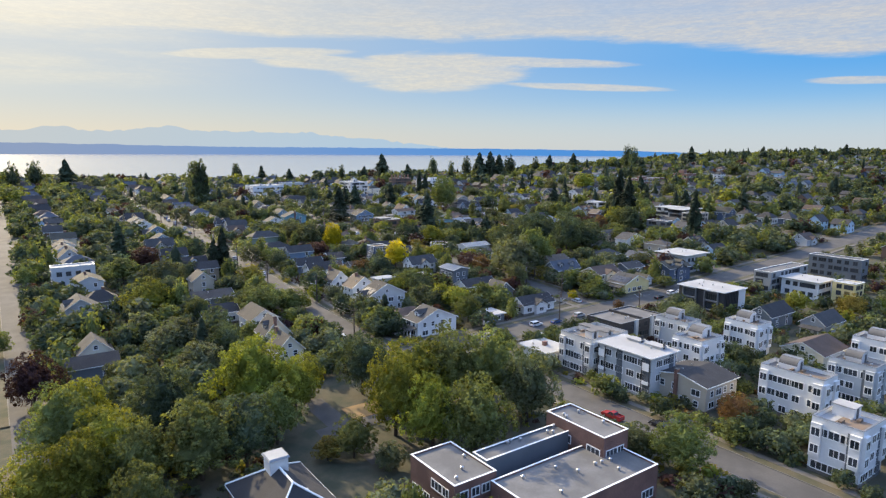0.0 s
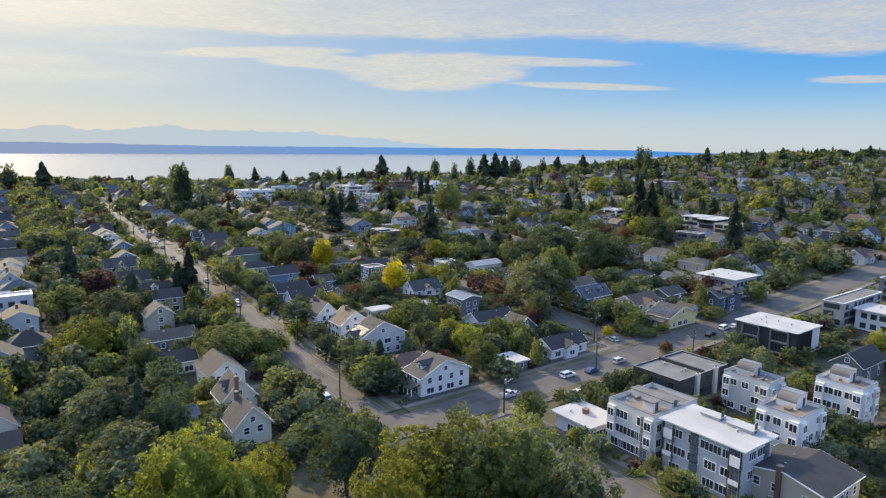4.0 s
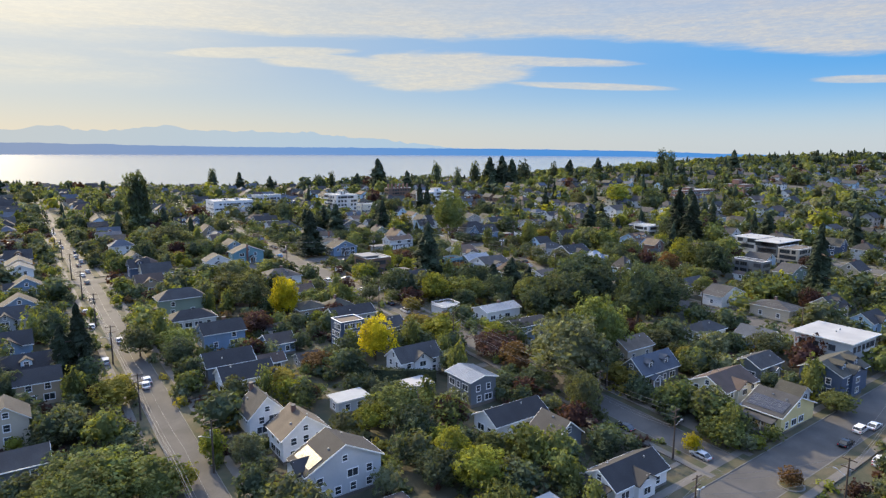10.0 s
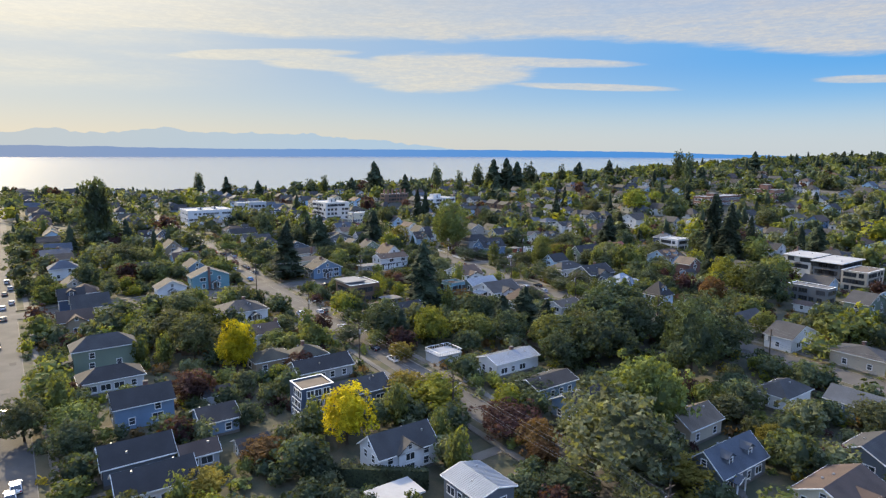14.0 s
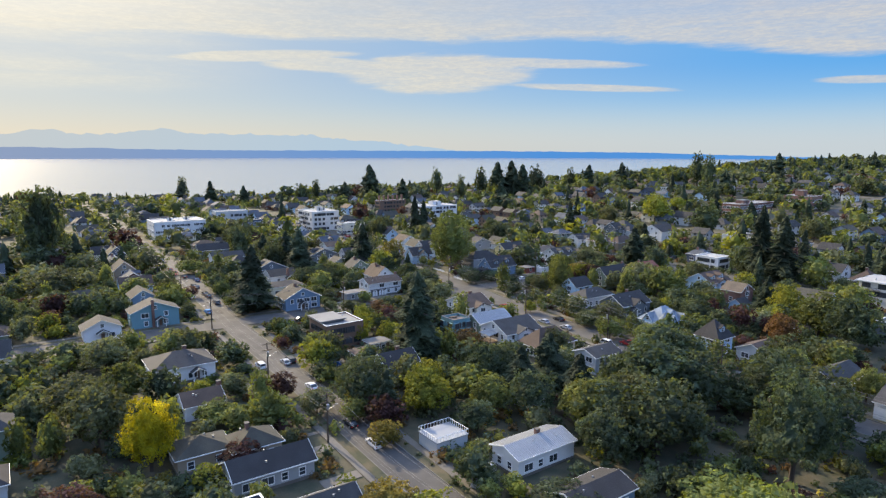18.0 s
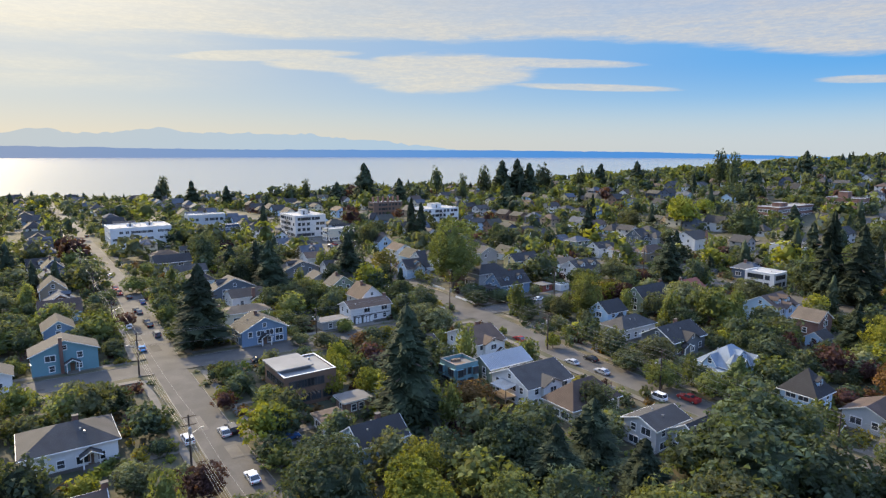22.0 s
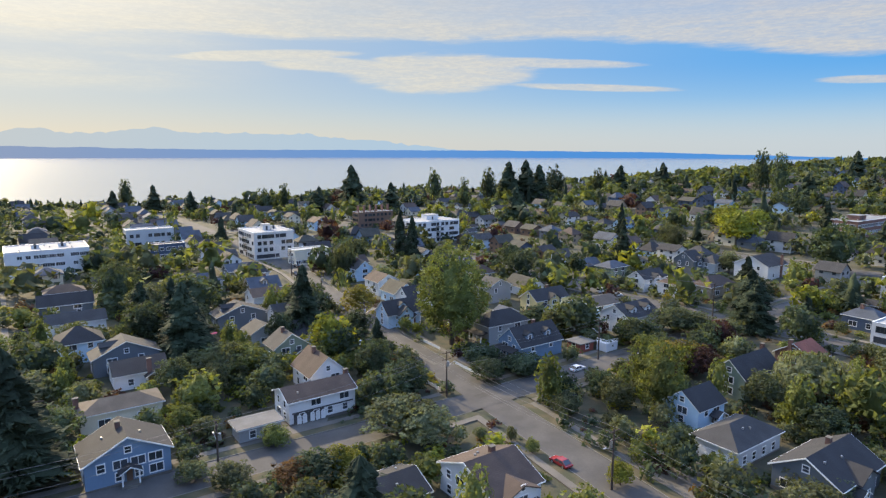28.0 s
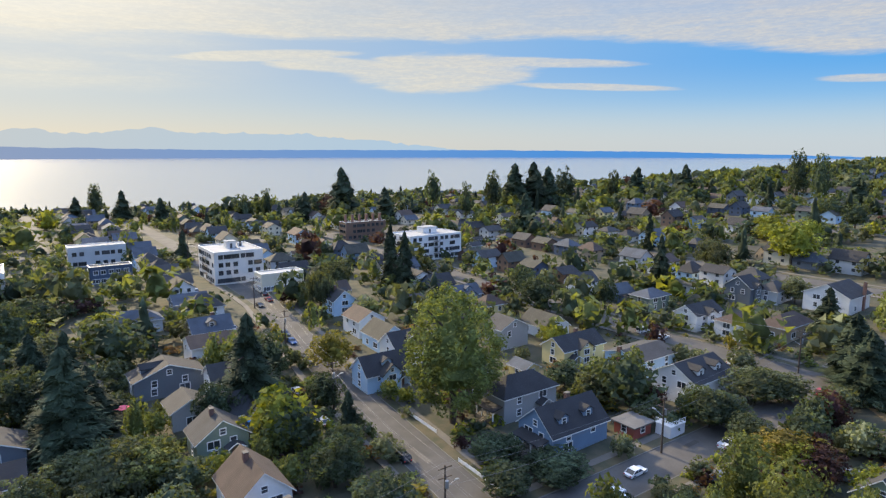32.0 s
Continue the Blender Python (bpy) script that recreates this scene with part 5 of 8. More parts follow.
house(301.6, 248.0, 15.5, 8.0, 4.2, 2.4, "x", "beige", "grey", detail=1)
house(254.0, 210.1, 12.1, 8.0, 4.0, 2.2, "x", "white", "grey", form="hip")
house(116.3, 328.1, 15.5, 8.0, 6.3, 2.6, "x", "green", "grey", form="hip", porch="x-", detail=1)
house(115.5, 310.4, 14.3, 8.0, 3.6, 2.2, "x", "pale", "dark", form="hip")
plot_n3 = house(114.1, 394.2, 8.1, 8.0, 5.0, 3.0, "x", "navy", "dark", dormer="y-", detail=1)
house(112.7, 365.1, 9.8, 8.0, 4.5, 2.6, "x", "tan", "brown", wing="y- 5 1", detail=1)
house(113.9, 264.9, 12.6, 8.0, 4.0, 2.6, "x", "slate", "dark")
house(124.6, 261.0, 6.9, 5.0, 3.2, 1.6, "x", "grey", "brown", name="garage")
house(115.1, 253.5, 13.1, 8.0, 4.0, 2.6, "x", "white", "dark")
plot_n8 = house(165.3, 405.7, 8.0, 14.9, 5.6, 3.0, "y", "teal", "grey", chimney="x-", detail=1)
plot_n9 = house(148.5, 398.3, 8.0, 10.6, 4.0, 2.6, "y", "white", "grey", detail=1)
plot_n10 = house(162.0, 352.9, 15.5, 12.4, 4.4, 2.6, "x", "white", "grey", form="hip", chimney="c")
house(160.6, 325.8, 8.7, 8.0, 4.0, 2.0, "x", "white", "brown", chimney="x+")
house(154.8, 303.4, 8.0, 10.4, 3.6, 2.0, "y", "tan", "moss", form="hip")
house(164.4, 300.3, 8.0, 9.7, 3.8, 2.4, "y", "beige", "moss", form="hip", chimney="c")
house(164.2, 290.2, 15.5, 8.0, 3.6, 2.2, "x", "grey", "dark")
house(164.9, 270.6, 15.2, 8.0, 4.0, 2.2, "x", "slate", "grey")
house(158.5, 239.4, 13.2, 8.0, 5.0, 3.0, "x", "white", "grey", wing="y- 5 0.6")
house(131.7, 274.2, 8.0, 8.0, 3.6, 2.0, "x", "blue", "dark")
house(212.5, 267.4, 15.5, 8.1, 4.0, 1.3, "x", "white", "metal", chimney="c")
house(209.3, 248.6, 13.8, 8.0, 3.8, 1.4, "x", "blue", "dark")
house(208.1, 234.5, 13.9, 8.0, 4.2, 2.2, "x", "blue", "dark")
house(351.4, 229.8, 8.0, 15.5, 5.0, 3.0, "y", "green", "grey", detail=1)
house(209.5, 337.5, 5.2, 6.2, 3.0, 0.4, "x", "white", "brown", form="flat", name="garage")
house(218.2, 344.4, 6.1, 5.0, 3.0, 0.4, "x", "brown", "gravel", form="flat", name="garage")
house(212.6, 323.6, 10.3, 8.0, 4.5, 2.6, "x", "sky", "dark", chimney="c")
arched_house = house(255.9, 409.1, 15.5, 8.7, 5.4, 1.8, "x", "white", "brown", chimney="x+")
house(241.0, 404.6, 8.6, 5.0, 3.0, 0.4, "x", "grey", "gravel", form="flat", name="garage")
house(262.7, 422.4, 11.3, 9.0, 5.0, 4.0, "y", "white", "brown", chimney="c", detail=1)
plot_c11 = house(263.1, 444.8, 8.0, 9.6, 4.6, 3.4, "y", "green", "grey", chimney="c", detail=1)
plot_c12 = house(224.7, 458.8, 8.0, 15.5, 4.6, 3.6, "y", "slate", "grey", dormer="y+", detail=1)
plot_c13 = house(226.0, 447.8, 11.8, 9.6, 3.8, 2.2, "x", "white", "dark", chimney="y-", detail=1)
plot_c14 = house(216.4, 403.1, 9.7, 13.7, 5.0, 3.5, "y", "blue", "dark", chimney="c")
house(218.9, 426.4, 15.5, 8.0, 4.0, 1.5, "x", "cream", "tan", form="hip", chimney="x-", detail=1)
house(261.2, 481.2, 8.0, 15.5, 4.6, 3.0, "y", "slate", "dark", dormer="y+", detail=1)
house(261.5, 461.8, 8.0, 8.1, 4.0, 2.2, "y", "grey", "grey", detail=1)
house(216.1, 521.0, 15.5, 8.0, 4.6, 2.8, "x", "slate", "dark", detail=1)
house(217.1, 498.5, 15.5, 8.0, 4.2, 2.2, "x", "white", "grey", detail=1)
house(217.2, 541.1, 12.3, 8.0, 4.2, 2.0, "x", "tan", "brown", form="hip", detail=1)
plot_e1 = house(266.2, 359.9, 10.2, 14.5, 5.5, 3.0, "x", "white", "brown", wing="y- 6 1.2", chimney="c")
house(260.2, 341.3, 13.5, 8.2, 5.0, 2.2, "x", "green", "metal")
deck_house = house(258.7, 327.8, 14.3, 13.1, 5.4, 3.0, "x", "white", "grey", wing="y- 6 1")
house(251.9, 368.1, 8.3, 10.0, 3.6, 2.0, "x", "teal", "dark")
house(262.1, 314.3, 15.5, 9.1, 4.0, 4.0, "x", "beige", "brown", form="hip")
house(263.6, 295.2, 10.6, 8.0, 5.5, 1.5, "x", "pale", "grey")
house(266.8, 287.6, 8.0, 8.0, 4.6, 2.4, "x", "pale", "dark")
victorian = house(310.2, 307.0, 12.3, 10.0, 4.4, 4.0, "x", "sky", "pale", form="hip", dormer="y-", porch="x-")
house(304.9, 284.6, 8.0, 8.0, 5.4, 4.6, "x", "sky", "dark", form="hip", dormer="y-")
house(366.0, 325.5, 13.0, 11.8, 5.5, 3.2, "x", "sky", "brown", wing="y- 5 0.8", dormer="y-", detail=1)
house(361.7, 309.9, 8.0, 8.9, 5.0, 2.6, "y", "brick", "tan", detail=1)
house(346.1, 359.9, 15.5, 8.0, 5.4, 3.6, "x", "green", "dark", chimney="x+", detail=1)
house(367.1, 357.3, 8.3, 9.2, 5.2, 3.0, "x", "brick", "red", chimney="x-", detail=1)
plot_e16 = house(321.8, 357.7, 9.5, 8.0, 4.8, 3.0, "x", "sky", "dark", detail=1)
garage_house = house(316.2, 344.7, 15.5, 9.0, 4.2, 2.4, "x", "pale", "grey", form="hip")
plot_e18 = house(317.1, 328.7, 15.5, 11.1, 4.5, 3.2, "x", "slate", "dark", wing="y- 6 1", chimney="c")
house(322.5, 410.7, 15.5, 9.6, 4.6, 4.2, "x", "blue", "dark", dormer="y-", chimney="c", porch="x-", detail=1)
plot_g2 = house(325.1, 427.0, 15.5, 8.0, 5.8, 3.0, "x", "grey", "dark", form="hip", porch="x-", detail=1)
plot_g3 = house(358.2, 441.9, 15.5, 8.3, 5.0, 2.8, "x", "yellow", "dark", chimney="c", wing="y- 5 0.8", detail=1)
house(368.0, 427.1, 14.9, 11.3, 4.6, 1.6, "x", "sky", "grey", chimney="x-", detail=1)
plot_g5 = house(364.0, 409.0, 15.0, 11.6, 5.5, 3.2, "x", "white", "dark", dormer="y-", detail=1)
house(336.6, 404.5, 5.5, 5.0, 2.4, 0.5, "x", "red", "gravel", form="flat", name="garage", detail=1)
house(352.2, 463.3, 8.0, 10.3, 6.0, 2.6, "y", "grey", "grey", detail=1)
house(413.4, 439.9, 13.9, 8.0, 5.0, 2.6, "x", "white", "dark", wing="y- 5 1", detail=1)
house(413.8, 426.6, 12.6, 8.0, 5.0, 2.0, "x", "white", "brown", form="hip", wing="y- 4 1", detail=1)
house(422.7, 416.8, 15.5, 8.0, 4.4, 2.8, "x", "tan", "brown", form="hip", detail=1)
house(462.9, 420.2, 15.5, 14.5, 5.5, 3.5, "x", "white", "dark", chimney="y-", detail=1)
house(458.4, 439.1, 10.6, 8.0, 4.6, 2.6, "x", "pale", "grey", form="hip", detail=1)
house(450.7, 446.3, 8.0, 9.8, 6.0, 3.5, "x", "slate", "dark", wing="y- 4 0.8", detail=1)
plot_g14 = house(306.5, 457.4, 12.2, 8.0, 4.6, 3.6, "x", "sky", "dark", wing="y- 5 1.5", dormer="y-", detail=1)
house(262.3, 534.5, 15.5, 8.0, 4.0, 2.6, "x", "pale", "blue", form="hip", detail=1)
hall = house(35.8, 95.3, 20.0, 13.0, 4.5, 4.2, "y", "brick", "dark", form="hip")

# ---- flat-roofed buildings ----
block(137.7, 116.8, 15.3, 11.7, 10.0, "stucco", "gravel", label="grey stucco townhouse row with roof decks", dark="slate", storeys=3, deck=True, penthouse="0.5 0 2.6 10.4 1.7;-4 -2.5 2.6 2.6 2.3", trim="trim", size=(2.6, 1.7), step=3.8)
block(136.2, 100.7, 10.3, 16.6, 11.0, "pale", "white", label="pale grey three-storey townhouse with white roof", dark="slate", storeys=3, trim="trim", size=(2.3, 1.6), step=4.2, eaves=0.8, extra="corner", penthouse="3.2 -3.5 2.8 5 0.8;3.4 3 2.4 4 0.7")
block(160.7, 98.3, 10.7, 9.2, 9.5, "white", "gravel", label="white townhouse with corner windows", storeys=3, deck=True, tower="2.2 1.0 4.6 4.4 3.0 -1", trim="trim")
block(185.7, 97.4, 7.8, 10.4, 10.0, "white", "gravel", label="white three-storey townhouse with a roof deck", storeys=3, deck=True, tower="1.4 1.5 3.6 4.4 3.0 -1", trim="trim", detail=1)
block(173.2, 113.3, 7.0, 11.6, 9.0, "pale", "gravel", label="pale grey townhouse behind the street row", storeys=3, deck=True, tower="1.2 2.0 3.4 4.6 3.0 -1", trim="trim")
block(153.3, 67.2, 7.0, 14.6, 10.5, "white", "gravel", label="white modern townhouse with roof deck", storeys=3, deck=True, tower="1.4 2.5 3.0 4.4 2.8 -1", trim="trim")
block(174.1, 62.4, 7.0, 10.8, 10.0, "pale", "gravel", label="grey modern townhouse with tall windows", storeys=3, deck=True, tower="1 1 3.4 4 2.8 -1", dark="slate", trim="trim", detail=1)
block(133.6, 48.3, 10.3, 9.2, 10.5, "white", "white", label="white and charcoal modern townhouse with balconies", storeys=3, deck=True, dark="slate", trim="trim", penthouse="2.5 1.5 3.2 4 2.4")
block(199.3, 66.5, 7.9, 11.2, 10.0, "white", "gravel", label="white townhouse with a stair tower on its roof", storeys=3, deck=True, tower="1.4 1 3.6 4.4 2.8 -1", trim="trim", detail=1)
block(225.6, 133.7, 14.9, 19.0, 8.0, "black", "white", label="black-clad flat-roofed building with white end wall", storeys=2, vents=5, eaves=0.5, extra="bays", sides="", detail=1)
block(171.7, 132.5, 22.2, 14.1, 6.0, "black", "gravel", label="low black flat-roofed building with pale flues", storeys=2, vents=3, extra="fins")
block(130.9, 129.8, 8.5, 10.4, 4.0, "white", "white", label="low house with a wide white flat roof", storeys=1, vents=3, eaves=0.9, extra="chimney", size=(2.6, 1.5), trim="trim")
block(312.2, 124.5, 7.0, 22.2, 9.0, "slate", "gravel", label="dark grey modern apartment block", storeys=3, detail=1)
block(272.7, 119.8, 12.2, 14.6, 7.0, "white", "white", label="white flat-roofed modern house with dark windows", storeys=2, detail=1, eaves=0.9)
block(274.5, 104.8, 8.3, 8.3, 8.0, "yellow", "white", label="yellow and grey modern townhouse row", storeys=3, detail=1)
block(276.7, 132.3, 32.0, 7.2, 8.0, "grey", "gravel", label="concrete-grey apartment block with flat roof", storeys=3, detail=1)
block(23.5, 290.5, 15.4, 7.0, 8.0, "pale", "white", label="pale blue-grey flat-roofed house", storeys=2, detail=1)
block(270.3, 177.2, 16.7, 15.7, 8.0, "pale", "white", label="pale modern house with wide white roof", storeys=2, eaves=1.0, balcony="x-", trim="dark_trim", detail=1)
block(152.7, 269.1, 8.0, 7.0, 8.0, "navy", "tan", label="dark blue tower-like house with white-trimmed windows", name="house", group="houses on the hillside", storeys=3, trim="trim", step=2.2, vents=0)
block(396.4, 272.1, 15.2, 11.4, 9.0, "stucco", "white", label="off-white modern house with overhanging roof", storeys=3, trim="dark_trim", eaves=1.0, balcony="x-", size=(2.6, 1.6), detail=1)
block(393.5, 257.6, 20.9, 10.8, 9.0, "slate", "white", label="grey modern house with white roof", storeys=3, eaves=0.9, balcony="x- y-", size=(3.4, 1.7), step=4.4, detail=1)
block(385.2, 244.4, 16.2, 9.6, 8.0, "beige", "tan", label="beige stepped modern house with balconies", storeys=3, balcony="y-", detail=1)
block(354.0, 249.8, 7.0, 14.9, 6.0, "slate", "gravel", label="dark concrete flat-roofed house on the hillside", storeys=2, detail=1)
corner = block(211.4, 358.9, 12.9, 12.9, 7.0, "brown", "ash", label="dark timber corner house with two pale flat roofs", name="house", group="houses on the hillside", storeys=2, size=(2.2, 1.7))
block(248.6, 344.2, 7.0, 7.0, 5.5, "teal", "gravel", label="green flat-roofed house wing with roof terrace", name="house", group="houses on the hillside", storeys=2, vents=0, deck=True)
block(406.7, 348.8, 10.2, 11.9, 6.0, "white", "white", label="white flat-roofed modern house with dark windows", storeys=2, detail=1)
block(459.0, 362.9, 17.5, 15.9, 8.0, "pale", "gravel", label="pale modern house with deep decks", storeys=2, balcony="x- y-", detail=1)
block(320.0, 563.8, 17.2, 8.1, 7.0, "cream", "white", label="cream flat-roofed three-storey apartment house", storeys=2, name="apartment_building", group="apartment buildings", step=2.6, trim="trim", detail=1)
block(310.0, 594.3, 20.1, 24.6, 13.0, "stucco", "white", label="white four-storey apartment building with balconies", storeys=4, name="apartment_building", group="apartment buildings", balcony="x-", penthouse="0 0 4 4 3;5 3 2 2 1.5", vents=6, detail=1)
block(407.0, 590.1, 30.5, 19.5, 12.0, "white", "white", label="white modern apartment building with roof terraces", storeys=4, name="apartment_building", group="apartment buildings", balcony="x- y-", penthouse="2 2 8 6 3", vents=4, detail=1)
block(266.2, 657.3, 23.9, 10.2, 9.0, "pale", "white", label="pale two-storey commercial building", storeys=2, name="shop_building", group="apartment buildings", vents=6, detail=1)
block(266.0, 611.2, 15.6, 7.0, 7.0, "navy", "gravel", label="dark blue flat-roofed apartment house", storeys=2, name="apartment_building", group="apartment buildings", trim="trim", detail=1)
block(215.4, 599.4, 30.4, 22.3, 11.0, "white", "white", label="long white three-storey apartment building", storeys=3, name="apartment_building", group="apartment buildings", vents=8, step=3.0, penthouse="-4 0 3 3 1.5;6 1 3 3 1.5", trim="trim", size=(1.7, 1.4), detail=1)
stacks = block(409.0, 662.3, 26.6, 8.9, 10.0, "brown", "gravel", label="brown apartment building with tall chimney stacks", storeys=3, name="apartment_building", group="apartment buildings", vents=0, detail=1)
block(578.0, 428.0, 46.0, 14.0, 7.5, "brick", "ash", label="long brick school building with flat roofs", storeys=2, name="school", group="public buildings", vents=6, trim="trim", size=(2.6, 1.6), step=3.6, penthouse="-8 0 8 6 2.5", detail=1)
block(613.0, 406.0, 16.0, 20.0, 9.5, "brick", "ash", label="brick school wing with a pale rooftop plant room", storeys=2, name="school", group="public buildings", vents=3, trim="trim", size=(2.6, 1.6), step=3.6, penthouse="1 2 6 6 4", detail=1)
block(63.1, 84.7, 9.2, 13.6, 7.0, "brick", "gravel", label="low red brick school wing with white coping", name="school_wing", group="school buildings", storeys=2, trim="trim", vents=3)
block(92.4, 79.4, 7.0, 15.1, 9.5, "brick", "gravel", label="red brick school tower block with flat roof", name="school_wing", group="school buildings", storeys=2, trim="trim", vents=4)
block(80.4, 70.7, 28.8, 13.2, 6.0, "brick", "gravel", label="long flat-roofed brick school wing", name="school_wing", group="school buildings", storeys=1, trim="trim", vents=8)
block(80.2, 82.7, 24.9, 4.0, 7.6, "slate", "gravel", label="dark school hall wall under a narrow flat roof", name="school_wing", group="school buildings", storeys=1, sides="x-", vents=6)
ARCHED = (15.5, 8.7)
DECKED = (14.3, 13.1)
PORCHED = [(plot_l10, "x-", 0.0, 8.0, 11.3, "dark"), (plot_l12, "y-", -3.2, 10.7, 8.0, "dark"), (plot_m5, "x-", 0.8, 8.0, 8.0, "grey"), (plot_r1, "y-", -3.9, 15.5, 8.0, "blue"), (plot_r5, "y-", 0.0, 11.5, 8.0, "grey"), (plot_n3, "y-", 2.0, 8.1, 8.0, "dark"), (plot_n8, "x-", 1.5, 8.0, 14.9, "grey"), (plot_n9, "x-", 0.0, 8.0, 10.6, "grey"), (plot_n10, "y-", 3.1, 15.5, 12.4, "grey"), (plot_c11, "x-", 1.9, 8.0, 9.6, "grey"), (plot_c12, "x-", 0.0, 8.0, 15.5, "grey"), (plot_c13, "y-", 2.4, 11.8, 9.6, "dark"), (plot_c14, "x-", 0.0, 9.7, 13.7, "dark"), (plot_e1, "y-", 2.6, 10.2, 14.5, "brown"), (plot_e16, "y-", 1.0, 9.5, 8.0, "dark"), (plot_e18, "y-", -3.1, 15.5, 11.1, "dark"), (plot_g2, "y-", 3.1, 15.5, 8.0, "dark"), (plot_g3, "y-", -4.6, 15.5, 8.3, "dark"), (plot_g5, "y-", -3.7, 15.0, 11.6, "dark"), (plot_g14, "y-", 3.7, 12.2, 8.0, "dark")]
TERRACE = (342.2, 399.4)

# ---- marks of single buildings ----
def cupola():
    z = 8.5
    c = part("cupola", Shape().box(-1.6, 2.4, z - 1.2, 1.6, 5.6, z + 2.0).mesh("cupola", M["wall_white"]), hall, pose(4, -4, 0), "white square louvred cupola")
    part("cupola_roof", Shape().hull([(-1.9, 2.1, z + 2.0), (1.9, 2.1, z + 2.0), (1.9, 5.9, z + 2.0), (-1.9, 5.9, z + 2.0)], [(-1.7, 2.3, z + 2.35), (1.7, 2.3, z + 2.35), (1.7, 5.7, z + 2.35), (-1.7, 5.7, z + 2.35)]).mesh("cupola_roof", M["roof_metal"]), c)
    for k in range(5):
        part("louvre", Shape().box(-1.2, 2.3, z + 0.1 + 0.34 * k, 1.2, 2.4, z + 0.28 + 0.34 * k).mesh("louvre", M["trim"]), c)
    part("ridge_cap", Shape().limb((-3.5, 0, 9.0), (3.5, 0, 9.0), 0.2, 0.2, 6).mesh("ridge_cap", M["trim"]), hall)
    for sx in (-1, 1):
        for sy in (-1, 1):
            part("hip_cap", Shape().limb((sx * 3.5, 0, 9.0), (sx * 10.5, sy * 7.0, 4.4), 0.17, 0.17, 6).mesh("hip_cap", M["trim"]), hall)


cupola()


def turret(root):
    x, y, r = -4.6, -4.2, 1.6
    t = part("turret", Shape().tube(x, y, -1.5, 5.4, r, r, 8).mesh("turret", M["wall_sky"]), root)
    part("turret_roof", Shape().tube(x, y, 5.4, 7.9, r + 0.4, 0.05, 8).mesh("turret_roof", M["roof_pale"]), t)
    part("finial", Shape().tube(x, y, 7.8, 8.4, 0.05, 0.02, 6).mesh("finial", M["trim"]), t)
    for k in range(5):
        a = 135 + 45 * k + 22.5
        m = pose(x, y, 0, 0, 0, a - 270) @ pose(0, -r * 0.93, 1.4)
        part("window", window_meshes(0.8, 1.4, "trim")[2], t, m)


def cross_gable(root, side, along, w, out, eave, high, ln, wd, wall, roof, back=3.5):
    """A gabled bay on one wall, with its own roof, boards and window."""
    m = on_wall(side, along, 0, ln, wd)
    lo = [(-w / 2, -out, -1.5), (w / 2, -out, -1.5), (w / 2, -out, eave), (0, -out, eave + high), (-w / 2, -out, eave)]
    g = part("gable_bay", Shape().hull(lo, [(x, back, z) for x, y, z in lo]).mesh("gable_bay", M["wall_" + wall]), root, m)
    r, k = Shape(), high / (w / 2)
    for q in (-1, 1):
        e = [(0, -out - 0.4, eave + high + 0.02), (q * (w / 2 + 0.35), -out - 0.4, eave - 0.35 * k + 0.02), (q * (w / 2 + 0.35), back, eave - 0.35 * k + 0.02), (0, back, eave + high + 0.02)]
        if q < 0:
            e = e[::-1]
        r.hull(e[::-1], [(x, y, z + 0.18) for x, y, z in e[::-1]])
        b = [(0, -out - 0.46, eave + high), (q * (w / 2 + 0.35), -out - 0.46, eave - 0.35 * k), (q * (w / 2 + 0.35), -out - 0.4, eave - 0.35 * k), (0, -out - 0.4, eave + high)]
        if q < 0:
            b = b[::-1]
        part("bargeboard", Shape().hull(b[::-1], [(x, y, z + 0.24) for x, y, z in b[::-1]]).mesh("bargeboard", M["trim"]), g)
    part("gable_roof", r.mesh("gable_roof", M["roof_" + roof]), g)
    part("window", window_meshes(1.0, 1.2, "trim")[2], g, pose(0, -out - 0.01, eave + 0.2))
    part("window", window_meshes(1.9, 1.5, "trim")[2], g, pose(0, -out - 0.01, eave - 2.3))


cross_gable(victorian, "y-", -2.6, 3.6, 1.0, 4.4, 2.3, 12.1, 9.9, "sky", "pale", 4.5)
cross_gable(victorian, "y-", 3.4, 3.2, 0.6, 4.4, 2.0, 12.1, 9.9, "sky", "pale", 4.5)
cross_gable(victorian, "x-", -1.0, 3.6, 0.9, 4.4, 2.3, 12.1, 9.9, "sky", "pale", 4.5)
turret(victorian)
for k in range(6):
    c = part("chimney", Shape().box(-12 + 4.6 * k, -0.7, 10, -10.8 + 4.6 * k, 0.7, 14.5).mesh("chimney", M["wall_brick"]), stacks)
    part("cap", Shape().box(-12.15 + 4.6 * k, -0.85, 14.5, -10.65 + 4.6 * k, 0.85, 14.7).mesh("cap", M["concrete"]), c)


def garage_door(root, side, along, ln, wd, w=2.7, h=2.3):
    g = part("garage_door", Shape().box(-w / 2, -0.05, 0, w / 2, 0, h).mesh("garage_door", M["trim"]), root, on_wall(side, along, 0.1, ln, wd), "white panelled garage door")
    for i in range(4):
        for j in range(3):
            part("panel", Shape().box(-w / 2 + 0.12 + (w - 0.1) / 4 * i, -0.08, 0.12 + j * (h / 3), -w / 2 + (w - 0.1) / 4 * (i + 1), -0.05, h / 3 * (j + 1) - 0.06).mesh("panel", M["trim"]), g)


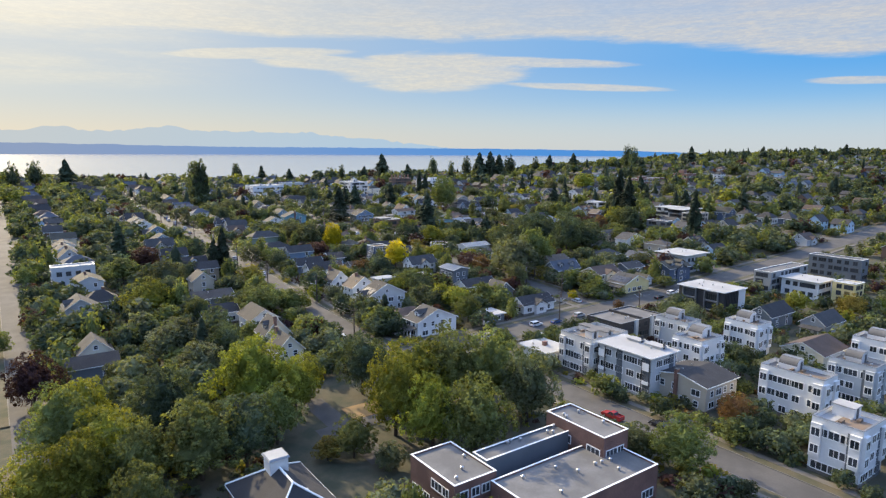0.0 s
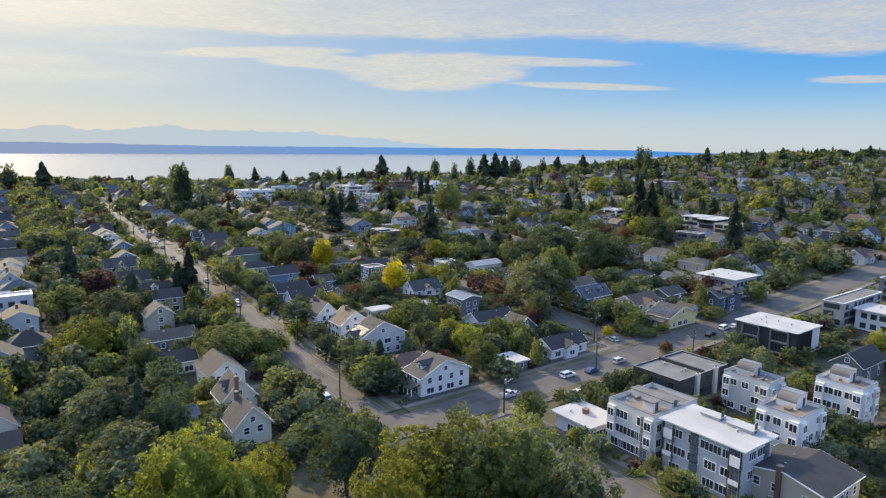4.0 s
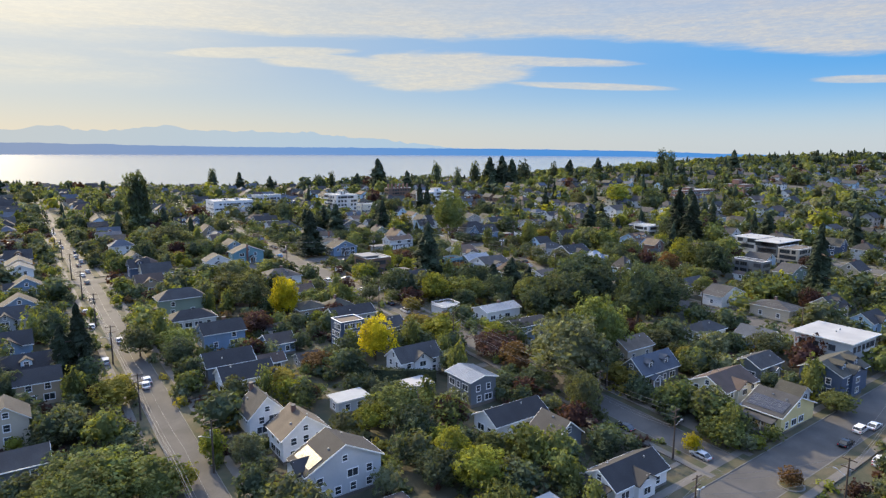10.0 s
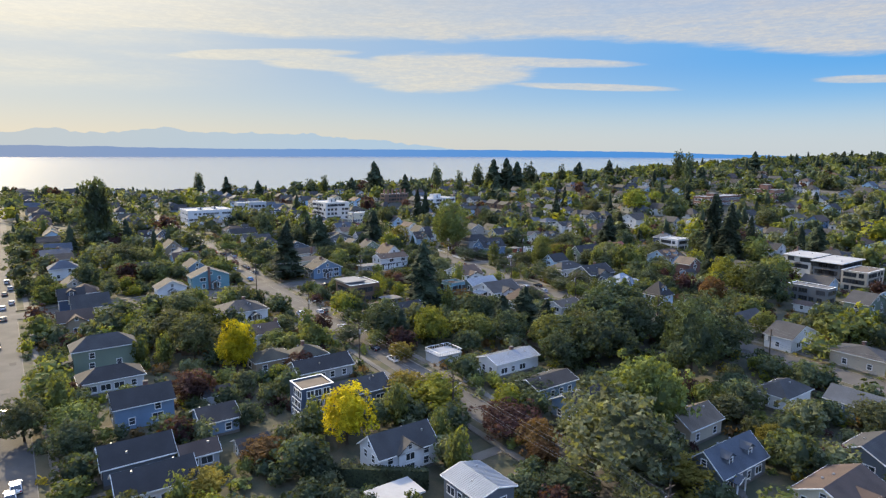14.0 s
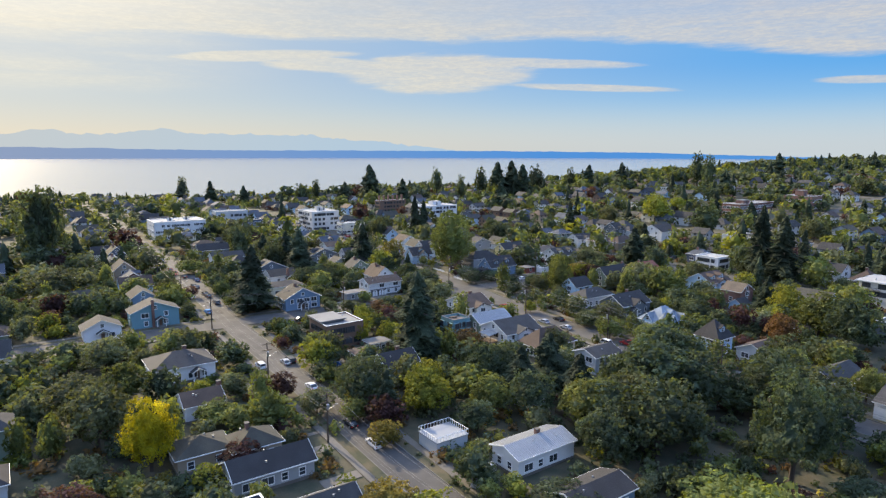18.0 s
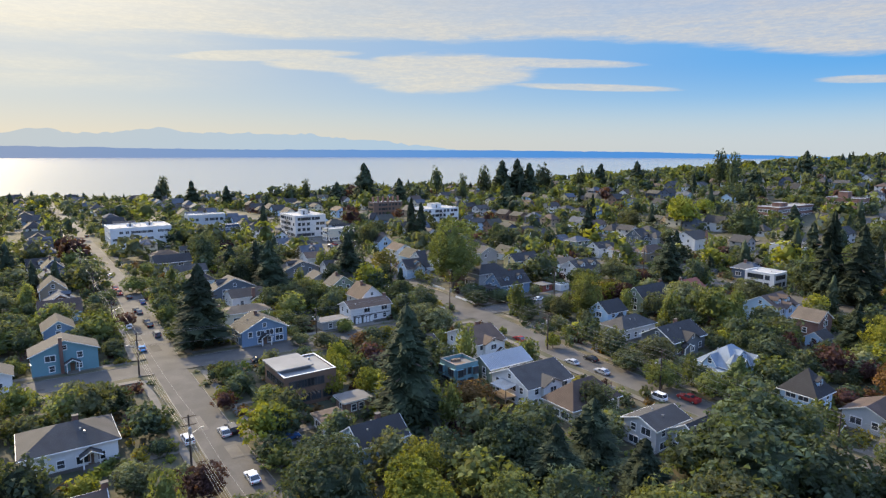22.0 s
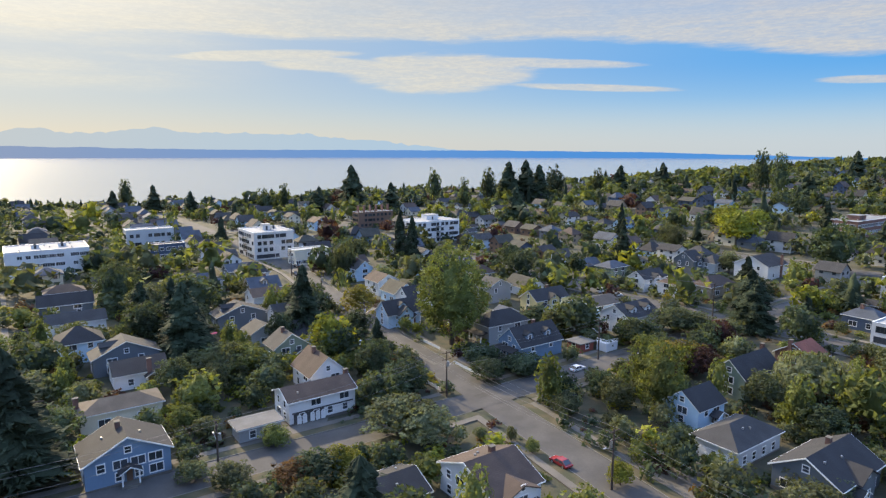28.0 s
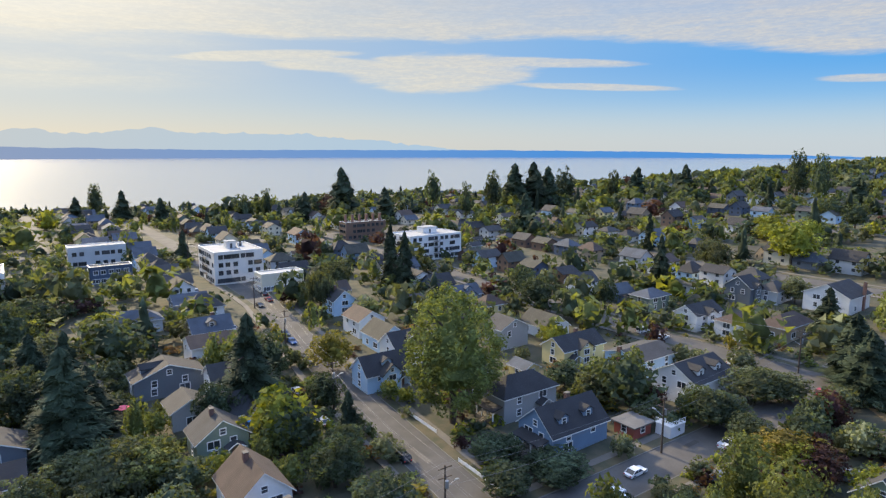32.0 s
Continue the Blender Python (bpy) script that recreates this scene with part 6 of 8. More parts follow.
garage_door(garage_house, "x-", -1.8, 15.5, 8.9)
garage_door(garage_house, "x-", 1.6, 15.5, 8.9)
garage_door(cream_house, "x-", -1.4, 13, 9)
part("upper_roof", Shape().box(-6.9, -3.2, 7.9, 2.2, 6.9, 8.2).mesh("upper_roof", M["roof_ash"]), corner, None, "raised pale flat roof")
part("upper_wall", Shape().box(-6.2, -2.6, 7.0, 1.6, 6.2, 7.9).mesh("upper_wall", M["wall_slate"]), corner)
for k in range(9):
    part("pergola_beam", Shape().box(-6.3 + 0.9 * k, -9.0, 3.0, -6.15 + 0.9 * k, -6.45, 3.2).mesh("pergola_beam", M["wood"]), corner)


def arched_front(root, ln, wd):
    """Dark timber band and white arched garage openings under the upper storey."""
    part("band", Shape().box(-ln * 0.46, -0.10, 2.55, ln * 0.46, 0, 2.85).mesh("band", M["dark_trim"]), root, on_wall("y-", 0, 0, ln, wd))
    for i in range(5):
        u = -ln * 0.36 + 1.25 * i + (0.5 if i > 1 else 0)
        g = Shape()
        arch = [(-0.5, 0.1), (0.5, 0.1), (0.5, 1.7)] + [(0.5 * math.cos(radians(t)), 1.7 + 0.5 * math.sin(radians(t))) for t in range(20, 180, 20)] + [(-0.5, 1.7)]
        g.hull([(x, -0.09, z) for x, z in arch], [(x, 0, z) for x, z in arch])
        part("arched_panel", g.mesh("arched_panel", M["trim"]), root, on_wall("y-", u, 0, ln, wd), "white arched garage panel")
    # dark sheet laid on the lower wall to paint in its shade
    part("shade_wall", Shape().box(-ln * 0.44, -0.05, 0.05, -ln * 0.44 + 7.0, 0, 2.5).mesh("shade_wall", M["dark_trim"]), root, on_wall("y-", 0, 0, ln, wd))


arched_front(arched_house, ARCHED[0], ARCHED[1])


def awning(root, ln, wd):
    """A raised timber deck under a pale corrugated roof at a gable end."""
    m = on_wall("x-", 0, 0, ln, wd)
    d = part("deck", Shape().box(-2.6, -3.4, 2.2, 2.6, 0, 2.45).mesh("deck", M["wood"]), root, m)
    for sx in (-2.5, 2.5):
        part("post", Shape().box(sx - 0.09, -3.35, -1.5, sx + 0.09, -3.17, 4.9).mesh("post", M["wood"]), d)
    # one corrugated sheet: a zigzag section carried from the wall to the eave
    top = [(-2.8 + 0.215 * i, 0.09 if i % 2 else 0.0) for i in range(27)]
    section = top + [(x, z - 0.03) for x, z in reversed(top)]
    r = Shape()
    r.hull([(x, -3.8, 4.75 + z) for x, z in section], [(x, -0.02, 5.3 + z) for x, z in section])
    part("awning", r.mesh("awning", M["roof_pale"]), d, None, "pale corrugated awning")
    rail = part("railing", Shape().box(-2.55, -3.36, 3.35, 2.55, -3.28, 3.43).mesh("railing", M["wood"]), d)
    for i in range(18):
        part("baluster", Shape().box(-2.5 + 0.29 * i, -3.34, 2.45, -2.45 + 0.29 * i, -3.30, 3.35).mesh("baluster", M["wood"]), rail)


awning(deck_house, DECKED[0], DECKED[1])


def terrace():
    d = thing("garden_terrace", TERRACE[0], TERRACE[1], 0, 0, "white walled garden terrace above the street", "terrace")
    part("wall", Shape().box(-2.4, -1.8, -1.5, 2.4, 1.8, 2.6).mesh("wall", M["wall_white"]), d)
    part("floor", Shape().box(-2.5, -1.9, 2.6, 2.5, 1.9, 2.75).mesh("floor", M["trim"]), d)
    for x0, y0, x1, y1 in ((-2.4, -1.8, 2.4, -1.8), (-2.4, -1.8, -2.4, 1.8)):
        r = part("rail", Shape().limb((x0, y0, 3.7), (x1, y1, 3.7), 0.05, 0.05, 4).mesh("rail", M["trim"]), d)
        for i in range(9):
            px, py = x0 + (x1 - x0) * i / 8, y0 + (y1 - y0) * i / 8
            part("baluster", Shape().box(px - 0.03, py - 0.03, 2.75, px + 0.03, py + 0.03, 3.7).mesh("baluster", M["trim"]), r)


terrace()


def gable_porch(root, side, along, ln, wd, roof):
    """A small gabled porch on two white posts before a front door."""
    m = on_wall(side, along, 0, ln, wd)
    p = part("porch", Shape().box(-1.5, -1.8, -1.4, 1.5, 0, 0.4).mesh("porch", M["concrete"]), root, m)
    part("door", Shape().box(-0.5, -0.07, 0.4, 0.5, 0, 2.45).mesh("door", M["wall_brown"]), p, None, "dark wooden front door")
    r = Shape()
    for q in (-1, 1):
        e = [(0, -2.2, 3.75), (q * 1.9, -2.2, 2.65), (q * 1.9, 0.3, 2.65), (0, 0.3, 3.75)]
        if q < 0:
            e = e[::-1]
        r.hull(e[::-1], [(x, y, z + 0.14) for x, y, z in e[::-1]])
        b = [(0, -2.26, 3.72), (q * 1.9, -2.26, 2.62), (q * 1.9, -2.2, 2.62), (0, -2.2, 3.72)]
        if q < 0:
            b = b[::-1]
        part("bargeboard", Shape().hull(b[::-1], [(x, y, z + 0.2) for x, y, z in b[::-1]]).mesh("bargeboard", M["trim"]), p)
        part("post", Shape().box(q * 1.35 - 0.11, -1.75, 0.4, q * 1.35 + 0.11, -1.53, 2.8).mesh("post", M["trim"]), p)
    part("porch_roof", r.mesh("porch_roof", M["roof_" + roof]), p)
    for i in range(3):
        part("step", Shape().box(-0.8, -1.8 - 0.3 * (i + 1), -1.2, 0.8, -1.8 - 0.3 * i, 0.22 - 0.18 * i).mesh("step", M["concrete"]), p)


for ob, side, along, ln, wd, roof in PORCHED:
    gable_porch(ob, side, along, ln, wd, roof)

# ---- trees of the gardens ----
tree(6.8, 138.0, 17.0, 15.0, "green", "broad", 6500)
tree(3.6, 170.1, 14.0, 13.0, "plum", "broad", 6500)
tree(13.1, 125.0, 16.0, 14.0, "lime", "broad", 6500)
tree(16.9, 118.4, 15.0, 12.0, "green", "broad", 6500)
tree(25.3, 138.4, 17.0, 14.0, "deep", "broad", 6500)
tree(27.7, 117.0, 17.0, 17.0, "green", "broad", 6500)
tree(45.3, 139.0, 20.0, 18.0, "lime", "broad", 6500)
tree(53.7, 134.1, 15.0, 11.0, "lime", "broad", 6500)
tree(72.9, 136.7, 17.0, 13.0, "deep", "broad", 6500)
tree(68.0, 112.5, 20.0, 14.0, "lime", "broad", 6500)
tree(84.5, 117.3, 21.0, 19.0, "green", "broad", 6500)
tree(94.9, 111.5, 20.0, 18.0, "green", "broad", 6500)
tree(96.0, 100.3, 18.0, 14.0, "olive", "broad", 6500)
tree(70.3, 101.4, 17.0, 14.0, "lime", "broad", 6500)
tree(76.2, 94.5, 18.0, 15.0, "green", "broad", 6500)
tree(106.5, 67.0, 12.0, 13.0, "green", "broad", 6500)
tree(102.9, 74.7, 8.0, 9.0, "olive", "broad", 6500)
tree(135.0, 71.9, 8.0, 9.0, "rust", "broad", 6500)
tree(41.6, 236.1, 13.0, 17.0, "lime", "broad", 6500)
tree(53.3, 215.3, 9.0, 8.0, "deep", "broad", 6500)
tree(73.0, 214.5, 12.0, 18.0, "green", "broad", 6500)
tree(49.2, 172.4, 13.0, 12.0, "deep", "broad", 6500)
tree(11.4, 145.3, 15.0, 12.0, "lime", "broad", 6500)
tree(1.9, 119.2, 13.0, 13.0, "lime", "broad", 6500)
tree(8.2, 119.4, 14.0, 13.0, "lime", "broad", 6500)
tree(15.2, 106.3, 12.0, 10.0, "green", "broad", 6500)
tree(36.2, 116.9, 16.0, 14.0, "deep", "broad", 6500)
tree(196.5, 123.3, 9.0, 8.0, "silver", "broad", 6500)
tree(245.6, 110.7, 8.0, 10.0, "lime", "broad", 6500)
tree(254.8, 95.5, 9.0, 12.0, "gold", "broad", 6500)
tree(44.9, 123.0, 14.0, 11.0, "green", "broad", 6500)
tree(45.0, 319.6, 20.0, 10.0, "fir", "conifer", 2400)
tree(80.4, 279.7, 21.0, 8.0, "fir", "conifer", 2400)
tree(76.5, 279.4, 16.0, 8.0, "fir", "conifer", 2400)
tree(65.1, 272.0, 9.0, 8.0, "deep", "broad", 2400)
tree(49.9, 240.5, 12.0, 13.0, "deep", "broad", 2400)
tree(52.3, 301.4, 11.0, 14.0, "plum", "broad", 2400)
tree(40.4, 282.8, 11.0, 16.0, "green", "broad", 2400)
tree(53.2, 217.1, 9.0, 10.0, "green", "broad", 2400)
tree(40.5, 189.1, 12.0, 14.0, "silver", "broad", 2400)
tree(46.6, 197.7, 9.0, 9.0, "fir", "conifer", 2400)
tree(153.5, 252.5, 14.0, 12.0, "yellow", "broad", 2600)
tree(130.7, 290.2, 9.0, 11.0, "plum", "broad", 2600)
tree(194.1, 216.2, 19.0, 20.0, "silver", "broad", 2600)
tree(207.4, 216.8, 22.0, 17.0, "green", "broad", 2600)
tree(241.5, 267.7, 14.0, 13.0, "olive", "broad", 2600)
tree(266.3, 275.0, 18.0, 20.0, "deep", "broad", 2600)
tree(273.2, 249.1, 17.0, 17.0, "deep", "broad", 2600)
tree(351.8, 285.7, 14.0, 11.0, "lime", "broad", 2600)
tree(176.8, 192.5, 13.0, 8.0, "olive", "broad", 2600)
tree(105.1, 284.4, 9.0, 12.0, "green", "broad", 2600)
tree(96.2, 289.0, 10.0, 11.0, "olive", "broad", 2600)
tree(212.9, 307.7, 10.0, 9.0, "lime", "broad", 2600)
tree(199.2, 319.9, 9.0, 10.0, "deep", "broad", 2600)
tree(178.6, 254.7, 10.0, 14.0, "lime", "broad", 2600)
tree(185.6, 236.8, 8.0, 15.0, "plum", "broad", 2600)
tree(139.4, 215.5, 10.0, 14.0, "green", "broad", 2600)
tree(137.2, 271.9, 6.0, 8.0, "deep", "broad", 2600)
tree(135.9, 254.1, 6.0, 9.0, "rust", "broad", 2600)
tree(122.7, 248.8, 6.0, 9.0, "gold", "broad", 2600)
tree(147.2, 341.4, 11.0, 12.0, "green", "broad", 2600)
tree(139.3, 194.8, 9.0, 8.0, "lime", "broad", 2600)
tree(310.9, 202.7, 10.0, 9.0, "plum", "broad", 2600)
tree(85.5, 258.3, 8.0, 12.0, "gold", "broad", 2600)
tree(116.0, 287.7, 6.0, 7.0, "olive", "broad", 2600)
tree(76.2, 310.3, 12.0, 11.0, "deep", "broad", 2600)
tree(298.7, 239.1, 10.0, 9.0, "green", "broad", 2600)
tree(185.6, 227.3, 8.0, 10.0, "rust", "broad", 2600)
tree(228.2, 199.7, 6.0, 7.0, "gold", "broad", 2600)
tree(186.1, 169.4, 4.5, 4.0, "yellow", "broad", 2600)
tree(148.1, 192.1, 6.0, 9.0, "green", "broad", 2600)
tree(138.5, 207.3, 9.0, 10.0, "deep", "broad", 2600)
tree(131.5, 216.1, 7.0, 8.0, "lime", "broad", 2600)
tree(256.2, 190.1, 8.0, 12.0, "olive", "broad", 2600)
tree(232.7, 159.9, 6.0, 9.0, "green", "broad", 2600)
tree(138.5, 319.8, 15.0, 15.0, "olive", "broad", 2400)
tree(206.6, 297.9, 11.0, 12.0, "lime", "broad", 2400)
tree(197.7, 317.1, 10.0, 12.0, "deep", "broad", 2400)
tree(231.9, 300.9, 12.0, 12.0, "deep", "broad", 2400)
tree(243.6, 294.7, 15.0, 12.0, "fir", "conifer", 2400)
tree(268.0, 274.4, 18.0, 22.0, "deep", "broad", 2400)
tree(240.0, 262.4, 14.0, 16.0, "olive", "broad", 2400)
tree(223.3, 231.3, 10.0, 16.0, "green", "broad", 2400)
tree(122.1, 422.5, 12.0, 12.0, "deep", "broad", 2400)
tree(138.4, 458.7, 12.0, 18.0, "olive", "broad", 2400)
tree(145.8, 365.8, 10.0, 13.0, "olive", "broad", 2400)
tree(127.7, 374.8, 6.0, 7.0, "deep", "broad", 2400)
tree(176.4, 264.6, 8.0, 12.0, "gold", "broad", 2400)
tree(285.2, 254.0, 14.0, 16.0, "deep", "broad", 2400)
tree(276.0, 240.5, 15.0, 18.0, "olive", "broad", 2400)
tree(269.0, 255.4, 9.0, 10.0, "olive", "broad", 2400)
tree(203.7, 249.7, 6.0, 14.0, "deep", "broad", 2400)
tree(189.6, 289.3, 6.0, 8.0, "gold", "broad", 2400)
tree(189.6, 303.5, 6.0, 7.0, "green", "broad", 2400)
tree(161.4, 297.5, 6.0, 9.0, "plum", "broad", 2400)
tree(342.3, 270.3, 15.0, 17.0, "green", "broad", 2400)
tree(254.9, 268.9, 18.0, 22.0, "deep", "broad", 2400)
tree(261.4, 261.1, 16.0, 17.0, "deep", "broad", 2400)
tree(232.5, 263.2, 14.0, 16.0, "deep", "broad", 2400)
tree(264.9, 236.0, 15.0, 17.0, "deep", "broad", 2400)
tree(229.1, 303.1, 13.0, 12.0, "deep", "broad", 2400)
tree(231.6, 292.6, 14.0, 12.0, "fir", "conifer", 2400)
tree(240.0, 280.2, 14.0, 11.0, "fir", "conifer", 2400)
tree(210.4, 284.0, 8.0, 10.0, "deep", "broad", 2400)
tree(206.7, 301.8, 11.0, 10.0, "lime", "broad", 2400)
tree(140.8, 464.9, 13.0, 20.0, "olive", "broad", 2400)
tree(135.4, 333.7, 12.0, 14.0, "olive", "broad", 2400)
tree(200.8, 317.7, 10.0, 12.0, "deep", "broad", 2400)
tree(298.6, 259.7, 13.0, 13.0, "olive", "broad", 2400)
tree(355.3, 294.6, 14.0, 9.0, "fir", "conifer", 2400)
tree(322.0, 272.0, 12.0, 10.0, "rust", "broad", 2400)
tree(268.5, 253.7, 10.0, 12.0, "deep", "broad", 2400)
tree(292.2, 255.3, 12.0, 12.0, "green", "broad", 2400)
tree(183.6, 311.4, 7.0, 9.0, "olive", "broad", 2400)
tree(179.5, 324.6, 7.0, 9.0, "plum", "broad", 2400)
tree(261.8, 310.0, 9.0, 10.0, "olive", "broad", 2400)
tree(288.3, 311.5, 8.0, 10.0, "green", "broad", 2400)
tree(293.6, 300.9, 7.0, 9.0, "green", "broad", 2400)
tree(162.3, 318.5, 6.0, 10.0, "green", "broad", 2400)
tree(170.2, 332.7, 6.0, 8.0, "olive", "broad", 2400)
tree(237.2, 350.8, 21.0, 15.0, "fir", "conifer", 2400)
tree(329.0, 376.2, 14.0, 8.0, "green", "column", 2400)
tree(397.2, 388.0, 18.0, 13.0, "fir", "conifer", 2400)
tree(335.3, 543.3, 14.0, 12.0, "olive", "broad", 2400)
tree(391.0, 498.7, 14.0, 11.0, "deep", "broad", 2400)
tree(361.9, 536.7, 24.0, 9.0, "fir", "conifer", 2400)
tree(501.6, 525.9, 20.0, 7.0, "fir", "conifer", 2400)
tree(488.4, 485.3, 14.0, 11.0, "olive", "broad", 2400)
tree(350.5, 346.7, 12.0, 18.0, "silver", "weeping", 2400)
tree(268.0, 382.2, 9.0, 13.0, "silver", "broad", 2400)
tree(278.7, 407.2, 9.0, 12.0, "deep", "broad", 2400)
tree(283.0, 429.9, 7.0, 7.0, "deep", "broad", 2400)
tree(238.0, 502.4, 12.0, 16.0, "olive", "broad", 2400)
tree(249.0, 439.0, 9.0, 14.0, "green", "broad", 2400)
tree(265.3, 454.6, 11.0, 9.0, "fir", "broad", 2400)
tree(312.6, 371.2, 8.0, 9.0, "olive", "broad", 2400)
tree(301.9, 323.7, 8.0, 12.0, "olive", "broad", 2400)
tree(377.2, 337.9, 10.0, 14.0, "olive", "broad", 2400)
tree(303.5, 300.0, 9.0, 8.0, "green", "conifer", 2400)
tree(292.3, 325.4, 6.0, 10.0, "olive", "broad", 2400)
tree(284.4, 487.6, 9.0, 14.0, "olive", "broad", 2400)
tree(237.9, 443.9, 7.0, 9.0, "olive", "broad", 2400)
tree(322.4, 302.3, 10.0, 14.0, "deep", "broad", 2400)
tree(312.1, 325.8, 6.0, 9.0, "olive", "broad", 2400)
tree(221.6, 361.2, 8.0, 8.0, "lime", "broad", 2400)
tree(225.0, 348.3, 8.0, 8.0, "lime", "broad", 2400)
tree(233.6, 590.0, 10.0, 14.0, "deep", "broad", 2400)
tree(195.1, 483.2, 7.0, 12.0, "green", "broad", 2400)
tree(184.7, 437.5, 5.0, 7.0, "plum", "broad", 2400)
tree(177.8, 441.9, 8.0, 10.0, "olive", "broad", 2400)
tree(485.7, 379.0, 12.0, 10.0, "fir", "conifer", 2400)
tree(302.7, 377.0, 5.0, 8.0, "olive", "broad", 2400)
tree(241.7, 330.1, 7.0, 11.0, "rust", "broad", 2400)
tree(288.2, 451.3, 9.0, 9.0, "deep", "broad", 2400)
tree(299.8, 472.1, 11.0, 13.0, "gold", "broad", 2400)
tree(320.9, 526.4, 15.0, 12.0, "olive", "weeping", 2400)
tree(360.2, 545.0, 26.0, 9.0, "fir", "conifer", 2400)
tree(384.7, 484.8, 13.0, 14.0, "deep", "broad", 2400)
tree(392.3, 474.3, 9.0, 8.0, "olive", "broad", 2400)
tree(406.2, 472.2, 12.0, 9.0, "deep", "broad", 2400)
tree(435.8, 471.0, 24.0, 9.0, "fir", "conifer", 2400)
tree(486.6, 478.1, 14.0, 11.0, "olive", "broad", 2400)
tree(389.0, 381.7, 17.0, 14.0, "fir", "conifer", 2400)
tree(344.8, 377.7, 8.0, 14.0, "gold", "broad", 2400)
tree(344.8, 371.9, 8.0, 10.0, "plum", "broad", 2400)
tree(278.3, 422.4, 9.0, 10.0, "deep", "broad", 2400)
tree(350.9, 396.0, 9.0, 12.0, "deep", "broad", 2400)
tree(369.8, 396.8, 9.0, 14.0, "olive", "broad", 2400)
tree(240.8, 478.0, 19.0, 10.0, "fir", "conifer", 2400)
tree(236.5, 547.5, 12.0, 16.0, "deep", "broad", 2400)
tree(243.8, 439.7, 8.0, 16.0, "olive", "weeping", 2400)
tree(276.2, 468.7, 16.0, 12.0, "fir", "conifer", 2400)
tree(328.4, 505.5, 8.0, 8.0, "olive", "broad", 2400)
tree(279.9, 598.0, 8.0, 9.0, "deep", "broad", 2400)
tree(277.4, 513.2, 9.0, 14.0, "olive", "broad", 2400)
tree(435.1, 410.6, 14.0, 9.0, "fir", "conifer", 2400)
tree(300.7, 402.4, 6.0, 10.0, "deep", "broad", 2400)
tree(342.4, 429.6, 7.0, 11.0, "deep", "broad", 2400)
tree(304.9, 412.1, 6.0, 9.0, "deep", "broad", 2400)
tree(311.9, 401.3, 5.0, 12.0, "deep", "broad", 2400)
tree(314.9, 540.9, 6.0, 9.0, "plum", "broad", 2400)
tree(362.8, 407.6, 6.0, 9.0, "deep", "broad", 2400)
tree(425.3, 401.4, 9.0, 13.0, "deep", "broad", 2400)
tree(459.2, 432.0, 10.0, 10.0, "olive", "broad", 2400)
tree(232.3, 474.8, 14.0, 14.0, "deep", "broad", 2400)
tree(243.4, 465.1, 15.0, 12.0, "fir", "conifer", 2400)
tree(282.3, 471.1, 14.0, 12.0, "deep", "broad", 2400)
tree(346.2, 361.4, 8.0, 12.0, "lime", "broad", 2400)
tree(309.1, 430.4, 31.0, 21.5, "green", "column", 9000, low=0.1)
tree(456.5, 788.5, 39.5, 28.5, "fir", "conifer", 700)
tree(527.5, 762.4, 33.9, 14.0, "deep", "broad", 700)
tree(297.1, 945.1, 27.8, 11.7, "deep", "column", 700)
tree(139.0, 542.0, 37.5, 15.8, "deep", "column", 700)
tree(598.1, 715.8, 39.5, 28.5, "fir", "conifer", 700)
tree(585.4, 724.8, 38.6, 27.8, "fir", "conifer", 700)
tree(551.1, 712.4, 33.8, 14.0, "deep", "broad", 700)
tree(641.1, 721.9, 30.4, 20.0, "fir", "broad", 700)
tree(614.8, 716.1, 34.4, 24.8, "fir", "conifer", 700)
tree(306.4, 862.4, 23.9, 17.2, "fir", "conifer", 700)
tree(275.2, 860.1, 20.2, 14.6, "fir", "conifer", 700)
tree(322.6, 801.7, 20.5, 14.8, "fir", "conifer", 700)
tree(376.9, 787.5, 21.2, 16.0, "deep", "broad", 700)
tree(397.4, 797.4, 24.5, 9.0, "deep", "broad", 700)
tree(461.3, 727.3, 25.7, 18.5, "fir", "conifer", 700)
tree(413.4, 761.5, 22.9, 16.5, "fir", "conifer", 700)
tree(674.8, 624.1, 28.7, 20.6, "fir", "conifer", 700)
tree(669.0, 665.2, 28.0, 20.2, "fir", "conifer", 700)
tree(651.9, 677.4, 26.6, 10.0, "deep", "broad", 700)
tree(503.9, 684.6, 28.7, 9.0, "deep", "broad", 700)
tree(490.9, 607.9, 26.2, 18.9, "fir", "conifer", 700)
tree(146.5, 583.4, 34.8, 14.6, "deep", "column", 700)
tree(811.0, 527.0, 27.7, 20.0, "fir", "conifer", 700)
tree(894.2, 467.7, 24.2, 17.4, "fir", "conifer", 700)
tree(795.4, 439.9, 13.3, 12.0, "fir", "conifer", 700)
tree(989.6, 399.6, 23.1, 16.6, "fir", "conifer", 700)
tree(983.2, 465.6, 17.7, 12.8, "fir", "conifer", 700)
tree(35.8, 760.6, 29.4, 16.0, "deep", "broad", 700)
tree(15.9, 725.7, 28.2, 14.0, "deep", "broad", 700)
tree(63.4, 765.5, 31.7, 22.8, "fir", "conifer", 700)
tree(140.5, 541.0, 38.1, 14.0, "deep", "broad", 700)
tree(232.0, 407.9, 5.0, 6.0, "olive", "broad", 2400)
tree(242.3, 397.5, 5.0, 6.0, "green", "broad", 2400)
tree(244.1, 381.4, 6.0, 10.0, "deep", "broad", 2400)
tree(240.3, 382.4, 5.0, 8.0, "rust", "broad", 2400)
tree(248.8, 380.9, 6.0, 8.0, "lime", "broad", 2400)
tree(265.4, 389.4, 9.0, 14.0, "silver", "broad", 2400)
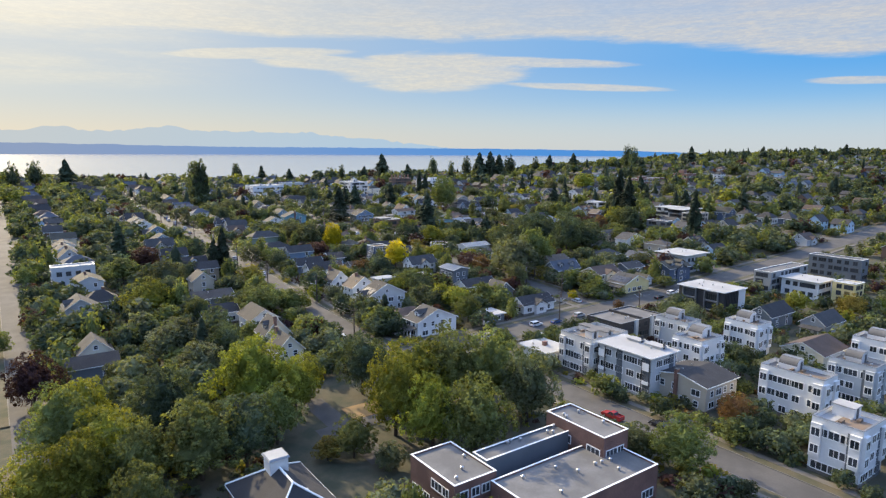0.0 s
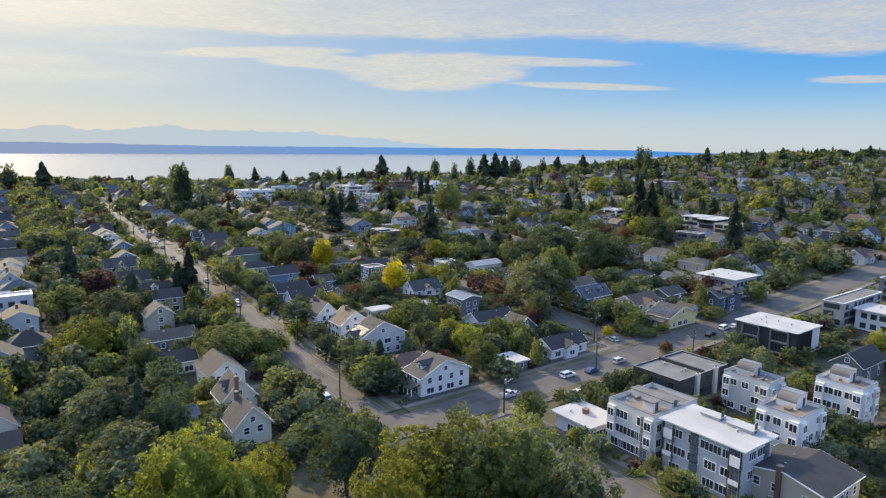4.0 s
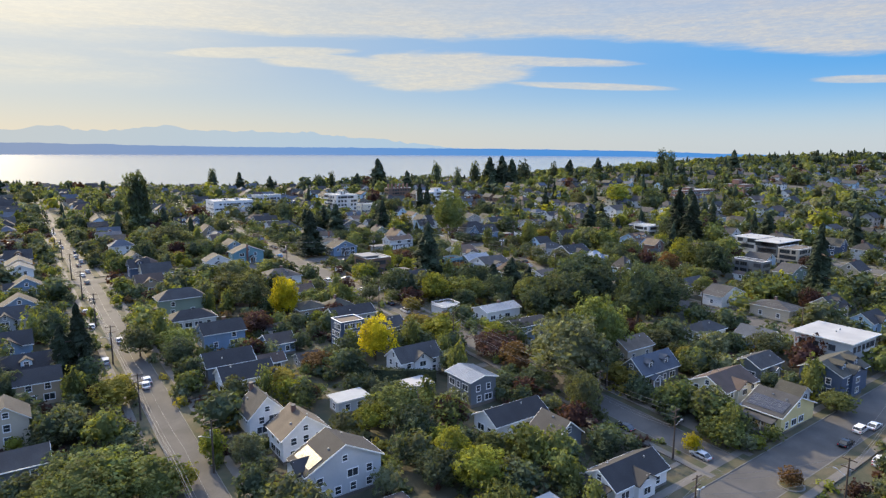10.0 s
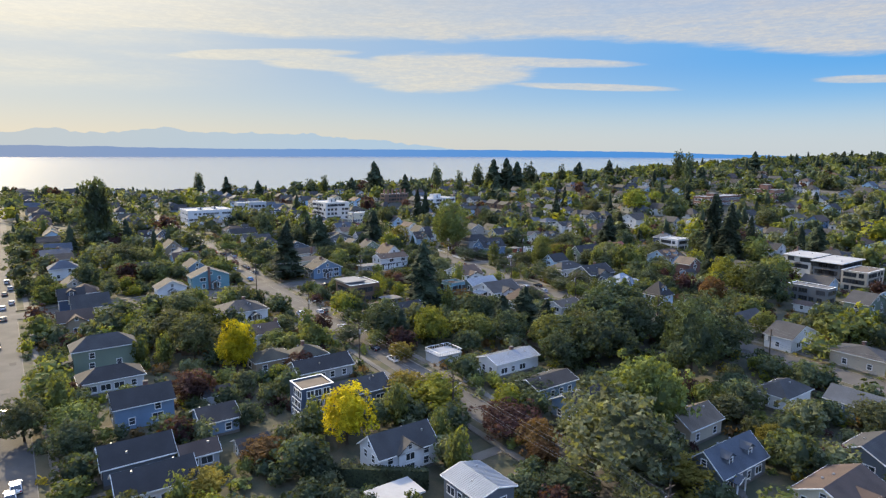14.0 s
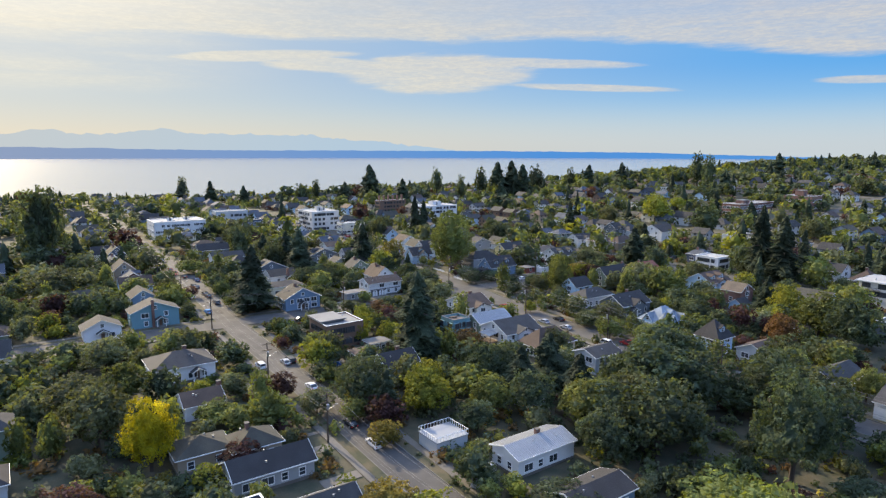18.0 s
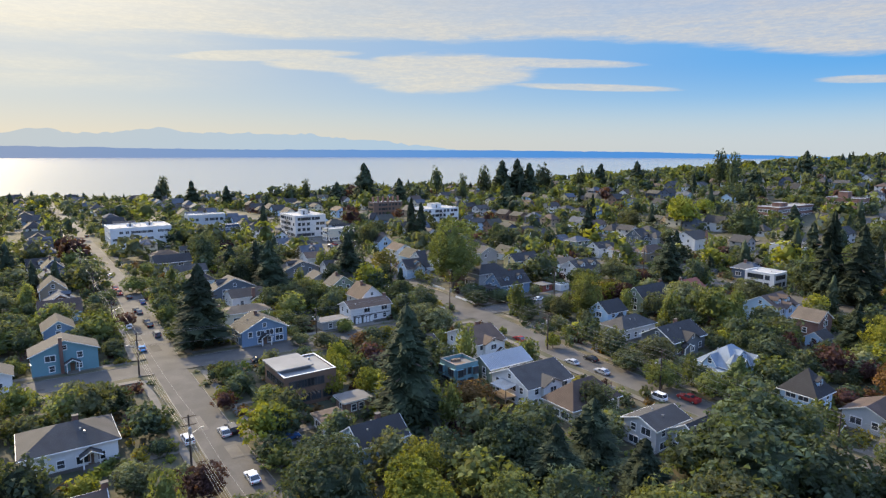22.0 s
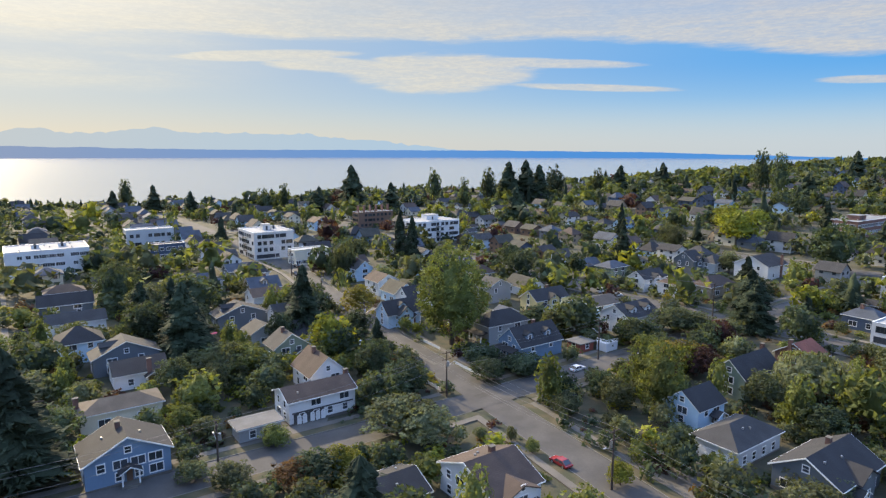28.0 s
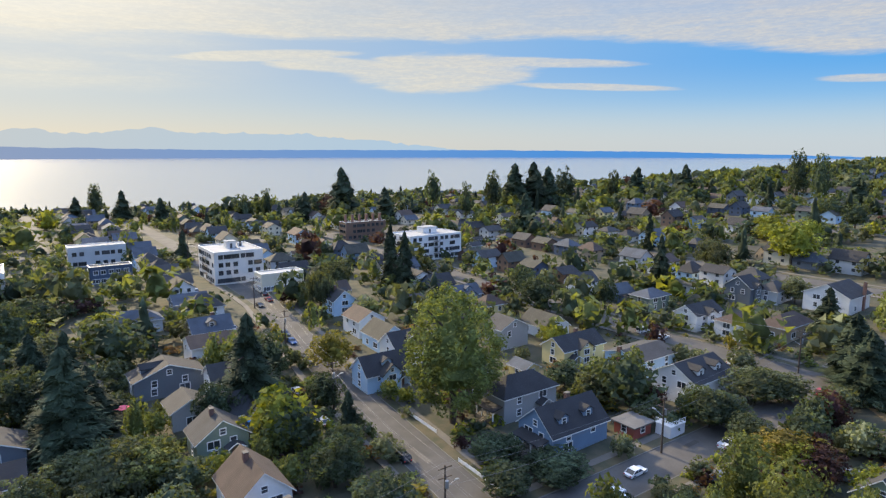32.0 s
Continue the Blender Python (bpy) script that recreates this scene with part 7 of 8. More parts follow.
tree(269.3, 386.2, 8.0, 10.0, "silver", "broad", 2400)
tree(276.5, 406.5, 6.0, 12.0, "deep", "broad", 2400)
tree(230.5, 387.3, 5.0, 8.0, "olive", "broad", 2400)
tree(225.6, 393.6, 4.0, 6.0, "olive", "broad", 2400)
tree(227.6, 422.1, 3.0, 5.0, "lime", "broad", 2400)
tree(223.2, 426.6, 4.0, 5.0, "lime", "broad", 2400)
tree(245.8, 441.3, 9.0, 13.0, "olive", "broad", 2400)
tree(215.4, 486.0, 7.0, 10.0, "green", "broad", 2400)
tree(283.0, 430.2, 7.0, 8.0, "deep", "broad", 2400)
tree(300.4, 375.6, 5.0, 6.0, "olive", "broad", 2400)
tree(314.8, 377.9, 7.0, 6.0, "deep", "broad", 2400)
tree(288.3, 350.1, 5.0, 5.0, "lime", "broad", 2400)
tree(309.5, 399.4, 4.0, 8.0, "deep", "broad", 2400)
tree(304.5, 365.1, 4.0, 6.0, "olive", "broad", 2400)
tree(278.7, 378.1, 3.0, 3.0, "olive", "broad", 2400)
tree(283.2, 373.7, 3.5, 2.5, "olive", "broad", 2400)
tree(283.4, 367.6, 3.5, 3.0, "green", "broad", 2400)
tree(321.9, 345.6, 4.0, 8.0, "deep", "broad", 2400)
tree(314.7, 350.4, 3.0, 5.0, "deep", "broad", 2400)
tree(312.8, 354.9, 3.0, 6.0, "deep", "broad", 2400)
tree(313.0, 331.1, 6.0, 9.0, "olive", "broad", 2400)
tree(343.3, 375.5, 8.0, 10.0, "lime", "broad", 2400)
tree(349.3, 386.6, 7.0, 9.0, "olive", "broad", 2400)
tree(201.8, 201.4, 6.0, 13.0, "gold", "broad", 1500)
tree(179.9, 212.7, 6.0, 11.0, "deep", "broad", 1500)
tree(172.2, 216.3, 5.0, 9.0, "deep", "broad", 1500)
tree(183.8, 223.8, 5.0, 8.0, "rust", "broad", 1500)
tree(196.9, 210.0, 6.0, 9.0, "deep", "broad", 1500)
tree(206.0, 210.1, 7.0, 9.0, "deep", "broad", 1500)
tree(232.7, 212.2, 7.0, 10.0, "olive", "broad", 1500)
tree(249.3, 220.4, 6.0, 9.0, "deep", "broad", 1500)
tree(77.7, 219.2, 10.0, 16.0, "green", "broad", 2400)
tree(85.4, 213.7, 9.0, 12.0, "green", "broad", 2400)
tree(98.2, 222.6, 7.0, 6.0, "lime", "broad", 2400)
tree(104.0, 217.3, 7.0, 8.0, "silver", "broad", 2400)
tree(91.0, 215.5, 5.0, 6.0, "lime", "broad", 2400)
tree(36.8, 187.7, 11.0, 13.0, "silver", "broad", 2400)
tree(40.8, 166.0, 12.0, 13.0, "silver", "broad", 2400)
tree(53.9, 263.6, 13.0, 16.0, "olive", "broad", 2400)
tree(104.0, 275.3, 9.0, 10.0, "deep", "broad", 2400)
tree(79.1, 120.2, 19.0, 20.0, "lime", "broad", 6500)
tree(59.3, 141.0, 12.0, 10.0, "lime", "broad", 6500)
tree(55.7, 108.7, 9.0, 10.0, "green", "broad", 6500)
tree(50.7, 110.6, 5.0, 6.0, "gold", "broad", 6500)
tree(59.3, 100.4, 6.0, 7.0, "olive", "broad", 6500)
tree(145.8, 304.6, 15.5, 11.0, "yellow", "broad", 6500)
tree(248.0, 232.3, 23.0, 17.0, "deep", "broad", 6500)
tree(352.0, 399.3, 8.0, 10.0, "green", "broad", 2400)
tree(353.9, 394.0, 8.0, 10.0, "deep", "broad", 2400)
tree(376.2, 393.5, 7.0, 12.0, "olive", "broad", 2400)
tree(308.8, 411.7, 5.0, 6.0, "deep", "broad", 2400)
tree(310.7, 404.4, 4.0, 8.0, "deep", "broad", 2400)
tree(348.0, 378.1, 6.0, 11.0, "gold", "broad", 2400)
tree(339.5, 376.7, 5.0, 8.0, "plum", "broad", 2400)
tree(241.5, 443.3, 7.0, 14.0, "olive", "broad", 2400)
tree(247.5, 441.9, 7.0, 11.0, "lime", "broad", 2400)
tree(281.5, 410.0, 5.0, 8.0, "lime", "broad", 2400)
tree(276.7, 421.4, 8.0, 9.0, "deep", "broad", 2400)
tree(319.3, 383.9, 4.0, 5.0, "olive", "broad", 2400)
tree(200.0, 406.0, 25.2, 16.0, "fir", "conifer", 1700)
tree(225.8, 332.7, 27.0, 15.0, "fir", "conifer", 1700)
tree(713.0, 587.5, 15.0, 16.0, "green", "broad", 900)
tree(619.6, 491.4, 14.0, 16.0, "deep", "broad", 900)
tree(531.0, 399.8, 17.0, 11.0, "fir", "conifer", 900)
tree(571.7, 349.2, 16.0, 10.0, "fir", "conifer", 900)
tree(560.0, 290.2, 16.0, 11.0, "fir", "conifer", 900)
tree(598.3, 470.5, 15.0, 13.0, "deep", "broad", 900)
tree(568.4, 500.6, 11.0, 17.0, "lime", "broad", 900)
tree(564.9, 478.0, 11.0, 14.0, "lime", "broad", 900)
tree(457.3, 354.9, 20.0, 12.0, "fir", "conifer", 900)
tree(469.3, 347.7, 16.0, 10.0, "fir", "conifer", 900)
tree(554.0, 490.7, 10.0, 18.0, "lime", "broad", 900)
tree(404.0, 324.0, 33.3, 13.0, "fir", "conifer", 1700)
tree(402.0, 313.0, 29.3, 14.5, "fir", "conifer", 1700)
tree(653.0, 492.0, 22.2, 15.0, "fir", "conifer", 900)
tree(701.0, 551.0, 35.0, 14.0, "deep", "column", 900)
tree(686.0, 529.0, 32.3, 13.0, "deep", "column", 900)
tree(534.0, 427.0, 23.9, 11.0, "fir", "conifer", 900)
tree(706.0, 401.0, 14.5, 15.0, "olive", "column", 900)
tree(513.0, 460.0, 20.2, 20.0, "lime", "broad", 900)
tree(482.0, 401.0, 22.4, 18.0, "deep", "broad", 900)
tree(433.0, 319.0, 19.2, 8.0, "fir", "conifer", 900)
tree(431.0, 283.0, 17.5, 12.0, "fir", "conifer", 900)
tree(335.0, 258.0, 17.1, 16.0, "deep", "broad", 2400)
tree(432.0, 238.0, 22.9, 11.0, "fir", "conifer", 900)
tree(329.0, 209.0, 31.9, 11.0, "fir", "conifer", 1700)
tree(500.0, 345.0, 14.7, 16.0, "olive", "broad", 900)
tree(346.0, 266.0, 13.5, 9.0, "deep", "broad", 2400)
tree(230.9, 522.9, 16.3, 13.5, "deep", "broad", 2600)
tree(234.8, 494.1, 14.9, 10.5, "fir", "conifer", 2600)
tree(318.5, 363.7, 17.5, 10.1, "green", "column", 2600)
tree(239.1, 456.5, 22.1, 15.3, "fir", "conifer", 2600)
tree(274.0, 458.6, 23.1, 13.8, "fir", "conifer", 2600)
tree(235.2, 253.6, 18.7, 18.2, "deep", "broad", 2600)
tree(189.1, 207.7, 20.1, 22.8, "silver", "broad", 2600)
tree(214.5, 220.3, 17.5, 15.7, "green", "broad", 2600)
tree(195.2, 309.5, 13.1, 13.8, "deep", "broad", 2600)
tree(8.5, 205.0, 9.0, 9.0, "deep", "broad", 2400)
tree(7.5, 228.0, 8.0, 8.0, "olive", "broad", 2400)
tree(8.0, 256.0, 11.0, 10.0, "deep", "broad", 2400)
tree(7.5, 296.0, 9.0, 9.0, "green", "broad", 900)
tree(8.0, 338.0, 10.0, 9.0, "deep", "broad", 900)
tree(-3.5, 214.0, 9.0, 9.0, "green", "broad", 2400)
tree(226.0, 283.0, 12.0, 13.0, "deep", "broad", 2600)
tree(219.0, 290.0, 10.0, 11.0, "green", "broad", 2600)
tree(224.0, 258.0, 13.0, 13.0, "deep", "broad", 2600)
tree(232.0, 270.0, 14.0, 14.0, "green", "broad", 2600)
tree(340.0, 352.0, 9.0, 10.0, "olive", "broad", 2600)
tree(333.0, 336.0, 9.0, 10.0, "deep", "broad", 2600)
tree(238.0, 428.0, 8.0, 9.0, "olive", "broad", 2600)
tree(232.0, 436.0, 9.0, 9.0, "deep", "broad", 2600)
tree(229.0, 414.0, 6.0, 7.0, "green", "broad", 2600)
tree(206.0, 420.0, 9.0, 10.0, "deep", "broad", 2600)
tree(122.7, 139.8, 8.8, 8.6, "green", "broad", 2600)
tree(150.5, 139.9, 6.6, 3.1, "deep", "column", 900)
tree(153.1, 139.3, 6.9, 3.1, "deep", "column", 900)
tree(155.6, 138.8, 6.2, 3.1, "deep", "column", 900)
tree(158.5, 138.6, 6.3, 3.2, "deep", "column", 900)
tree(190.0, 128.7, 8.7, 7.0, "deep", "column", 900)
tree(193.9, 128.4, 8.2, 5.7, "deep", "column", 900)
tree(181.3, 197.6, 10.5, 8.9, "olive", "broad", 2600)
tree(141.6, 223.5, 7.6, 11.1, "deep", "broad", 2600)
tree(133.9, 171.2, 10.3, 10.0, "green", "broad", 2600)
tree(138.2, 184.3, 10.2, 11.0, "lime", "broad", 2600)
tree(132.8, 190.1, 8.1, 10.1, "deep", "broad", 2600)
tree(217.2, 353.9, 7.1, 6.9, "lime", "broad", 2600)
tree(226.8, 370.1, 8.1, 6.6, "lime", "broad", 2600)

# ---- parked cars ----
car(87.8, 178.2, 90, "suv", "silver")
car(87.8, 169.9, 90, "suv", "red")
car(93.0, 305.1, 90, "sedan", "silver")
car(106.2, 173.0, 0, "sedan", "white")
car(128.9, 153.8, 0, "pickup", "silver")
car(151.4, 154.6, 0, "suv", "white")
car(159.8, 153.1, 0, "sedan", "blue")
car(172.2, 153.4, 0, "suv", "silver")
car(144.7, 144.7, 0, "sedan", "silver")
car(141.1, 139.4, 0, "sedan", "white")
car(231.3, 151.1, 0, "sedan", "white")
car(217.2, 151.4, 0, "sedan", "black")
car(215.6, 143.9, 0, "sedan", "white")
car(181.9, 184.3, 90, "sedan", "black")
car(185.5, 167.0, 90, "sedan", "silver")
car(87.6, 323.6, 90, "sedan", "white")
car(87.9, 342.9, 90, "sedan", "silver")
car(87.0, 288.2, 90, "suv", "silver")
car(93.3, 266.4, 90, "sedan", "white")
car(78.1, 246.3, 0, "sedan", "silver")
car(76.5, 317.3, 0, "sedan", "silver")
car(94.3, 430.6, 90, "sedan", "grey")
car(93.5, 407.0, 90, "sedan", "white")
car(93.5, 390.6, 90, "sedan", "grey")
car(95.3, 454.2, 90, "suv", "white")
car(94.2, 269.3, 90, "sedan", "white")
car(182.4, 347.7, 90, "suv", "white")
car(189.6, 347.2, 90, "sedan", "silver")
car(188.8, 326.8, 90, "sedan", "white")
car(187.6, 301.9, 90, "sedan", "black")
car(187.6, 290.7, 90, "suv", "white")
car(184.6, 410.9, 90, "sedan", "sky")
car(190.9, 422.6, 90, "suv", "grey")
car(190.8, 438.8, 90, "sedan", "black")
car(190.3, 455.0, 90, "sedan", "black")
car(200.3, 338.2, 0, "sedan", "blue")
car(190.8, 519.7, 90, "sedan", "white")
car(191.2, 476.0, 90, "sedan", "black")
car(190.8, 452.3, 90, "sedan", "grey")
car(190.9, 434.7, 90, "sedan", "black")
car(185.0, 435.1, 90, "sedan", "white")
car(187.1, 541.5, 90, "sedan", "silver")
car(210.4, 385.7, 0, "sedan", "black")
car(191.3, 347.7, 90, "suv", "black")
car(313.5, 389.4, 0, "suv", "white")
car(284.8, 361.3, 90, "sedan", "red")
car(283.0, 337.2, 90, "sedan", "silver")
car(289.4, 336.0, 90, "sedan", "black")
car(284.3, 327.5, 90, "sedan", "silver")
car(282.1, 308.3, 90, "van", "white")
car(287.5, 303.3, 90, "pickup", "red")
car(280.6, 282.6, 90, "sedan", "white")
car(280.8, 288.3, 90, "sedan", "red")
car(393.7, 446.1, 0, "van", "white")
car(393.2, 438.3, 0, "sedan", "white")
car(389.7, 413.5, 0, "sedan", "white")
car(422.4, 382.5, 0, "pickup", "white")
car(414.7, 375.8, 0, "suv", "grey")
car(435.7, 380.3, 0, "sedan", "green")
car(386.1, 389.7, 0, "sedan", "red")
car(291.5, 422.9, 90, "suv", "black")
car(346.5, 388.9, 0, "pickup", "white")
car(334.3, 382.7, 0, "suv", "grey")
car(323.5, 393.3, 0, "sedan", "white")
car(314.9, 391.2, 0, "sedan", "white")
car(272.8, 451.0, 0, "van", "sky")
car(285.3, 445.3, 90, "sedan", "white")
car(286.6, 463.4, 90, "sedan", "silver")
car(309.8, 548.0, 90, "sedan", "red")
car(289.1, 534.9, 90, "sedan", "sky")
car(288.3, 520.7, 90, "sedan", "white")
car(289.8, 560.4, 90, "sedan", "white")
car(290.4, 575.1, 90, "suv", "silver")
car(291.6, 605.7, 90, "sedan", "white")
car(352.4, 369.5, 0, "suv", "grey")
car(308.6, 381.5, 0, "sedan", "black")
car(114.8, 90.7, 90, "pickup", "red")
car(120.0, 81.7, 90, "sedan", "black")
car(226.8, 152.2, 0, "suv", "white")
car(214.3, 143.4, 0, "sedan", "silver")



def kerbside_cars():
    rng = random.Random(77)
    rows = [(at(line, y), o, y) for line, o, y0, y1 in ((LANES[2][1], -2.3, 350, 600), (LANES[2][1], 2.3, 350, 560), (LANES[3][1], -2.9, 440, 680), (LANES[3][1], 2.9, 420, 680), (LANES[4][1], -3.1, 480, 650), (LANES[4][1], 3.1, 430, 640)) for y in range(y0, y1, 9)]
    spots = [o.location for o in scene.objects if o.name.startswith("car")]
    for x, o, y in rows:
        yy = y + rng.uniform(-1.5, 1.5)
        if rng.random() < 0.78 or any(math.hypot(x + o - p.x, yy - p.y) < 7 for p in spots):
            continue
        spots.append(car(x + o, yy, 90 if o > 0 else 270, rng.choice(("sedan", "suv", "sedan", "pickup")), rng.choice(("white", "silver", "black", "grey", "grey", "blue", "red"))).location)


kerbside_cars()

# ---- utility poles ----
pole(180.2, 335.0, 11.5, 0)
pole(179.8, 297.0, 11.5, 0)
pole(189.5, 140.3, 11.5, 90)
pole(229.5, 390.5, 11.5, 90)
pole(285.4, 399.7, 11.5, 0)
pole(180.6, 390.6, 11.5, 180)
pole(285.6, 310.1, 11.5, 180)
pole(285.9, 350.0, 11.5, 180)
pole(275.3, 224.8, 11.5, 180)
pole(195.1, 201.1, 11.5, 180)
pole(97.1, 217.8, 11.5, 180)
pole(182.2, 192.6, 11.5, 180)
pole(333.9, 395.4, 11.5, 90)
pole(391.1, 451.0, 11.5, 90)
pole(395.3, 399.5, 11.5, 90)
pole(121.0, 147.1, 11.5, 0)
pole(161.0, 152.7, 11.5, 0)
pole(88.7, 286.1, 11.5, 180)

# ---- pole lines and cables ----
def pole_line(pts, turn):
    tops = []
    for x, y in pts:
        if all(math.hypot(o.location.x - x, o.location.y - y) > 12 for o in scene.objects if o.name.startswith("utility_pole")):
            pole(x, y, 11.5, turn, lamp=int(x + y) % 2 == 0, can=int(y) % 3 == 0)
        tops.append((x, y, land(x, y)))
    for dx, dz in ((-1.15, 11.3), (1.15, 11.3), (0.0, 9.6), (0.1, 7.6), (-0.2, 7.2)):
        wire([(x + dx, y, z + dz) for x, y, z in tops], 0.022)


pole_line([(89, y) for y in (172, 210, 248, 286, 324, 362, 402, 445, 490, 535, 580)], 180)
pole_line([(180, y) for y in (170, 201, 250, 297, 335, 390, 430, 475, 520, 570, 620)], 0)
pole_line([(277, 190), (276, 225), (282, 268), (285.6, 310), (285.9, 350), (285.4, 400), (290, 450), (296, 495), (302, 540), (303, 590), (303, 640)], 0)


def cross_line(pts):
    tops = [(x, y, land(x, y)) for x, y in pts]
    for dy, dz in ((-1.0, 11.3), (1.0, 11.3), (0.0, 8.0)):
        wire([(x, y + dy, z + dz) for x, y, z in tops], 0.022)


cross_line([(121, 147), (161, 152.7), (189.5, 140.3), (240, 148)])
cross_line([(180.6, 390.6), (229.5, 390.5), (285.4, 399.7), (333.9, 395.4), (395.3, 399.5), (391.1, 451)])

# ---- drives, walls and fences ----
def drive(x0, y0, x1, y1, w=3.2, k=0):
    ribbon("driveway", [(x0, y0), (x1, y1)], w, 0.07 + 0.004 * (k % 9), M["concrete"], 0, "pale concrete driveway beside a house", "driveway")


for i, (x0, y0, x1, y1, w) in enumerate(((246, 399, 252, 408, 12), (291, 344, 308, 344, 9), (192, 176, 206, 182, 7), (104, 206, 112, 206, 4), (98, 178, 110, 178, 5), (196, 342, 208, 342, 4), (296, 420, 306, 420, 3))):
    drive(x0, y0, x1, y1, w, i)
for i, (x0, y0, x1, y1, w) in enumerate(((60, 104, 60, 140, 5.5), (54, 122, 92, 122, 4.5))):
    ribbon("school_drive", [(x0, y0), (x1, y1)], w, 0.12 + 0.006 * i, M["asphalt"], 0, "grey asphalt drive behind the school", "driveway")
M["parched"] = material("parched_grass", (0.30, 0.175, 0.075), 0.95, 0.4, 0.6, 0.6, second=(0.20, 0.14, 0.06))
for i, (x0, y0, x1, y1, w) in enumerate(((64, 128, 80, 128, 7), (202, 385, 206, 385, 7), (197, 400, 199, 412, 5), (299, 445, 299, 458, 6), (385, 372, 392, 380, 9), (292, 376, 296, 386, 4))):
    ribbon("parched_lawn", [(x0, y0), (x1, y1)], w, 0.11 + 0.004 * i, M["parched"], 0, "patch of parched orange-brown grass", "lawn")
hedge(202, 378, 200, 342, 2.6, 1.6, "deep")
hedge(140, 243, 159, 229, 4.2, 1.8, "deep")
hedge(50, 187, 64, 186, 3.0, 2.0, "gold")
hedge(104, 222, 110, 222, 2.0, 1.2, "green")
hedge(228, 262, 240, 262, 2.4, 1.6, "deep")
hedge(166, 322, 178, 322, 1.6, 1.1, "lime")
hedge(152, 296, 172, 292, 1.6, 1.2, "lime")
for i in range(7):
    tree(150 + 1.9 * i, 133 + 0.3 * i, 5.5 + (i % 3) * 0.6, 2.3, "deep", "column", 500)


def boat():
    b = thing("covered_boat", 199.3, 267.4, 25, 0.1, "boat on a trailer under a white tarpaulin", "boat")
    s = Shape()
    n, k = 12, 8
    rings = []
    for i in range(n + 1):
        f = i / n
        w = 1.6 * math.sin(math.pi * (0.08 + 0.84 * f)) ** 0.6
        h = 1.4 + 0.8 * math.sin(math.pi * f) + 0.12 * math.sin(f * 23)
        rings.append([(-4.5 + 9 * f, -w * math.cos(math.pi * j / k), 0.25 + h * math.sin(math.pi * j / k) ** 0.7 if 0 < j < k else 0.25) for j in range(k + 1)])
    for r in rings:
        s.v += r
    s.f = [(i * (k + 1) + j, i * (k + 1) + j + 1, (i + 1) * (k + 1) + j + 1, (i + 1) * (k + 1) + j) for i in range(n) for j in range(k)]
    s.f += [tuple(range(k, -1, -1)), tuple(range(n * (k + 1), n * (k + 1) + k + 1))]
    s.m = [0] * len(s.f)
    part("tarpaulin", s.mesh("tarpaulin", M["roof_white"], smooth=True), b)
    for sx in (-1.5, 0.2):
        for sy in (-1, 1):
            part("wheel", car_meshes("sedan", "white")[5], b, pose(sx, sy * 1.1, 0.3))


boat()


def deck():
    d = thing("roof_deck", 200.5, 283, 0, 0, "raised garage deck with white railings", "deck")
    part("base", Shape().box(-4, -3.5, -1.5, 4, 3.5, 2.8).mesh("base", M["wall_pale"]), d)
    part("floor", Shape().box(-4.2, -3.7, 2.8, 4.2, 3.7, 3.0).mesh("floor", M["roof_metal"]), d)
    for x0, y0, x1, y1 in ((-4.1, -3.6, 4.1, -3.6), (-4.1, 3.6, 4.1, 3.6), (-4.1, -3.6, -4.1, 3.6), (4.1, -3.6, 4.1, 3.6)):
        r = part("rail", Shape().limb((x0, y0, 4.05), (x1, y1, 4.05), 0.06, 0.06, 4).mesh("rail", M["trim"]), d)
        n = 10
        for i in range(n + 1):
            px, py = x0 + (x1 - x0) * i / n, y0 + (y1 - y0) * i / n
            part("baluster", Shape().box(px - 0.04, py - 0.04, 3.0, px + 0.04, py + 0.04, 4.05).mesh("baluster", M["trim"]), r)


deck()


def parasol():
    u = thing("patio_umbrella", 250, 471.4, 0, 0, "open pink patio umbrella in a back garden", "umbrella")
    M["pink"] = material("pink_canvas", (0.75, 0.12, 0.18), 0.8, 0.1, 1.0, 0.1)
    part("pole", Shape().tube(0, 0, 0, 2.5, 0.03, 0.03, 6).mesh("pole", M["metal"]), u)
    part("canopy", Shape().tube(0, 0, 2.0, 2.6, 1.6, 0.05, 8).mesh("canopy", M["pink"]), u)


parasol()


def garden_fences():
    rng = random.Random(3)
    made = 0
    for _ in range(300):
        a, b = rng.choice(((94, 188), (188, 285), (296, 395), (2, 94)))
        x0, y = (a + b) / 2 + rng.uniform(-16, -4), rng.uniform(170, 500)
        x1 = x0 + rng.uniform(8, 18)
        if made > 14 or any(abs((x0 + x1) / 2 - u) < r + 8 and abs(y - v) < r * 0.8 for u, v, r in TAKEN) or abs(y - 394) < 12:
            continue
        if rng.random() < 0.5:
            fence(x0, y, x1, y, rng.uniform(1.5, 1.9))
        else:
            fence(x0, y, x0, y + (x1 - x0), rng.uniform(1.5, 1.9))
        made += 1
    for x0, y0, x1, y1 in ((300, 404, 300, 416), (303, 428, 303, 440), (286, 404, 286, 412)):
        fence(x0, y0, x1, y1, 1.0, "trim")


garden_fences()


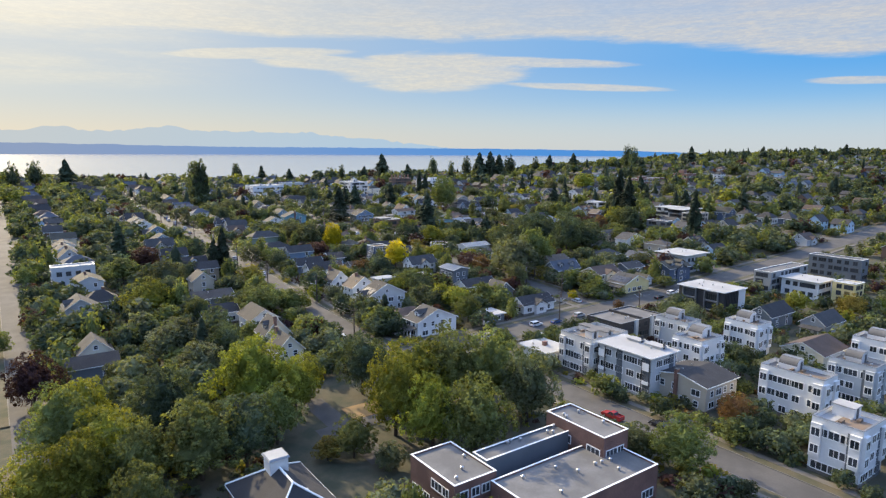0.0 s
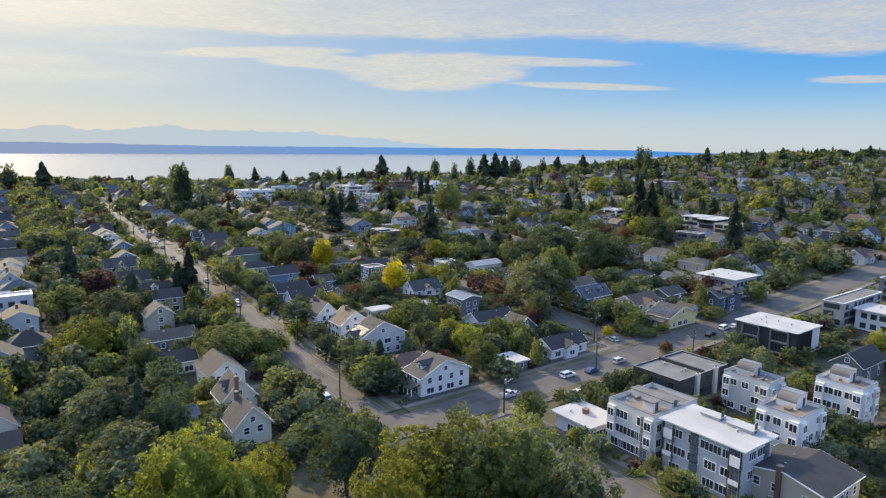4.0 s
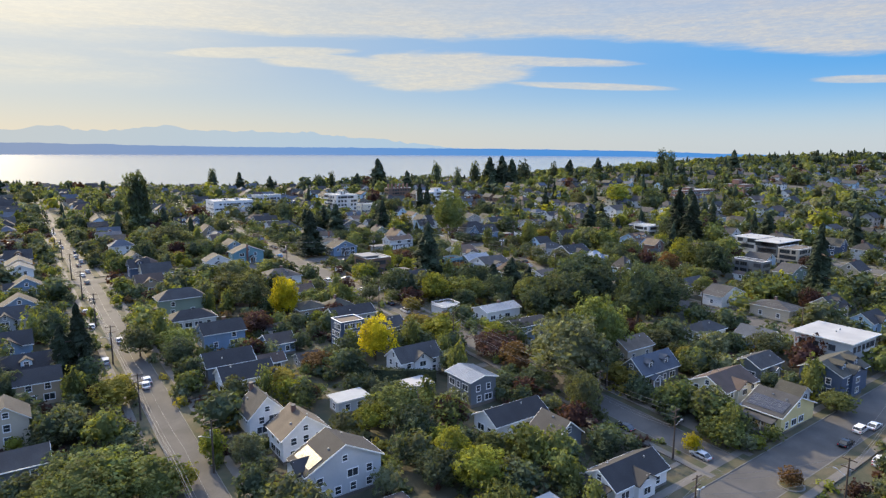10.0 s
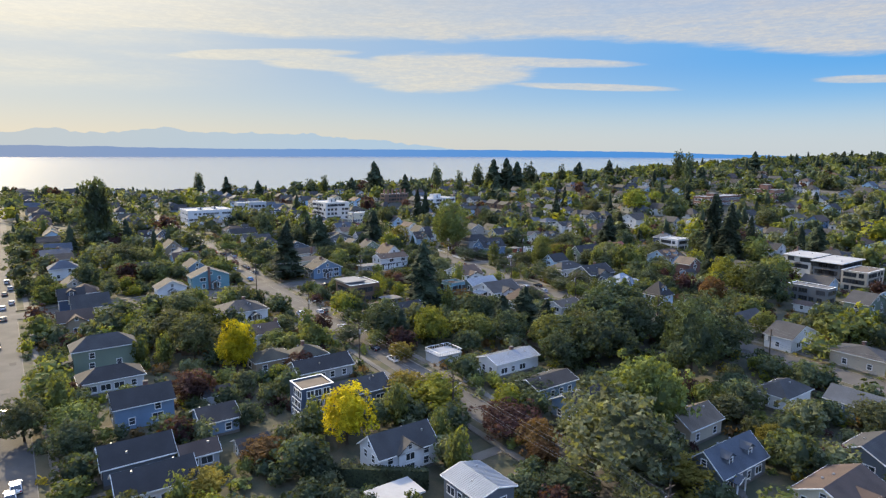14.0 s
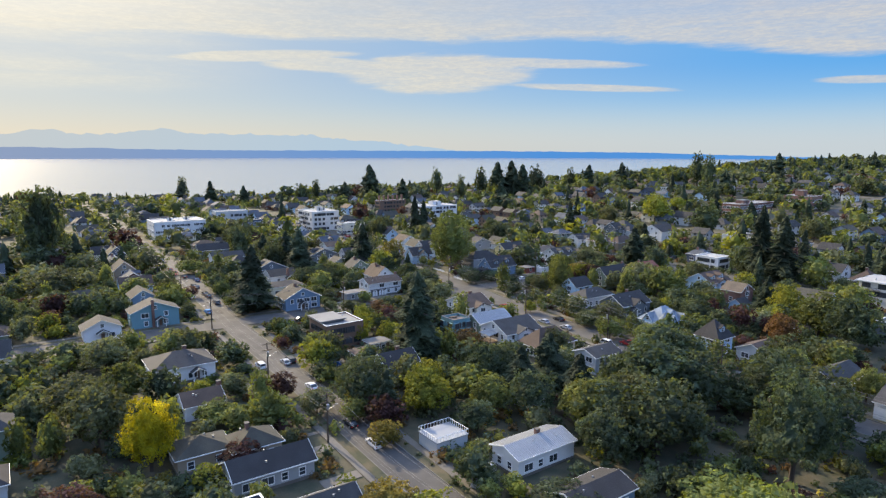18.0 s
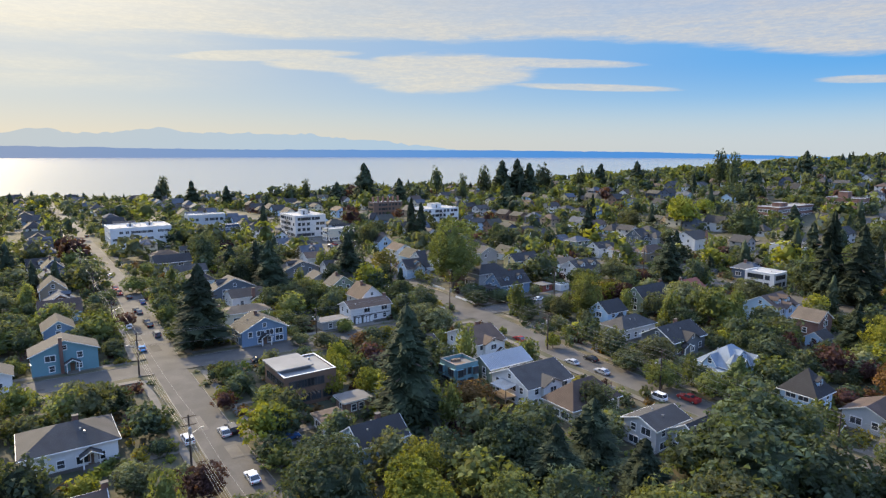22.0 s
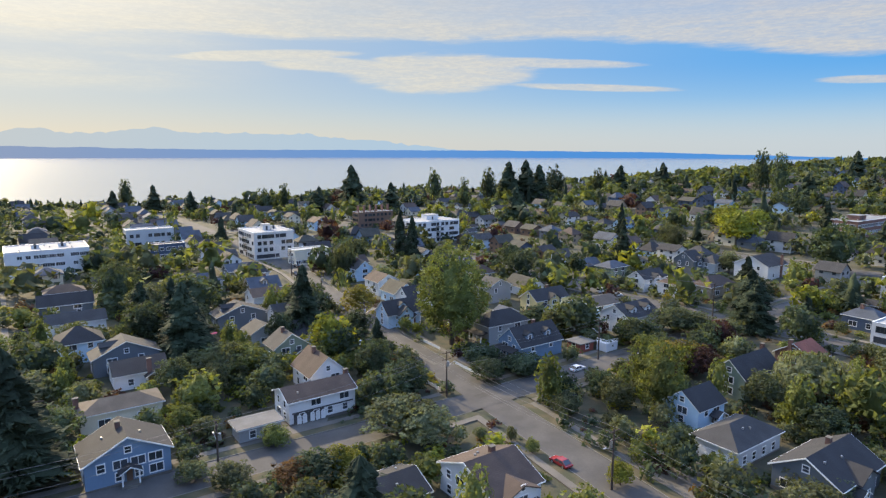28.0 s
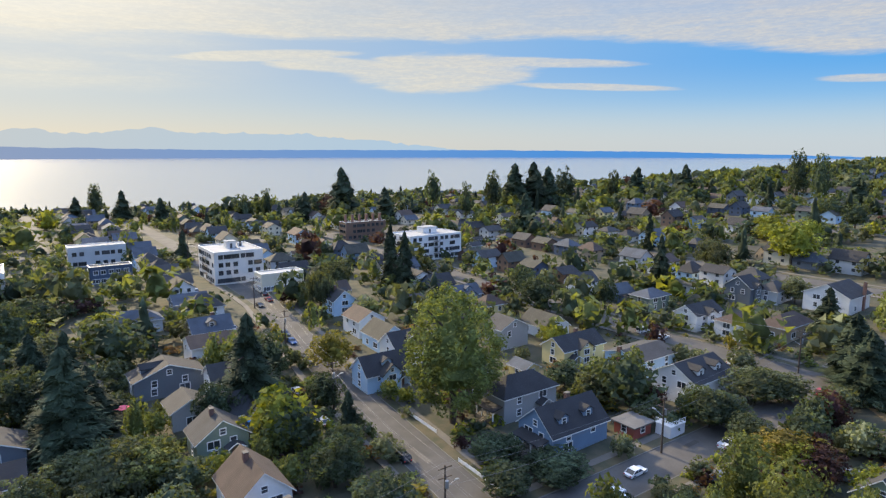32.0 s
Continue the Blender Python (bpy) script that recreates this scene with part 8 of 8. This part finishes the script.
def traffic_circle(x, y):
    r = 2.6
    c = thing("traffic_circle", x, y, 0, 0.1, "round planted traffic island with a concrete kerb", "traffic island")
    part("kerb", Shape().tube(0, 0, -0.3, 0.22, r, r - 0.05, 20).mesh("kerb", M["kerb"]), c)
    part("soil", Shape().tube(0, 0, 0.1, 0.27, r - 0.35, r - 0.4, 20).mesh("soil", M["dry"]), c)
    tree(x, y, 4.2, 4.6, "rust", "broad", 900)
    for k in range(5):
        shrub(x + 1.7 * math.cos(k * 1.26), y + 1.7 * math.sin(k * 1.26), 0.6, 0.9, ("green", "olive", "gold")[k % 3])


traffic_circle(191, 150.5)


M["patch"] = material("asphalt_patch", (0.064, 0.058, 0.052), 0.92, 0.3, 0.7, 0.2)
M["worn"] = material("worn_asphalt", (0.125, 0.114, 0.10), 0.92, 0.3, 0.7, 0.2)


def road_patches():
    rng = random.Random(41)
    for n, line, w in LANES[2:6]:
        for _ in range(9):
            y = rng.uniform(170, 560)
            v = at(line, y)
            o, k = rng.uniform(-0.3, 0.3) * w, rng.uniform(2.0, 9.0)
            ribbon("road_patch", [(v + o, y), (v + o, y + k)], rng.uniform(0.9, 2.6), 0.205, M[rng.choice(("patch", "patch", "worn"))], 0, "rectangular asphalt repair in the street", "road patch")
    for n, line, w in CROSSINGS[:2]:
        for _ in range(6):
            x = rng.uniform(110, 380)
            v = at(line, x, 0)
            o = rng.uniform(-0.3, 0.3) * w
            ribbon("road_patch", [(x, v + o), (x + rng.uniform(2, 8), v + o)], rng.uniform(0.9, 2.4), 0.21, M[rng.choice(("patch", "patch", "worn"))], 0, "rectangular asphalt repair in the street", "road patch")


road_patches()

# ---- the rest of the neighbourhood ----
WALLS = ("white", "white", "white", "pale", "sky", "grey", "pale", "cream", "blue", "slate", "beige", "green", "tan", "sky", "navy", "yellow", "stucco", "brown")
ROOFS = ("dark", "dark", "dark", "grey", "grey", "brown", "moss", "blue")


def place(x, y):
    """Metres to the right of and ahead of the start."""
    return x * math.cos(TURNED) - y * math.sin(TURNED), x * math.sin(TURNED) + y * math.cos(TURNED)


def in_view(x, y, more=25):
    p, q = place(x, y)
    return q > 60 and abs(p + 5) < 0.74 * q + more


def way_off(x, y):
    """Metres from the line of flight over the ground."""
    k = min(max((x * 233.5 + y * 325.8) / (233.5 ** 2 + 325.8 ** 2), 0), 1)
    return math.hypot(x - 233.5 * k, y - 325.8 * k)


def on_road(x, y, margin=6.0):
    for n, line, w in LANES:
        v = at(line, y)
        if v is not None and abs(x - v) < w / 2 + margin:
            return True
    for n, line, w in CROSSINGS:
        v = at(line, x, 0)
        if v is not None and abs(y - v) < w / 2 + margin:
            return True
    return False


def hides(x, y, h):
    """Whether something h high would stand between the open street and the hill's top."""
    for n, line, w in LANES[:7]:
        v = at(line, y)
        if v is not None and -1 < v - w / 2 - x < 0.85 * h + 1.0:
            return True
    for n, line, w in CROSSINGS[:3]:
        v = at(line, x, 0)
        if v is not None and -1 < v - w / 2 - y < 1.2 * h + 1.0:
            return True
    return False


# plots where the gardens hold only trees
WOODED = ((226, 272, 220, 282), (205, 222, 292, 306), (155, 166, 366, 376), (336, 346, 378, 388), (20, 34, 168, 212), (296, 332, 362, 392), (360, 384, 366, 388), (258, 270, 374, 388))


def free(x, y, r):
    if 40 < x < 92 and 92 < y < 150:
        return False
    if r > 4 and any(a < x < b and c < y < d for a, b, c, d in WOODED):
        return False
    return all((x - a) ** 2 + (y - b) ** 2 > (r + c) ** 2 for a, b, c in TAKEN)


FAR_HOUSES = {}


def far_house(x, y, ln, wd, eave, rise, ridge, wall, roof, form):
    """Joins a small distant house to the mass of them."""
    m = pose(x, y, land(x, y), 0, 0, 90 if ridge == "y" else 0)
    a, b = ln / 2, wd / 2
    w, r, g = Shape(), gable_roof(ln, wd, eave, rise) if form == "gable" else hip_roof(ln, wd, eave, rise), Shape()
    low = [(-a, -b, -1.5), (-a, -b, eave), (-a, 0, eave + (rise if form == "gable" else 0)), (-a, b, eave), (-a, b, -1.5)]
    w.hull(low, [(a, p[1], p[2]) for p in low])
    for z in ((1.2,) if eave < 4.6 else (1.1, 3.7)):
        for i in (-1, 1):
            g.box(i * a * 0.5 - 0.7, -b - 0.05, z, i * a * 0.5 + 0.7, -b, z + 1.3).box(i * a * 0.5 - 0.7, b, z, i * a * 0.5 + 0.7, b + 0.05, z + 1.3)
            g.box(-a - 0.05, i * b * 0.5 - 0.6, z, -a, i * b * 0.5 + 0.6, z + 1.3)
    for s, mat in ((w, "wall_" + wall), (r, "roof_" + roof), (g, "glass")):
        t = FAR_HOUSES.setdefault(mat, Shape())
        k = len(t.v)
        t.v += [tuple(m @ Vector(p)) for p in s.v]
        t.f += [tuple(i + k for i in f) for f in s.f]


def fill_houses():
    rng = random.Random(7)
    spots = []
    for n, line, w in LANES:
        y = 34.0
        while y < 1130:
            v = at(line, min(y, 995))
            y += rng.uniform(12.5, 16.5)
            if v is None:
                continue
            for side in (-1, 1):
                spots.append((v + side * rng.uniform(21.5, 26.0), y + rng.uniform(-1.5, 1.5)))
    for x in range(860, 1500, 48):
        y = 100.0
        while y < 1100:
            y += rng.uniform(13, 18)
            spots.append((x + rng.uniform(-3, 3), y))
    made = 0
    for x, y in spots:
        p, q = place(x, y)
        if not in_view(x, y) or q > 1320 or land(x, y) < 10 and q > 800:
            continue
        ln, wd = rng.uniform(9, 12.5), rng.uniform(7.5, 9.5)
        eave, rise = rng.choice((3.4, 4.2, 5.2, 5.6)), rng.uniform(2.0, 3.6)
        ridge, wall, roof = rng.choice("xxy"), rng.choice(WALLS), rng.choice(ROOFS)
        form = rng.choice(("gable", "gable", "gable", "hip"))
        ok = free(x, y, 7.0) and not on_road(x, y, 5.5) and y > 60
        if q < 150 or (y < 148 and x < 112):
            ok = False
        if not ok:
            continue
        if way_off(x, y) < 235:
            house(x, y, ln, wd, eave, rise, ridge, wall, roof, form, chimney=rng.choice(("", "c", "")), wing=rng.choice(("", "", "y- 4.6 1.0")) if ridge == "x" and form == "gable" else "",
                  dormer=rng.choice(("", "", "y-")) if form == "gable" and rise > 2.8 else "", detail=1)
            made += 1
        else:
            far_house(x, y, ln, wd, eave, rise, ridge, wall, roof, form)
            TAKEN.append((x, y, 6.0))
    s, mats = Shape(), []
    for k, (mat, t) in enumerate(FAR_HOUSES.items()):
        n = len(s.v)
        s.v += t.v
        s.f += [tuple(i + n for i in f) for f in t.f]
        s.m += [k] * len(t.f)
        mats.append(M[mat])
    tagged(new("far_houses", s.mesh("far_houses", *mats)), "rows of small distant houses with gabled roofs", "houses", kind="stuff")


fill_houses()


def fill_garages():
    rng = random.Random(23)
    for a, b in ((2, 94), (94, 188), (188, 285), (296, 395), (395, 492)):
        for y in np.arange(170, 640, 15):
            x, yy = (a + b) / 2 + rng.choice((-7, 7)) + rng.uniform(-2, 2), y + rng.uniform(-3, 3)
            if rng.random() < 0.6 or not in_view(x, yy, 5) or not free(x, yy, 4.5) or on_road(x, yy, 5) or any(math.hypot(x - u, yy - v) < 3.5 for u, v, w in TREES):
                continue
            house(x, yy, 6.2, 5.0, 2.6, rng.uniform(1.0, 1.8), rng.choice("xy"), rng.choice(WALLS), rng.choice(ROOFS), name="garage", detail=1)


fill_garages()


class Woods:
    """Many small plants joined into one mesh."""

    def __init__(self):
        self.groups = {}

    def add(self, me, colour, m):
        self.groups.setdefault((me.name, colour), (me, []))[1].append(m)

    def build(self, name, label, category):
        vs, tris, mats, names = [], [], [], []
        base = 0
        for (_, colour), (me, ms) in self.groups.items():
            me.calc_loop_triangles()
            co = np.empty(len(me.vertices) * 3)
            me.vertices.foreach_get("co", co)
            co = co.reshape(-1, 3)
            t = np.empty(len(me.loop_triangles) * 3, dtype=np.int32)
            me.loop_triangles.foreach_get("vertices", t)
            if colour not in names:
                names.append(colour)
            for m in ms:
                a = np.array(m)
                vs.append(co @ a[:3, :3].T + a[:3, 3])
                tris.append(t + base)
                mats.append(np.full(len(t) // 3, names.index(colour), dtype=np.int32))
                base += len(co)
        v, t, mi = np.concatenate(vs), np.concatenate(tris), np.concatenate(mats)
        me = bpy.data.meshes.new(name)
        me.vertices.add(len(v))
        me.vertices.foreach_set("co", v.ravel())
        me.loops.add(len(t))
        me.loops.foreach_set("vertex_index", t)
        n = len(t) // 3
        me.polygons.add(n)
        me.polygons.foreach_set("loop_start", np.arange(0, n * 3, 3, dtype=np.int32))
        me.polygons.foreach_set("loop_total", np.full(n, 3, dtype=np.int32))
        for c in names:
            me.materials.append(M["leaf_" + c])
        me.polygons.foreach_set("material_index", mi)
        me.update()
        me.validate()
        return tagged(new(name, me), label, category, kind="stuff")


def sort_of_tree(rng):
    r = rng.random()
    if r < 0.055:
        return "conifer", "fir", rng.uniform(8, 17), rng.uniform(0.5, 0.75)
    if r < 0.09:
        return "column", "green", rng.uniform(8, 13), 0.45
    col = rng.choice(("green", "green", "deep", "deep", "deep", "deep", "olive", "silver", "green", "deep", "olive", "lime", "olive", "plum", "deep", "green", "silver", "deep"))
    return "broad", col, 3.4 + 6.5 * rng.random() ** 1.6, rng.uniform(0.85, 1.25)


def fill_trees():
    rng = random.Random(11)
    woods = Woods()
    near = 0
    for _ in range(19000):
        q = 70 + 1330 * math.sqrt(rng.random()) if rng.random() < 0.72 else rng.uniform(90, 560)
        p = rng.uniform(-0.78, 0.78) * q + rng.uniform(-25, 25)
        x, y = p * math.cos(TURNED) + q * math.sin(TURNED), -p * math.sin(TURNED) + q * math.cos(TURNED)
        kind, col, h, k = sort_of_tree(rng)
        if q < 780 and kind == "conifer" and rng.random() < 0.7:
            kind, col, h, k = "broad", "deep", rng.uniform(5, 10), rng.uniform(0.9, 1.2)
        if q > 780 and rng.random() < 0.03:
            kind, col, h, k = "conifer", "fir", rng.uniform(9, 17), rng.uniform(0.5, 0.8)
        if q > 480 and kind == "broad":
            h *= 0.85 if rng.random() < 0.8 else 1.5
        if q > 450 and col in ("lime", "gold", "rust") and rng.random() < 0.3:
            col = "deep"
        if q > 430 and p > 40 and rng.random() < 0.06:
            kind, col, h, k = ("conifer", "fir", rng.uniform(13, 22), rng.uniform(0.45, 0.62)) if rng.random() < 0.3 else ("broad", rng.choice(("deep", "green")), rng.uniform(10, 15), rng.uniform(0.8, 1.05))
        if q > 820 and p < -200:
            h *= 0.75
        if q > 800 and land(x, y) < 8.5:
            continue
        r = h * k / 2
        if q < 560:
            if (q < 480 and hides(x, y, h)) or (kind == "conifer" and q < 430 and rng.random() < 0.8) or (y < 150 and x > 85 and q < 330 and h > 6.5) or on_road(x, y, 1.0 if h < 8 else 2.5) or not free(x, y, r * 0.75 - 0.5):
                continue
            if any((x - a) ** 2 + (y - b) ** 2 < (0.72 * (r + c)) ** 2 for a, b, c in TREES):
                continue
            if near < 1:
                tree(x, y, h, h * k, col, kind, 1000 if q < 420 else 650)
                near += 1
                continue
        else:
            if on_road(x, y, 1.0) or (q < 900 and not free(x, y, r * 0.6 - 1.0)):
                continue
            if any((x - a) ** 2 + (y - b) ** 2 < (0.75 * (r + c)) ** 2 for a, b, c in TREES[-500:]):
                continue
            TREES.append((x, y, r))
        lv = 480 if q < 620 and (way_off(x, y) < 95 or q > 380 and way_off(x, y) < 180) and h > 3.6 else 170 if q < 560 else (64 if q < 850 else 30)
        low = 0.12 if kind == "broad" else 0.04
        wide = h * k * (1.45 if kind == "column" else 1.0)
        woods.add(crown(kind, rng.randrange(3), col, lv), col, Matrix.Translation((x, y, land(x, y) + h * low)) @ Matrix.Rotation(rng.uniform(0, 6.28), 4, "Z") @ Matrix.Diagonal((wide, wide, h * (1 - low), 1)))
    woods.build("far_woods", "dense mixed trees between distant houses", "trees")


fill_trees()


def fill_shrubs():
    rng = random.Random(5)
    mass = Woods()
    made = 0
    for i in range(7400):
        q = rng.uniform(80, 560) if i < 5200 else rng.uniform(300, 600)
        p = rng.uniform(-0.75, 0.75) * q if i < 5200 else rng.uniform(-150, 170)
        x, y = p * math.cos(TURNED) + q * math.sin(TURNED), -p * math.sin(TURNED) + q * math.cos(TURNED)
        h = rng.uniform(0.8, 2.8)
        if on_road(x, y, 3.6 if rng.random() < 0.8 else 0.8) or not free(x, y, -0.5 + h * 0.3) or (q < 480 and hides(x, y, h * 0.6)):
            continue
        col = rng.choice(("green", "deep", "olive", "lime", "gold", "deep", "rust", "plum", "silver"))
        if made < 200 and q < 430:
            shrub(x, y, h, h * rng.uniform(1.0, 1.7), col)
            made += 1
        else:
            w = h * rng.uniform(1.0, 1.7)
            mass.add(crown("bush", rng.randrange(3), col, 60), col, pose(x, y, land(x, y) - 0.1, 0, 0, rng.uniform(0, 360)) @ Matrix.Diagonal((w, w, h, 1)))
    # planting on the strips between kerb and pavement
    for n, line, w in LANES[1:6]:
        for y in np.arange(165, 560, 4.5):
            v = at(line, y)
            if v is None or abs(y - 394) < 14 or abs(y - 155) < 14:
                continue
            for side in (-1, 1):
                if rng.random() < 0.62:
                    continue
                x, h = v + side * (w / 2 + 1.3) + rng.uniform(-0.3, 0.3), rng.choice((0.5, 0.7, 0.9, 1.2, 2.6, 3.4)) * rng.uniform(0.8, 1.2)
                wide = min(h * rng.uniform(1.2, 2.0), 2.6)
                col = rng.choice(("green", "deep", "olive", "gold", "deep", "silver"))
                mass.add(crown("bush", rng.randrange(3), col, 60), col, pose(x, y + rng.uniform(-1.5, 1.5), land(x, y) + 0.2, 0, 0, rng.uniform(0, 360)) @ Matrix.Diagonal((wide, wide, h, 1)))
    mass.build("shrubbery", "low garden shrubs and bushes between houses", "shrubs")


fill_shrubs()


# ---- paths from doors to the pavement ----
def garden_paths():
    rng = random.Random(19)
    made = 0
    for x, y, r in list(TAKEN):
        p, q = place(x, y)
        if not 110 < q < 470 or made > 110:
            continue
        for n, line, w in LANES[1:7]:
            v = at(line, y)
            if v is None or not 12 < abs(x - v) < 34:
                continue
            sg = 1 if x > v else -1
            x0, x1 = v + sg * (w / 2 + 4.1), x - sg * (r - 1.2)
            yy = y + rng.uniform(-1.5, 1.5)
            if abs(x1 - x0) < 2.5 or any(math.hypot((x0 + x1) / 2 - a, yy - b) < 4 for a, b, c in TAKEN if (a, b) != (x, y)):
                continue
            made += 1
            if rng.random() < 0.55:
                ribbon("garden_path", [(min(x0, x1), yy), (max(x0, x1), yy)], 1.2, 0.10, M["concrete"], 0, "narrow concrete path from a front door", "path")
            else:
                yy = y + rng.choice((-1, 1)) * (r - 1.0)
                ribbon("driveway", [(min(x0, x1), yy), (max(x0, x1), yy)], 2.8, 0.105, M["concrete"], 0, "pale concrete driveway beside a house", "driveway")
            break


garden_paths()
